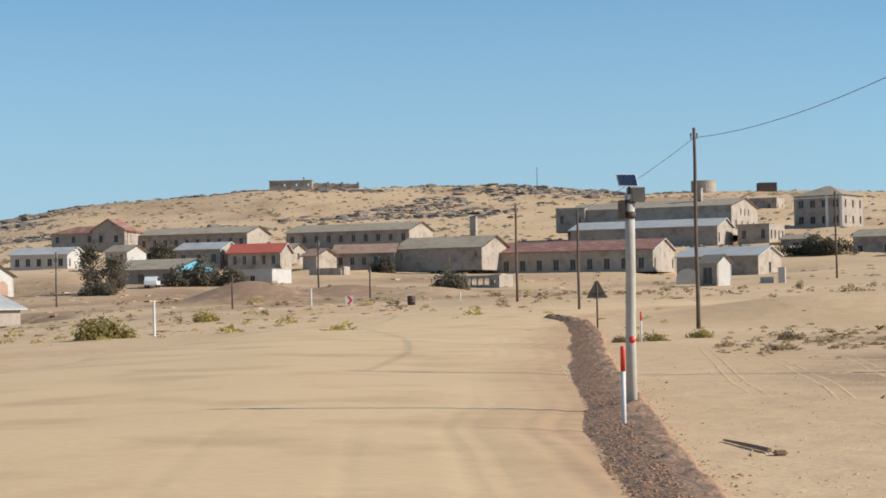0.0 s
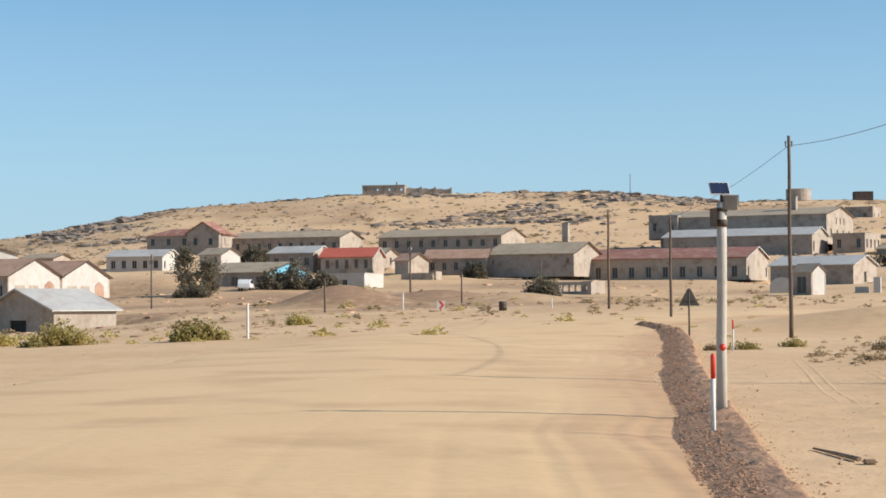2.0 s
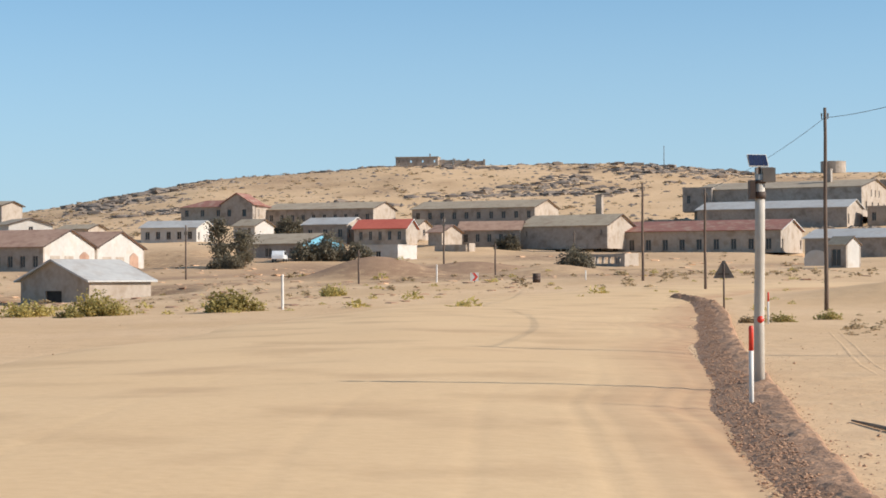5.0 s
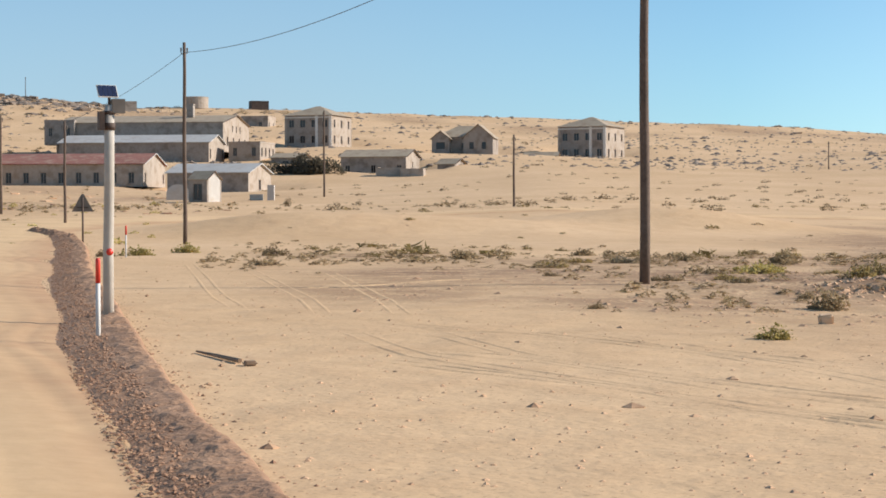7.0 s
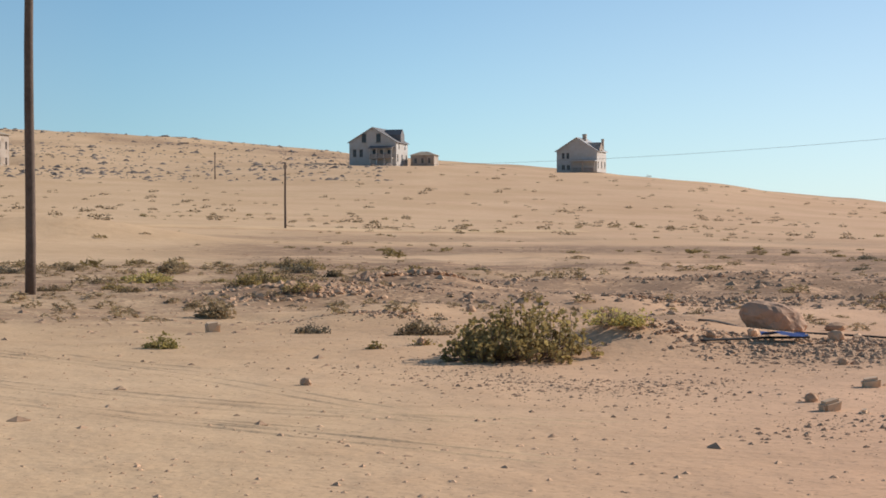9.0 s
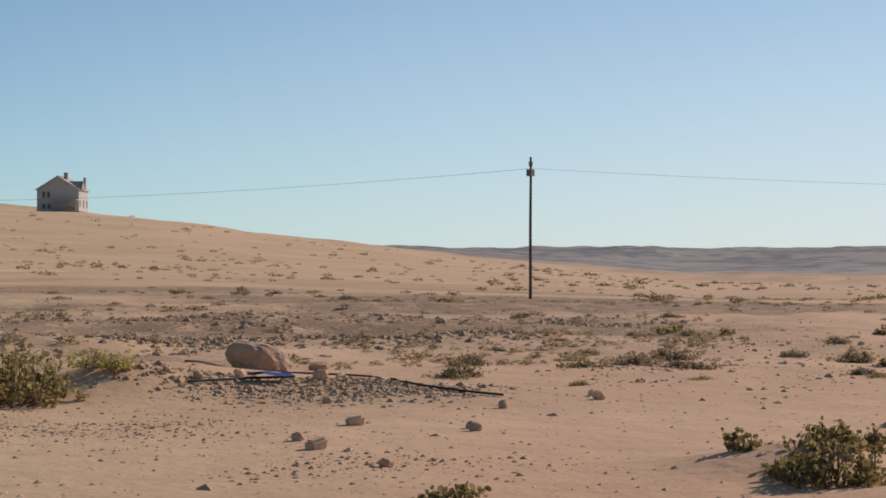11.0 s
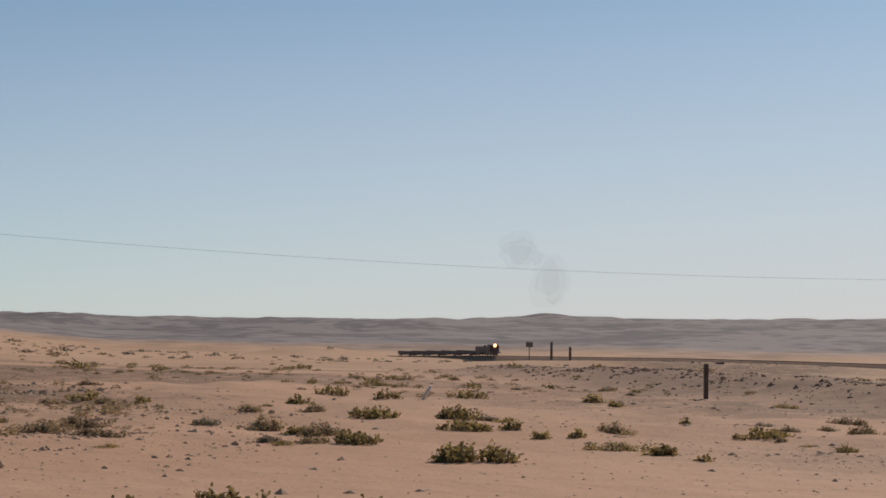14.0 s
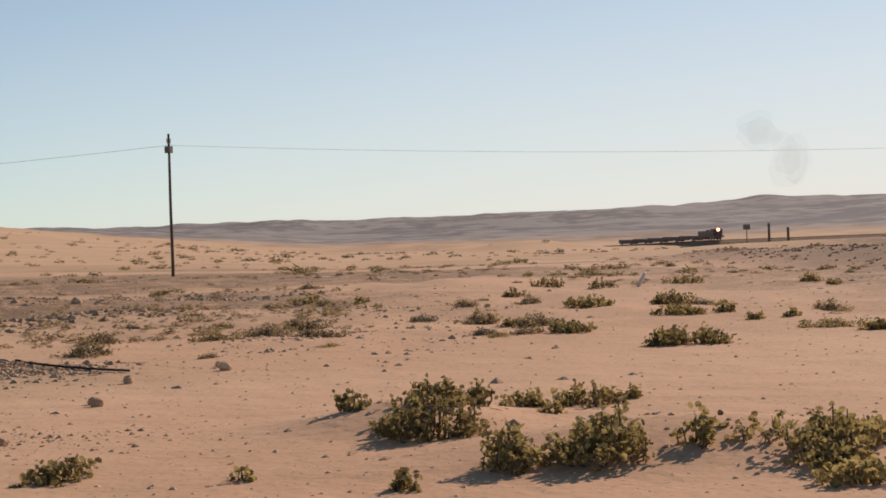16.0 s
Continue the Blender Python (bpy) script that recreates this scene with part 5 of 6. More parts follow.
def locomotive():
    ob = base("locomotive", pose(*train_place(10), -3.4, 0, 0, HEADING), "dark maroon diesel locomotive with a lit headlamp", "locomotive")
    bm = bmesh.new()
    box(bm, -7.5, -1.35, 0.9, 7.5, 1.35, 1.3)
    part("underframe", bm, M_WAGON, ob)
    bm = bmesh.new()
    box(bm, -7.0, -1.0, 1.3, 3.6, 1.0, 2.6)
    bmesh.ops.bevel(bm, geom=bm.edges[:], offset=0.12, segments=2, affect="EDGES")
    part("engine_hood", bm, M_LOCO, ob)
    bm = bmesh.new()
    box(bm, 3.6, -1.4, 1.3, 6.2, 1.4, 3.25)
    bmesh.ops.bevel(bm, geom=bm.edges[:], offset=0.15, segments=2, affect="EDGES")
    part("cab", bm, M_LOCO, ob)
    bm = bmesh.new()
    box(bm, 6.2, -0.9, 1.3, 7.4, 0.9, 2.25)
    bmesh.ops.bevel(bm, geom=bm.edges[:], offset=0.12, segments=2, affect="EDGES")
    part("nose", bm, M_LOCO, ob)
    for wy in (-1.1, 0.25):
        bm = bmesh.new()
        box(bm, 6.2, wy, 2.35, 6.23, wy + 0.85, 2.9)
        part("cab_window", bm, M_GLASS, ob)
    bm = bmesh.new()
    tube(bm, [(6.1, 0, 2.98), (6.42, 0, 2.98)], [0.28, 0.34], 16)
    lamp = part("headlamp", bm, M_IRON, ob, "headlamp housing")
    glow = bpy.data.materials.new("headlamp_glow")
    glow.use_nodes = True
    nodes = glow.node_tree.nodes
    nodes["Principled BSDF"].inputs["Emission Color"].default_value = (1.0, 0.45, 0.19, 1)
    nodes["Principled BSDF"].inputs["Emission Strength"].default_value = 7.0
    bm = bmesh.new()
    tube(bm, [(6.43, 0, 2.98), (6.6, 0, 2.98)], [0.45, 0.36], 16)
    part("lens", bm, glow, lamp, "glowing warm lens")
    for bx in (-4.6, 4.4):
        bm = bmesh.new()
        box(bm, bx - 1.7, -1.1, 0.35, bx + 1.7, 1.1, 0.85)
        bogie = part("bogie", bm, M_WAGON, ob)
        for wx in (-1.1, 1.1):
            for wy in (-0.95, 0.8):
                bm = bmesh.new()
                tube(bm, [(bx + wx, wy, 0.46), (bx + wx, wy + 0.14, 0.46)], [0.46, 0.46], 16)
                part("wheel", bm, M_IRON, bogie)
    bm = bmesh.new()
    box(bm, -2.0, -0.3, 2.6, -1.2, 0.3, 2.95)
    part("exhaust", bm, M_IRON, ob)
    return ob


def wagon():
    ob = base("freight_wagon", pose(0, 0, 0), "low dark dusty freight wagon behind the locomotive", "freight wagon", "wagons of the train")
    bm = bmesh.new()
    prism(bm, [(-6.95, 0.5), (6.95, 0.5), (7.0, 1.6), (-7.0, 1.6)], -1.3, 1.3)
    part("body", bm, M_WAGON, ob)
    for k in range(6):
        bm = bmesh.new()
        box(bm, -5.9 + 2.3 * k, -1.37, 0.6, -5.75 + 2.3 * k, -1.302, 1.58)
        part("rib", bm, M_IRON, ob)
    for bx in (-4.8, 4.8):
        bm = bmesh.new()
        box(bm, bx - 1.0, -1.0, 0.3, bx + 1.0, 1.0, 0.498)
        bogie = part("bogie", bm, M_WAGON, ob)
        for wx in (-0.8, 0.8):
            bm = bmesh.new()
            tube(bm, [(bx + wx, -1.12, 0.42), (bx + wx, -1.0, 0.42)], [0.42, 0.42], 14)
            part("wheel", bm, M_IRON, bogie)
    return ob


LOCO = locomotive()
WAGONS = [wagon()]
for _ in range(4):
    WAGONS.append(copy_thing(WAGONS[0], pose(0, 0, 0)))


def smoke_material():
    m = bpy.data.materials.new("thin_smoke")
    m.use_nodes = True
    n, link = m.node_tree.nodes, m.node_tree.links
    clear, soot, mix = n.new("ShaderNodeBsdfTransparent"), n.new("ShaderNodeBsdfDiffuse"), n.new("ShaderNodeMixShader")
    soot.inputs["Color"].default_value = (0.09, 0.08, 0.075, 1)
    mix.inputs[0].default_value = 0.021
    link.new(clear.outputs[0], mix.inputs[1])
    link.new(soot.outputs[0], mix.inputs[2])
    link.new(mix.outputs[0], n["Material Output"].inputs["Surface"])
    return m


M_SMOKE = smoke_material()


def smoke_puff(seed, size):
    """Nested ragged shells, thin enough to see through."""
    ob = base("smoke_puff", pose(0, 0, 0), "thin grey drifting puff of engine smoke", "smoke", "engine smoke")
    bm = bmesh.new()
    for k, q in enumerate((1.25, 0.9, 0.55)):
        lump(bm, (0.06 * k * size[0] * math.sin(seed + k), 0.1 * k, -0.05 * k * size[1]), [size[0] * q, size[0] * q, size[1] * q], seed + 0.4 * k, 0.28, 3)
    tagged(part("smoke", bm, M_SMOKE, ob, smooth=True), kind="stuff")
    return ob


PUFFS = [smoke_puff(3, (5.0, 4.2)), smoke_puff(9, (4.4, 6.0))]


def small_post(x, y, height, wide, label, name="fence_post"):
    ob = base(name, pose(x, y, gz(x, y), 0, 2, 20), label, "fence post", "old sleeper posts")
    bm = bmesh.new()
    prism(bm, [(-wide, -0.3), (wide, -0.3), (wide * 0.9, height), (-wide * 0.4, height + 0.04), (-wide * 0.85, height - 0.03)], -wide * 0.7, wide * 0.7)
    part("post", bm, M_DARKWOOD, ob)


small_post(154.6, 41.6, 1.62, 0.14, "dark upright sleeper post beside the railway")
small_post(154.9, 40.0, 1.15, 0.14, "short dark sleeper post beside the railway")
small_post(60.0, 10.78, 1.10, 0.095, "dark weathered sleeper post standing in sand")


def rail_board():
    x, y = 211.8, 59.8
    ob = base("track_sign", pose(x, y, gz(x, y), 0, 0, -74), "small dark railway board on a thin post", "railway sign")
    bm = bmesh.new()
    tube(bm, [(0, 0, -0.3), (0, 0, 2.2)], [0.05, 0.05], 8)
    part("post", bm, M_IRON, ob)
    bm = bmesh.new()
    box(bm, -0.42, -0.06, 2.1, 0.42, -0.052, 2.72)
    part("board", bm, M_SIGNBACK, ob)


rail_board()

# ---- plants ----


def leaf_cloud(bm, rng, clusters, per, leaf, w, d, h, low=0.1):
    """Clusters of small folded leaves on a few uneven lobes."""
    lobes = [(0.0, 0.0, 0.5, 1.0)]
    for _ in range(8):
        a, q = rng.uniform(0, 6.283), rng.uniform(0.22, 0.5)
        lobes.append((q * math.cos(a), q * math.sin(a), rng.uniform(0.22, 0.42), rng.uniform(0.45, 0.9)))
    area = [lobe[2] ** 2 for lobe in lobes]
    for lobe in rng.choices(lobes, area, k=clusters):
        a, q = rng.uniform(0, 2 * math.pi), math.sqrt(rng.random())
        cx, cy = (lobe[0] + q * math.cos(a) * lobe[2] / 2 * 1.1) * w, (lobe[1] + q * math.sin(a) * lobe[2] / 2 * 1.1) * d
        top = h * lobe[3] * (1 - 0.75 * q ** 2.0) * rng.uniform(0.7, 1.08)
        cz = max(top * rng.uniform(0.3, 1.0) if rng.random() < 0.45 else top, low * h)
        for _ in range(per):
            c = Vector((cx + rng.gauss(0, leaf * 0.8), cy + rng.gauss(0, leaf * 0.8), max(cz + rng.gauss(0, leaf * 0.8), leaf * 0.4)))
            u = Vector((rng.gauss(0, 1), rng.gauss(0, 1), rng.gauss(0.3, 0.7))).normalized()
            v = u.cross(Vector((rng.gauss(0, 1), rng.gauss(0, 1), rng.gauss(0, 1)))).normalized()
            n = u.cross(v)
            s = leaf * rng.uniform(0.55, 1.1)
            p = [bm.verts.new(c - u * s * 0.6), bm.verts.new(c + v * s * 0.5 + n * s * 0.15), bm.verts.new(c + u * s * 0.6), bm.verts.new(c - v * s * 0.5 + n * s * 0.15)]
            bm.faces.new((p[0], p[1], p[2]))
            bm.faces.new((p[0], p[2], p[3]))


def stem_tubes(bm, rng, count, w, d, h, thick):
    for _ in range(count):
        a, q = rng.uniform(0, 2 * math.pi), rng.uniform(0.2, 1.0)
        end = (q * math.cos(a) * w * 0.45, q * math.sin(a) * d * 0.45, h * (1 - 0.6 * q * q) * rng.uniform(0.6, 0.95))
        midp = (end[0] * 0.45 + rng.gauss(0, 0.04 * w), end[1] * 0.45 + rng.gauss(0, 0.04 * d), end[2] * 0.62)
        tube(bm, [(rng.gauss(0, 0.03 * w), rng.gauss(0, 0.03 * d), -0.06), midp, end], [thick, thick * 0.7, thick * 0.3], 4)


def shrub(x, y, w, h, label, mat=None, seed=1, clusters=90, per=7, leaf=0.05, d=None, dry=0.0, name="desert_shrub", sink=0.03):
    rng = random.Random(seed)
    d = d or w * 0.85
    ob = base(name, pose(x, y, gz(x, y) - sink, 0, 0, rng.uniform(0, 360) if abs(w - d) < 0.3 * w else 0), label, "shrub", "desert shrubs")
    bm = bmesh.new()
    stem_tubes(bm, rng, 18, w, d, h, 0.012 * max(w, 0.5))
    part("woody_base", bm, M_TWIG, ob, "dry woody stems")
    bm = bmesh.new()
    leaf_cloud(bm, rng, clusters, per, leaf, w, d, h)
    part("foliage", bm, mat or M_LEAF, ob)
    if dry:
        bm = bmesh.new()
        leaf_cloud(bm, rng, int(clusters * dry), per, leaf * 0.8, w * 1.15, d * 1.15, h * 0.7)
        part("dry_foliage", bm, M_LEAF_DRY, ob, "dry brownish leaves")
    return ob


GREEN = "low succulent-leaved green shrub growing in drift sand"
# place, width, height, branch tips
NEAR_SHRUBS = [
    (12.15, 5.62, 0.74, 0.36, 170), (12.25, 6.05, 0.30, 0.12, 30), (13.1, 6.15, 0.50, 0.22, 70), (13.6, 5.9, 0.46, 0.16, 55), (13.0, 6.75, 0.36, 0.14, 40),
    (14.6, 5.88, 0.34, 0.20, 50), (14.9, 5.42, 0.56, 0.20, 90), (15.6, 5.28, 0.22, 0.10, 20), (14.0, 5.42, 0.18, 0.10, 14), (11.05, 3.85, 0.82, 0.35, 190), (10.66, 4.38, 0.44, 0.28, 80),
    (11.41, 3.31, 0.24, 0.27, 34), (11.75, 2.74, 0.95, 0.26, 190), (11.2, 2.46, 0.46, 0.20, 50), (10.75, 2.06, 0.52, 0.24, 80), (12.64, 2.13, 0.26, 0.10, 20), (9.81, 4.67, 0.17, 0.13, 16),
    (9.7, 7.12, 0.52, 0.16, 60), (9.96, 5.95, 0.16, 0.09, 12), (22.84, 7.03, 0.85, 0.28, 120), (25.96, 5.21, 0.42, 0.20, 45), (25.65, 9.87, 0.92, 0.18, 100), (24.88, 4.42, 0.25, 0.08, 14),
    (29.9, 9.4, 0.84, 0.17, 80), (30.4, 8.75, 0.30, 0.18, 24), (37.03, 11.84, 1.16, 0.28, 110), (29.66, 12.49, 0.38, 0.18, 30), (29.2, 7.9, 0.28, 0.15, 20), (29.5, 7.35, 0.26, 0.14, 18), (50.88, 12.37, 0.74, 0.30, 50),
    (49.62, 11.44, 0.56, 0.22, 34), (35.77, 13.29, 1.15, 0.30, 100), (47.26, 17.21, 0.80, 0.27, 50), (51.16, 20.4, 1.12, 0.35, 70), (51.69, 16.3, 1.10, 0.36, 70), (37.54, 7.12, 0.30, 0.12, 14), (41.8, 17.52, 0.58, 0.25, 36),
    (33.0, 4.8, 0.9, 0.22, 80), (37.1, 19.5, 0.5, 0.22, 36), (38.1, 21.4, 0.7, 0.22, 44),
]


def succulent(x, y, w, h, label, seed, tips, leaf, sink=0.04):
    """A low bush of bent branches, each tip crowded with rounded leaves, open enough to see between."""
    rng = random.Random(seed)
    ob = base("desert_shrub", pose(x, y, gz(x, y) - sink), label, "shrub", "desert shrubs")
    wood, green = bmesh.new(), bmesh.new()
    lobes = [(rng.uniform(-0.36, 0.36), rng.uniform(-0.36, 0.36), rng.uniform(0.5, 1.15)) for _ in range(7)]
    for _ in range(tips):
        lx, ly, lh = rng.choice(lobes)
        a, q = rng.uniform(0, 6.283), math.sqrt(rng.random())
        tx, ty = (lx + 0.27 * q * math.cos(a)) * w, (ly + 0.27 * q * math.sin(a)) * w * 0.9
        far = min(1.0, math.hypot(tx, ty) / (0.55 * w))
        tz = h * lh * (1 - 0.6 * far * far) * rng.choice((1.0, 0.9, 0.75, 0.55, 0.35)) * rng.uniform(0.8, 1.15) + sink
        root = Vector((tx * 0.35 + rng.gauss(0, 0.02), ty * 0.35 + rng.gauss(0, 0.02), -0.03))
        tip = Vector((tx, ty, tz))
        bend = root.lerp(tip, 0.55) + Vector((tx * 0.25, ty * 0.25, -0.06 * h))
        if rng.random() < 0.5:
            tube(wood, [root, bend, tip], [0.009, 0.007, 0.004], 4)
        for _ in range(7):
            k = 1 - 0.5 * rng.random() ** 1.6
            c = bend.lerp(tip, 2 * k - 1) + Vector((rng.gauss(0, leaf * 0.55), rng.gauss(0, leaf * 0.55), rng.gauss(0, leaf * 0.45)))
            u = Vector((rng.gauss(0, 1), rng.gauss(0, 1), rng.gauss(0.5, 0.7))).normalized()
            v = u.cross(Vector((rng.gauss(0, 1), rng.gauss(0, 1), rng.gauss(0, 1)))).normalized()
            n = u.cross(v)
            r = leaf * rng.uniform(0.4, 0.72)
            ring = [green.verts.new(c + r * (math.cos(1.047 * g) * u + 0.8 * math.sin(1.047 * g) * v) + (0.25 * r * n if g in (1, 2, 4, 5) else Vector())) for g in range(6)]
            green.faces.new((ring[0], ring[1], ring[2], ring[3]))
            green.faces.new((ring[0], ring[3], ring[4], ring[5]))
    part("woody_base", wood, M_TWIG, ob, "dry woody stems")
    part("foliage", green, M_LEAF, ob)
    return ob


for k, (sx, sy, sw, sh, sn) in enumerate(NEAR_SHRUBS):
    succulent(sx, sy, sw * 1.15, sh * 0.9, GREEN, 40 + k, int(sn * 0.8), 0.042 if sx < 20 else 0.058)
succulent(13.8, 16.3, 2.0, 0.56, "broad green shrub with a dry sunlit side, banked by sand", 7, 330, 0.055)
shrub(15.0, 16.15, 0.8, 0.24, "dry yellowing shrub on the sand bank beside the green one", M_LEAF_YELLOW, 8, 90, 6, 0.042, dry=0.5)
shrub(18.9, 20.6, 0.9, 0.22, "low straggling dry shrub on the sand bank", M_LEAF_YELLOW, 9, 140, 6, 0.045)
shrub(20.2, 20.6, 0.9, 0.16, "low straggling dry shrub on the sand bank", M_LEAF_DRY, 10, 120, 6, 0.045)
shrub(11.26, 20.4, 0.42, 0.20, "small yellow-green shrub beside the wheel tracks", M_LEAF_YELLOW, 11, 100, 6, 0.04)
shrub(13.2, 18.5, 0.18, 0.12, "tiny green desert plant", None, 12, 26, 6, 0.035)
shrub(14.0, 18.6, 0.35, 0.12, "tiny green desert plant", None, 13, 40, 6, 0.035)
YELLOW = "yellow-green roadside shrub on pale sand"
shrub(-11.6, 82.8, 2.7, 1.0, YELLOW, M_LEAF_YELLOW, 14, 260, 8, 0.14, 2.2)
shrub(-17.7, 83.2, 2.9, 1.15, YELLOW, M_LEAF_YELLOW, 15, 260, 8, 0.14, 2.2)
shrub(-18.4, 80.0, 1.0, 0.4, YELLOW, M_LEAF_YELLOW, 16, 70, 8, 0.12)
shrub(-9.4, 111.0, 1.6, 0.7, YELLOW, M_LEAF_YELLOW, 17, 110, 8, 0.14)
shrub(-22.3, 88.0, 2.4, 0.8, YELLOW, M_LEAF_YELLOW, 18, 160, 8, 0.14)
for k, (sx, sy) in enumerate([(12.4, 66.5), (14.7, 62.8), (8.9, 62.5), (10.1, 63.5), (19.9, 57.3), (25.6, 60.7), (22.8, 42.3), (27.1, 48.7), (16.3, 27.7), (23.2, 42.8), (29.0, 51.9), (32.7, 50.7), (26.6, 35.8), (29.7, 43.8), (31.7, 35.9)]):
    shrub(sx, sy, 0.9 + 0.35 * math.sin(k * 2.3), 0.3 + 0.1 * math.cos(k * 1.7), "low olive-green scrub bush on stony sand", M_LEAF_DRY if k % 3 else M_LEAF_YELLOW, 60 + k, 80, 6, 0.08)


MODELS = [shrub(20.5 + 3.1 * k, 33.0 + 4.3 * k, 1.0, 0.30, "low olive and brown scrub bush on stony sand", (M_LEAF, M_LEAF_DRY, M_LEAF_DRY, M_LEAF_DARK)[k % 4], 120 + k, 110, 6, 0.06, dry=0.3, sink=0.05) for k in range(6)]


def dot_shrubs():
    """Copies of the scrub bushes over the stony belt, thinner on the drift sand."""
    rng = random.Random(5)
    made = 0
    while made < 180:
        a, r = radians(rng.uniform(13, 91)), 24 * (4.2 ** rng.random())
        x, y = r * math.sin(a), r * math.cos(a)
        if rng.random() > float(patchy(np.array(x), np.array(y))):
            continue
        k = 0.25 + 0.65 * rng.random() ** 1.6
        m = pose(x, y, gz(x, y) - 0.03, 0, 0, rng.uniform(0, 360))
        ob = copy_thing(MODELS[made % 6], m)
        ob.scale = (k, k, k * rng.uniform(0.7, 1.1))
        made += 1


def patchy(x, y):
    drift = np.clip(1 - np.abs(np.degrees(np.arctan2(x, y)) - 71) / 10, 0, 1) * np.clip((48 - np.hypot(x, y)) / 12, 0, 1)
    open_sand = np.clip((28 - np.degrees(np.arctan2(x, y))) / 6, 0, 1) * np.clip((50 - np.hypot(x, y)) / 8, 0, 1)
    return np.clip(0.25 + 0.9 * wave(x, y, 12.0, 61) + 0.4 * wave(x, y, 3.0, 62), 0.03, 1) * (1 - drift) * (1 - open_sand)


dot_shrubs()


def dark_bush(x, y, w, d, h, clusters, leaf, label, name="large_bush", z=None, seed=1):
    ob = base(name, pose(x, y, (gz(x, y) if z is None else z) - 0.1, 0, 0, -20), label, "bush")
    rng = random.Random(seed)
    bm = bmesh.new()
    stem_tubes(bm, rng, 24, w, d, h, 0.06)
    part("woody_base", bm, M_TWIG, ob)
    bm = bmesh.new()
    leaf_cloud(bm, rng, clusters, 9, leaf, w * 1.15, d * 1.15, h * 1.08, 0.05)
    part("crown", bm, M_LEAF_DARK, ob)


dark_bush(-20.4, 239.0, 8.2, 4.5, 3.1, 700, 0.34, "wide dark green bush before the turquoise gable", seed=21)
dark_bush(75.8, 300.7, 8.8, 4.0, 3.0, 700, 0.34, "clipped dark green hedge between the houses", "hedge", seed=22)
dark_bush(-35.4, 328.0, 5.5, 4.0, 3.2, 300, 0.36, "dark green bush between the barracks", seed=23)
dark_bush(3.8, 283.0, 3.5, 2.5, 2.6, 240, 0.3, "dark bush against the workshop wall", seed=24)
dark_bush(10.5, 214.7, 3.6, 2.6, 2.5, 300, 0.28, "dark dusty bush before the ruined wall", seed=25)


def tree(x, y, h, w, label, seed):
    ob = base("dusty_tree", pose(x, y, gz(x, y) - 0.1), label, "tree", "trees by the houses")
    rng = random.Random(seed)
    bm = bmesh.new()
    tube(bm, [(0, 0, -0.2), (0.1, 0, h * 0.25), (0.0, 0.1, h * 0.5), (0.15, 0, h * 0.8)], [0.22, 0.17, 0.12, 0.04], 8)
    part("trunk", bm, M_TWIG, ob, smooth=True)
    bm = bmesh.new()
    for k in range(9):
        a = k * 2.4
        z0 = h * (0.25 + 0.05 * k)
        tube(bm, [(0.05, 0, z0), (math.cos(a) * w * 0.25, math.sin(a) * w * 0.25, z0 + h * 0.14), (math.cos(a) * w * 0.45, math.sin(a) * w * 0.45, z0 + h * 0.2)], [0.08, 0.05, 0.02], 5)
    tagged(part("limb", bm, M_TWIG, ob), kind="stuff")
    bm = bmesh.new()
    clumps = []
    for _ in range(26):
        a, t = rng.uniform(0, 6.28), rng.uniform(0.12, 1.0)
        rad = w * 0.5 * rng.uniform(0.1, 1.0) * (1.0 - 0.6 * abs(2 * t - 0.8))
        clumps.append((Vector((math.cos(a) * rad, math.sin(a) * rad, h * (0.12 + 0.85 * t))), rng.uniform(0.25, 0.6)))
    for c, spread in clumps:
        for _ in range(70):
            p0 = c + Vector((rng.gauss(0, spread), rng.gauss(0, spread), rng.gauss(0, spread * 0.7)))
            u = Vector((rng.gauss(0, 1), rng.gauss(0, 1), rng.gauss(-0.3, 0.6))).normalized() * rng.uniform(0.12, 0.26)
            v = u.cross(Vector((rng.random(), rng.random(), rng.random()))).normalized() * 0.10
            vs = [bm.verts.new(p0 - u), bm.verts.new(p0 + v), bm.verts.new(p0 + u), bm.verts.new(p0 - v)]
            bm.faces.new(vs)
    part("crown", bm, M_LEAF_DARK, ob)


tree(-32.5, 222.6, 5.9, 4.2, "dusty dark feathery tree beside the veranda house", 31)
tree(-29.6, 224.0, 4.2, 3.2, "dusty dark feathery tree beside the veranda house", 32)
dark_bush(-31.4, 221.0, 4.2, 3.0, 1.9, 260, 0.25, "dusty dark bush below the feathery tree", seed=26)
shrub(42.6, 175.0, 0.9, 1.0, "upright brown shrub alone on the sand", M_LEAF_DRY, 33, 40, 6, 0.12)

# ---- loose things by the road ----


def rock(x, y, w, d, h, label, seed, mat=None, name="stone", turn=0, sink=0.25, level=2):
    ob = base(name, pose(x, y, gz(x, y) + h * (0.5 - sink), 0, 0, turn), label, "stone", "loose stones")
    bm = bmesh.new()
    lump(bm, (0, 0, 0), (w / 2, d / 2, h / 2 * 1.15), seed, 0.22, level)
    part("stone_body", bm, mat or M_STONE, ob)


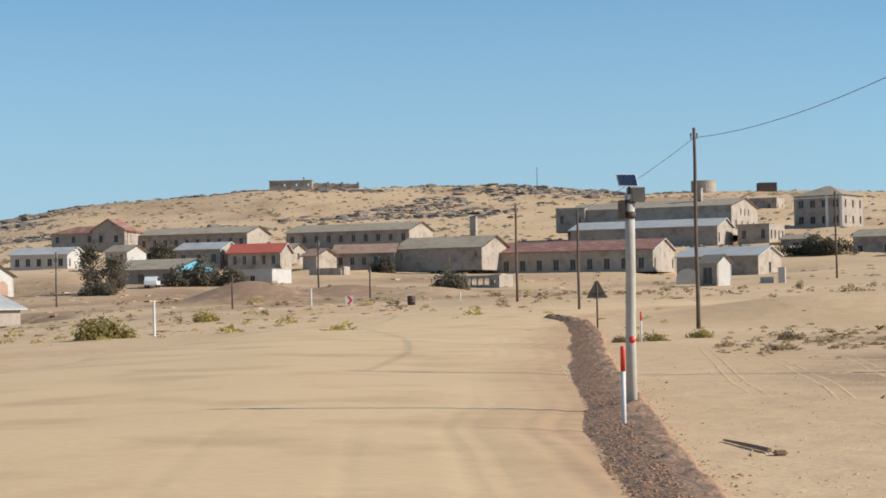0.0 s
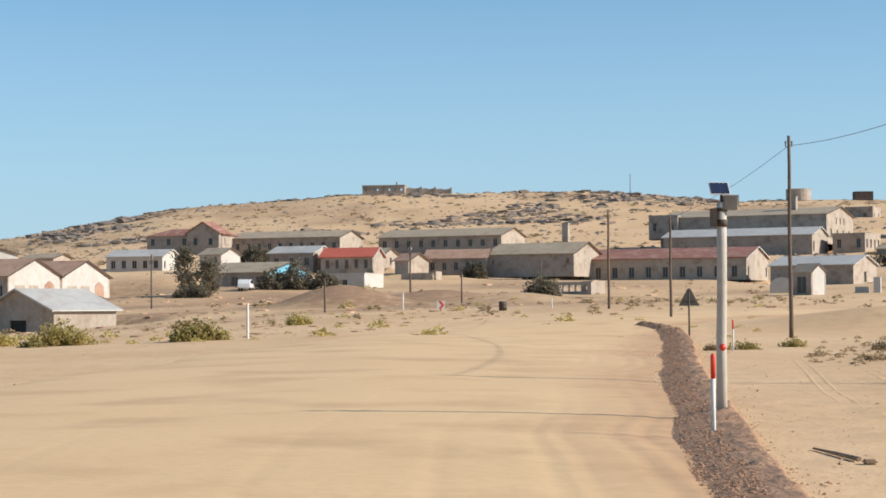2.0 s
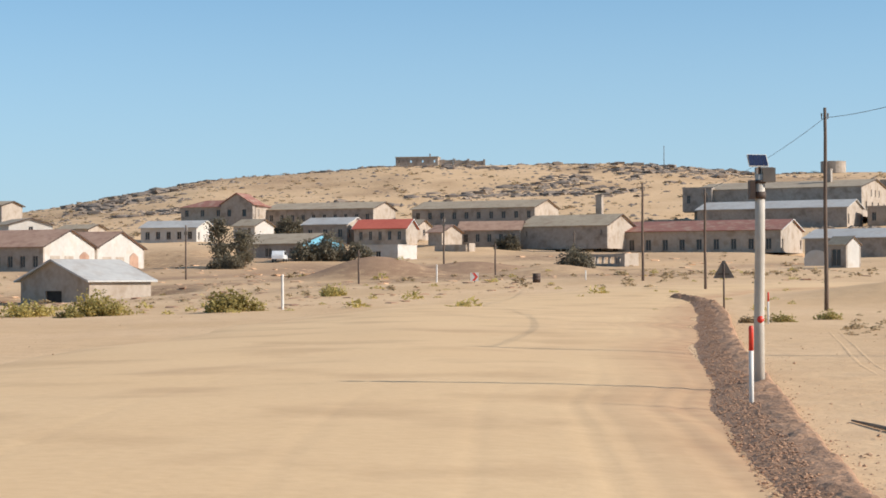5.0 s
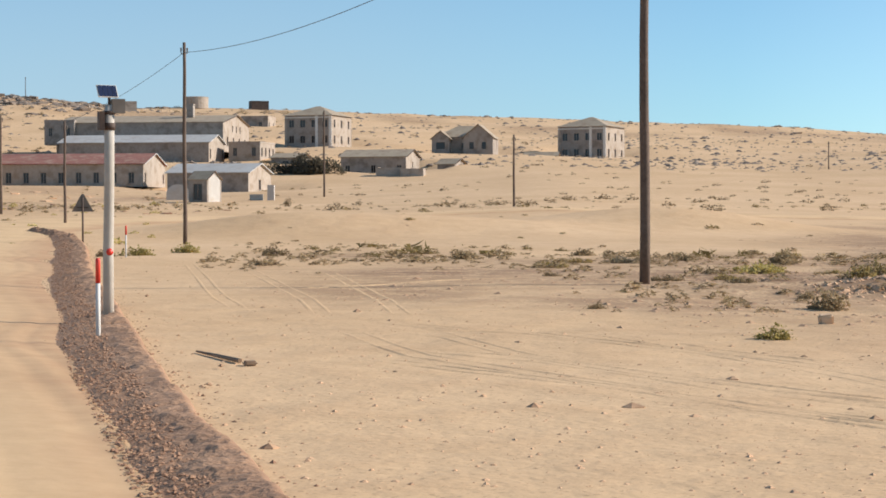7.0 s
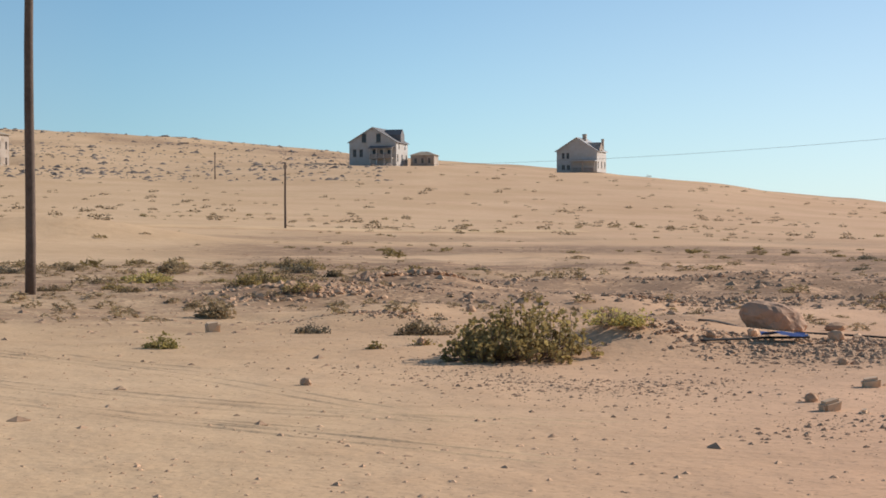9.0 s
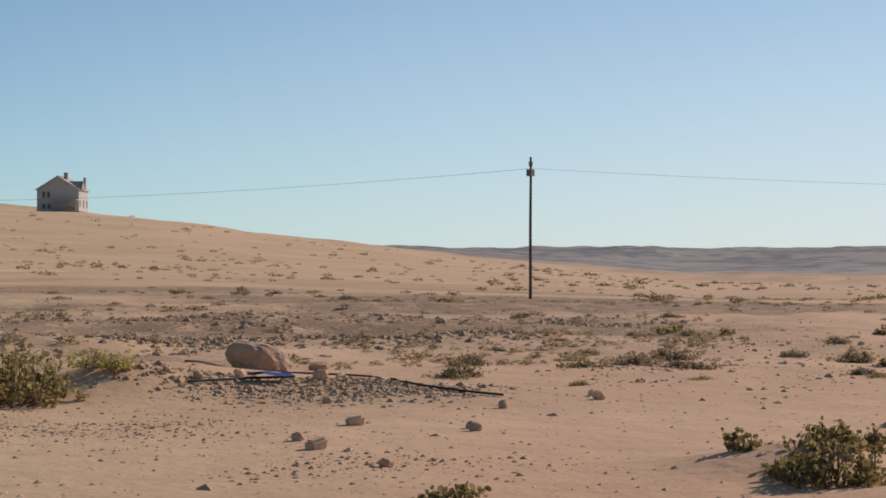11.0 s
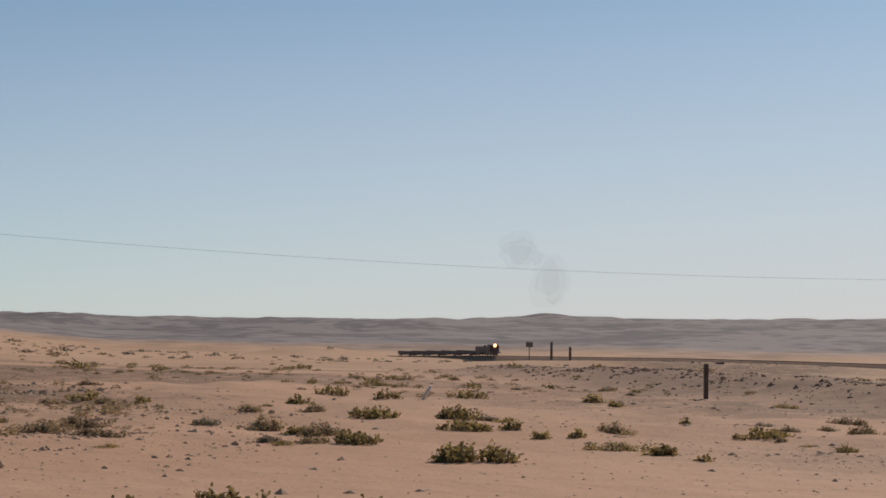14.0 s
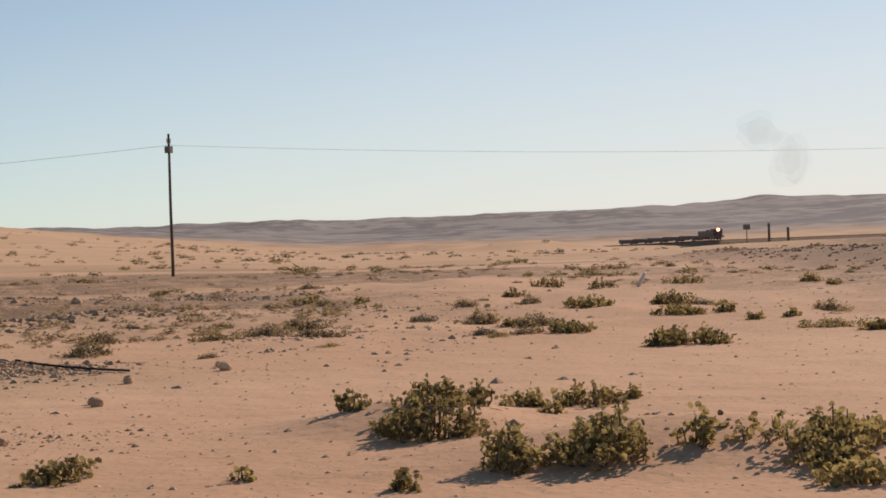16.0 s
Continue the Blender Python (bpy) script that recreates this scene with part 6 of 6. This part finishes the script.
def boulder():
    ob = base("boulder", pose(20.8, 18.9, gz(20.8, 18.9) + 0.16, 0, 0, -45), "large ochre boulder beside black hoses", "boulder")
    bm = bmesh.new()
    made = bmesh.ops.create_icosphere(bm, subdivisions=4, radius=1.0)["verts"]
    for v in made:
        p = v.co.copy()
        k = 1 + 0.16 * noise.noise(p * 1.4 + Vector((3.0, 1.0, 2.0))) + 0.10 * noise.noise(p * 3.7) + 0.04 * noise.noise(p * 9.0)
        v.co = Vector((p.x * 0.46 * k, p.y * 0.34 * k, (p.z * 0.31 - 0.06 * p.x) * k))
    part("stone_body", bm, M_BOULDER, ob)


boulder()
rock(21.9, 18.6, 0.36, 0.3, 0.16, "brown stone beside the boulder", 6, M_STONE, "stone", -30)


def squared_block(x, y, w, d, h, turn, label):
    ob = base("cut_block", pose(x, y, gz(x, y) - 0.03, 3, -4, turn), label, "stone block", "loose stones")
    bm = bmesh.new()
    box(bm, -w / 2, -d / 2, 0, w / 2, d / 2, h)
    bmesh.ops.bevel(bm, geom=bm.edges[:], offset=0.025, segments=2, affect="EDGES")
    for v in bm.verts:
        v.co += 0.02 * noise.noise_vector(v.co * 9)
    part("block", bm, M_BLOCK, ob)


squared_block(13.98, 11.45, 0.17, 0.16, 0.12, -40, "squared tan stone block on the sand")
squared_block(12.02, 10.29, 0.17, 0.14, 0.12, -10, "tan stone block lying among smaller stones")
squared_block(12.05, 9.95, 0.1, 0.09, 0.07, 30, "tan broken block lying among smaller stones")
squared_block(13.64, 23.26, 0.2, 0.2, 0.17, -20, "brown squared block on the sand")
for k, (sx, sy, sw) in enumerate([(12.46, 10.87, 0.14), (16.66, 11.52, 0.15), (18.3, 11.29, 0.17), (14.22, 10.17, 0.13), (11.3, 8.96, 0.11), (19.65, 24.76, 0.2), (13.97, 18.61, 0.16), (15.8, 15.32, 0.15), (9.87, 15.04, 0.12), (18.68, 11.61, 0.13), (14.41, 10.35, 0.13), (9.94, 7.38, 0.08), (16.0, 13.5, 0.12), (17.2, 14.6, 0.2), (18.2, 15.1, 0.2), (16.6, 15.4, 0.16)]):
    rock(sx, sy, sw, sw * 0.8, sw * 0.75, "brown angular stone lying on the sand", 80 + k, turn=k * 37)


def hose(points, radius, label):
    bm = bmesh.new()
    mid, _, _ = along(points, 30)
    tube(bm, [(p[0], p[1], gz(p[0], p[1]) + radius * 0.7 + 0.015) for p in mid], [radius] * 30, 7)
    tagged(mesh_ob("plastic_hose", bm, M_RUBBER, True), label, "hose", "black hoses")


LAID = "black plastic hose lying across stony sand"
hose([(17.3, 17.0), (18.6, 17.4), (19.6, 17.0), (19.9, 15.9), (18.9, 14.9), (17.6, 13.8), (17.7, 13.1), (17.8, 12.3)], 0.015, LAID)
hose([(15.5, 15.2), (16.0, 15.15), (16.4, 15.1), (17.0, 14.85)], 0.016, LAID)


def blue_sheet():
    ob = base("plastic_sheet", pose(16.62, 14.92, gz(16.62, 14.92), 0, 0, -40), "crumpled blue plastic sheet on the hose", "plastic sheet")
    u = np.linspace(-0.5, 0.5, 14)
    X, Y = np.meshgrid(u * 0.55, u * 0.32)
    Z = 0.06 + 0.035 * wave(X, Y, 0.12, 41) + 0.04 * (1 - (3 * X) ** 2)
    me = grid_mesh("sheet", X, Y, np.maximum(Z, 0.01), M_TARP)
    sheet = new("sheet", me)
    sheet.parent = ob


blue_sheet()


def fallen_post():
    ob = base("fallen_post", pose(4.08, 19.3, gz(4.08, 19.3), 0, 0, 0), "thin broken plank lying beside a splintered block", "plank")
    bm = bmesh.new()
    tube(bm, [(-0.07, 1.5, 0.015), (0.0, 0.6, 0.025), (0.07, -0.2, 0.03)], [0.012, 0.022, 0.026], 6)
    part("plank", bm, M_OLDWOOD, ob)
    bm = bmesh.new()
    box(bm, 0.04, -0.58, 0.0, 0.18, -0.42, 0.055)
    bmesh.ops.bevel(bm, geom=bm.edges[:], offset=0.02, segments=2, affect="EDGES")
    part("block", bm, M_OLDWOOD, ob, "splintered block end")


fallen_post()


def bone():
    bm = bmesh.new()
    x, y = 46.9, 16.1
    tube(bm, [(x, y, gz(x, y)), (x + 0.05, y - 0.1, gz(x, y) + 0.2), (x - 0.02, y - 0.22, gz(x, y) + 0.38)], [0.05, 0.06, 0.04], 7)
    tagged(mesh_ob("white_stake", bm, M_TRIM, True), "short crooked white stake among the shrubs", "stake")


bone()


def wheel_rut(points, wide=0.22, label="faint wheel rut pressed into the sand", lift=0.0, mat=None):
    mid, s, d = along(points, 160)
    tang = np.gradient(mid, axis=0)
    tang /= np.hypot(tang[:, 0], tang[:, 1])[:, None] + 1e-9
    side = np.stack([tang[:, 1], -tang[:, 0]], 1)
    u = np.linspace(-1, 1, 13)
    X = mid[:, :1] + side[:, :1] * u[None] * wide
    Y = mid[:, 1:] + side[:, 1:] * u[None] * wide
    prof = 0.017 * np.exp(-((np.abs(u) - 0.62) / 0.22) ** 2) - 0.004
    fade = np.clip(np.minimum(s, 1 - s) * 8, 0, 1)[:, None]
    Z = ground(X, Y) + prof[None] * fade * (1 + 0.5 * wave(X, Y, 0.5, 51)) - 0.004 + lift
    tagged(new("wheel_rut", grid_mesh("wheel_rut", X, Y, Z, mat or M_GROUND)), label, "wheel rut", kind="structure")


wheel_rut([(7.8, 25.7), (7.9, 23.6), (8.8, 22.6), (9.05, 20.9), (9.5, 18.8), (9.4, 15.5), (9.1, 11.6)])
wheel_rut([(6.7, 24.7), (6.3, 19.5), (6.7, 16.7), (7.1, 14.5), (7.6, 11.5), (8.4, 8.0)])
wheel_rut([(7.7, 24.0), (7.4, 19.5), (7.7, 16.4), (8.2, 14.6), (8.8, 12.9), (9.0, 10.5)])
wheel_rut([(10.4, 55.7), (6.9, 33.6), (6.2, 27.9)])
wheel_rut([(10.9, 49.7), (8.4, 33.0), (7.2, 27.0)])
wheel_rut([(12.3, 46.0), (9.6, 32.0), (8.2, 26.0)])

wheel_rut([(6.25, 21.3), (7.4, 18.3), (7.8, 15.0), (8.45, 13.1), (9.15, 11.7), (10.2, 10.2)], 0.3)
wheel_rut([(5.6, 19.6), (6.1, 17.6), (6.85, 15.4), (7.4, 13.2), (8.0, 11.0)], 0.2)
wheel_rut([(7.7, 25.7), (8.15, 23.6), (9.6, 22.6), (9.7, 19.0), (10.2, 16.0)], 0.28)
wheel_rut([(8.8, 36.9), (11.3, 38.4), (14.0, 40.3), (16.0, 41.0)], 0.15)

# ---- scattered stones and scrub ----


def scattered(name, template, faces, places, material, label, category):
    """One joined mesh of many small turned copies of a template."""
    t = np.array(template)
    p = np.array(places)
    a = p[:, 5]
    c, s = np.cos(a)[:, None], np.sin(a)[:, None]
    lx, ly, lz = t[None, :, 0] * p[:, 3:4], t[None, :, 1] * p[:, 3:4], t[None, :, 2] * p[:, 4:5]
    jig = 1 + 0.18 * np.random.uniform(-1, 1, lx.shape)
    X = p[:, 0:1] + (lx * c - ly * s) * jig
    Y = p[:, 1:2] + (lx * s + ly * c) * jig
    Z = p[:, 2:3] + lz * jig
    f = np.array(faces)
    F = (f[None] + (np.arange(len(p)) * len(t))[:, None, None]).reshape(-1, f.shape[1])
    me = bpy.data.meshes.new(name)
    me.from_pydata(np.stack([X, Y, Z], -1).reshape(-1, 3).tolist(), [], F.tolist())
    me.materials.append(material)
    return tagged(new(name, me), label, category, kind="stuff")


PEBBLE = [(1, 0, 0), (0.3, 0.9, 0.1), (-0.8, 0.6, 0), (-0.9, -0.5, 0.1), (0.2, -0.9, 0), (0.1, 0.1, 0.8), (-0.3, -0.2, 0.75), (0, 0, -0.5)]
PEBBLE_F = [(0, 1, 5), (1, 2, 5), (2, 6, 5), (2, 3, 6), (3, 4, 6), (4, 5, 6), (4, 0, 5), (1, 0, 7), (2, 1, 7), (3, 2, 7), (4, 3, 7), (0, 4, 7)]


def polar_spots(count, a0, a1, r0, r1, weight, power=1.0):
    """Spots on the plan, evenly by bearing and by a power of distance, kept by a weight from 0 to 1."""
    a = np.radians(np.random.uniform(a0, a1, count))
    r = r0 * (r1 / r0) ** (np.random.uniform(0, 1, count) ** power)
    x, y = r * np.sin(a), r * np.cos(a)
    keep = np.random.uniform(0, 1, count) < weight(x, y)
    return x[keep], y[keep]


def stones_at(x, y, lo, hi, flat=0.7, sink=0.0):
    n = len(x)
    size = lo * (hi / lo) ** (np.random.uniform(0, 1, n) ** 2.2)
    return np.stack([x, y, ground(x, y) - sink * size, size, size * flat * np.random.uniform(0.6, 1.2, n), np.random.uniform(0, 6.28, n)], 1)


def round_stone(seed):
    """Corners and faces of a small blunt stone."""
    made = bmesh.new()
    lump(made, (0, 0, 0), (1.0, 0.85, 0.8), seed, 0.16, 1)
    made.verts.index_update()
    v, f = [tuple(q.co) for q in made.verts], [tuple(q.index for q in face.verts) for face in made.faces]
    made.free()
    return v, f


STONE_V, STONE_F = round_stone(3)
sx, sy = polar_spots(90000, 9, 92, 10.5, 55, lambda x, y: 0.10 + 0.45 * stony_at(x, y))
scattered("fine_gravel", PEBBLE, PEBBLE_F, stones_at(sx, sy, 0.006, 0.035, 0.6), M_STONE, "fine brown gravel strewn over the sand", "gravel")
sx, sy = polar_spots(8500, 12, 92, 12, 32, lambda x, y: 0.03 + 0.45 * stony_at(x, y))
scattered("scattered_stones", STONE_V, STONE_F, stones_at(sx, sy, 0.02, 0.11, 0.75, 0.2), M_STONE, "small angular brown stones scattered over the sand", "stones")
sx, sy = polar_spots(60000, 12, 92, 26, 150, lambda x, y: (0.02 + 0.6 * stony_at(x, y) ** 1.2) * np.clip((np.degrees(np.arctan2(x, y)) - 12) / 18, 0.12, 1))
scattered("stony_belt", PEBBLE, PEBBLE_F, stones_at(sx, sy, 0.02, 0.15, 0.42, 0.1), M_STONE, "brown stones crowding the scrub belt", "stones")


def rubble_line(name, a, b, count, sigma, lo, hi, label, mat):
    """Stones strewn about a line on the plan, in uneven clumps."""
    t = np.random.uniform(0, 1, count)
    x = a[0] + (b[0] - a[0]) * t + np.random.normal(0, sigma, count)
    y = a[1] + (b[1] - a[1]) * t + np.random.normal(0, sigma, count)
    keep = np.random.uniform(0, 1, count) < np.clip(0.45 + 0.9 * wave(x, y, sigma * 1.3, 95), 0.05, 1)
    scattered(name, STONE_V, STONE_F, stones_at(x[keep], y[keep], lo, hi, 0.75, 0.15), mat, label, "rubble")


rubble_line("hose_rubble", (15.6, 15.2), (17.9, 13.2), 4600, 0.6, 0.012, 0.075, "pale brown stone rubble heaped between the hoses", M_STONE)
rubble_line("track_rubble", (13.0, 17.5), (11.2, 9.0), 6500, 0.95, 0.008, 0.04, "small brown rubble along the wheel tracks", M_STONE)
rubble_line("ridge_rubble", (20.0, 31.0), (32.0, 23.0), 5500, 1.6, 0.03, 0.16, "brown rubble ridge in the scrub belt", M_STONE)
rubble_line("heap_rubble", (19.3, 31.7), (20.7, 30.8), 1500, 0.55, 0.03, 0.16, "dark brown rubble heap in the scrub belt", M_STONE)
rubble_line("great_heap_rubble", (24.0, 36.0), (27.4, 33.6), 2600, 0.8, 0.035, 0.2, "dark brown rubble heap in the scrub belt", M_STONE)
rubble_line("low_heap_rubble", (16.2, 24.8), (17.9, 23.6), 900, 0.5, 0.02, 0.1, "brown rubble patch in the scrub belt", M_STONE)
rubble_line("far_rubble", (27.0, 38.0), (44.0, 27.0), 4500, 2.2, 0.03, 0.18, "brown rubble ridge in the scrub belt", M_STONE)
rubble_line("east_rubble", (21.0, 11.5), (34.0, 18.0), 2400, 1.3, 0.015, 0.09, "brown rubble on the drift sand edge", M_STONE)
rubble_line("railway_bank_rubble", (112.0, 32.0), (60.0, 5.0), 5200, 2.2, 0.03, 0.18, "dark broken stone along the railway bank", M_BANKSTONE)
sx, sy = polar_spots(900, -18, 12, 14, 90, lambda x, y: 0.25 + 0 * x)
scattered("road_pebbles", PEBBLE, PEBBLE_F, stones_at(sx, sy, 0.012, 0.05) + np.array([0, 0, 0.03, 0, 0, 0]), M_STONE, "a few small stones on the packed road", "pebbles")


def berm_gravel():
    mid, s, d = along(BERM, 2400)
    n = 26000
    k = (np.random.uniform(0, 1, n) ** 1.7 * 2399).astype(int)
    off = np.random.normal(0.02, 0.32, n)
    x, y = mid[k, 0] + off * (1 + 0.5 * s[k]), mid[k, 1] + np.random.uniform(-0.1, 0.1, n)
    rows = stones_at(x, y, 0.005, 0.03)
    u = np.clip(np.abs(off - 0.1) / 0.45, 0, 1)
    rows[:, 2] += (0.10 + 0.14 * s[k]) * np.clip(1 - u ** 2, 0, 1) * 0.9
    scattered("bank_gravel", PEBBLE, PEBBLE_F, rows, M_BANKSTONE, "loose brown gravel on the graded bank", "gravel")


berm_gravel()


def tuft_template(seed, blades, spread=1.0):
    rng = random.Random(seed)
    v, f = [], []
    for _ in range(blades):
        a, q = rng.uniform(0, 6.28), math.sqrt(rng.random())
        c = (0.5 * q * math.cos(a), 0.5 * q * math.sin(a), (1 - 0.7 * q * q) * rng.uniform(0.3, 1.0))
        i = len(v)
        for _ in range(3):
            v.append((c[0] + rng.gauss(0, 0.11), c[1] + rng.gauss(0, 0.11), max(0.0, c[2] + rng.gauss(0, 0.16))))
        f.append((i, i + 1, i + 2))
    return v, f


def scrub(name, seed, count, a0, a1, r0, r1, weight, lo, hi, material, label, flat=0.42):
    v, f = tuft_template(seed, 44)
    x, y = polar_spots(count, a0, a1, r0, r1, weight)
    rows = stones_at(x, y, lo, hi, flat)
    scattered(name, v, f, rows, material, label, "scrub")


scrub("olive_scrub", 71, 1000, 13, 92, 62, 200, patchy, 0.3, 1.1, M_LEAF, "low olive scrub dotted over stony sand")
scrub("brown_scrub", 72, 1600, 13, 92, 50, 200, patchy, 0.25, 1.0, M_LEAF_DRY, "low dry brown scrub dotted over stony sand", 0.3)
scrub("belt_scrub", 78, 3400, 11, 63, 29, 85, patchy, 0.12, 0.55, M_LEAF_DRY, "small dry tufts crowding the hummocky scrub belt", 0.38)
scrub("far_scrub", 73, 1500, 14, 60, 150, 460, lambda x, y: 0.25 + 0.6 * patchy(x, y), 0.5, 1.5, M_LEAF_DRY, "distant dry scrub dotted over the dune slope", 0.4)
scrub("town_scrub", 74, 900, -16, 14, 112, 300, lambda x, y: 0.2 + 0.7 * patchy(x, y), 0.3, 1.2, M_LEAF_DRY, "dry scrub and debris before the houses", 0.45)
scrub("town_green", 75, 200, -16, 10, 80, 200, lambda x, y: 0.2 + 0.5 * patchy(x, y), 0.4, 1.3, M_LEAF_YELLOW, "sparse yellow-green scrub beside the road", 0.4)
scrub("hill_scrub", 77, 3600, -17, 14, 330, 565, lambda x, y: 0.25 + 0.6 * patchy(x, y), 0.6, 2.2, M_LEAF_DRY, "dry scrub dotted over the rocky hill", 0.3)
scrub("far_plain_scrub", 76, 700, 56, 92, 180, 420, lambda x, y: 0.3 + 0.5 * patchy(x, y), 0.5, 1.4, M_LEAF_DARK, "distant dark scrub on the plain", 0.4)


def hill_rocks():
    """Dark weathered outcrops along the crest and upper face of the hill."""
    bm_v, bm_f = tuft_rock()
    crag = lambda x, y: np.clip(1.2 * wave(x, y, 30.0, 81) + 0.6 * wave(x, y, 9.0, 82) - 0.15 + 1.0 * np.clip((np.hypot(x, y) - 515) / 40, 0, 0.4), 0, 1)
    x, y = polar_spots(9000, -13, 10, 410, 572, crag)
    scattered("hill_rocks", bm_v, bm_f, stones_at(x, y, 0.5, 2.4, 0.75, 0.15), M_ROCK, "dark weathered rock outcrops on the hill", "rocks")
    x, y = polar_spots(14000, -17, 36, 320, 575, lambda x, y: 0.2 + 0.6 * np.clip(wave(x, y, 20.0, 83), 0, 1))
    scattered("slope_rocks", PEBBLE, PEBBLE_F, stones_at(x, y, 0.3, 1.2, 0.6, 0.1), M_ROCK, "brown boulders dotted over the hill slope", "rocks")
    x, y = polar_spots(500, 16, 30, 520, 575, lambda x, y: np.clip(wave(x, y, 24.0, 84), 0, 1))
    scattered("crest_rocks", bm_v, bm_f, stones_at(x, y, 0.5, 1.8, 0.6, 0.1), M_ROCK, "dark rocks along the dune crest", "rocks")
    x, y = polar_spots(1600, -16, 10, 140, 270, lambda x, y: np.clip(0.2 + wave(x, y, 16.0, 85), 0, 1))
    scattered("spoil_heap", bm_v, bm_f, stones_at(x, y, 0.2, 0.8, 0.5, 0.1), M_STONE, "brown stone spoil before the town", "rubble")
    x, y = polar_spots(3400, -16, 12, 86, 250, lambda x, y: np.clip(0.15 + 0.9 * wave(x, y, 10.0, 87), 0, 1) * (np.abs(x - np.interp(y, [q[1] for q in ROAD_MID[:8]], [q[0] for q in ROAD_MID[:8]])) > 8.5))
    scattered("yard_rubble", bm_v, bm_f, stones_at(x, y, 0.07, 0.45, 0.5, 0.1), M_BANKSTONE, "broken brown rubble strewn before the town", "rubble")
    x, y = polar_spots(1500, 75, 92, 110, 175, lambda x, y: np.clip(0.25 + wave(x, y, 9.0, 86), 0, 1))
    scattered("track_spoil", bm_v, bm_f, stones_at(x, y, 0.1, 0.5, 0.5, 0.1), M_ROCK, "dark stone spoil bank beside the railway", "rubble")


def tuft_rock():
    bm = bmesh.new()
    lump(bm, (0, 0, 0), (1.1, 0.9, 0.8), 4, 0.3, 1)
    v = [tuple(q.co) for q in bm.verts]
    bm.verts.index_update()
    f = [tuple(q.index for q in face.verts) for face in bm.faces]
    bm.free()
    return v, f


hill_rocks()


def motions():
    """The train creeps down the track, and its smoke drifts along."""
    speed = 2.3
    for ob, behind in [(LOCO, 0.0)] + [(w, 15.2 + 14.2 * k) for k, w in enumerate(WAGONS)]:
        rows = []
        for t in (0.0, 8.0, 16.0):
            x, y = train_place(35.0 - speed * t + behind)
            rows.append((t, pose(x, y, rail_z(x, y) + 0.05, 0, 0, HEADING)))
        walk(ob, rows)
    for ob, x, y, z in ((PUFFS[0], 500.0, 152.5, 25.2), (PUFFS[1], 500.0, 143.5, 17.0)):
        rows = [(t, pose(x + 0.2 * t, y - 3.6 * (t - 12.0), z + 0.12 * t, 0, 0, 2 * t)) for t in (0.0, 8.0, 16.0)]
        walk(ob, rows)


motions()
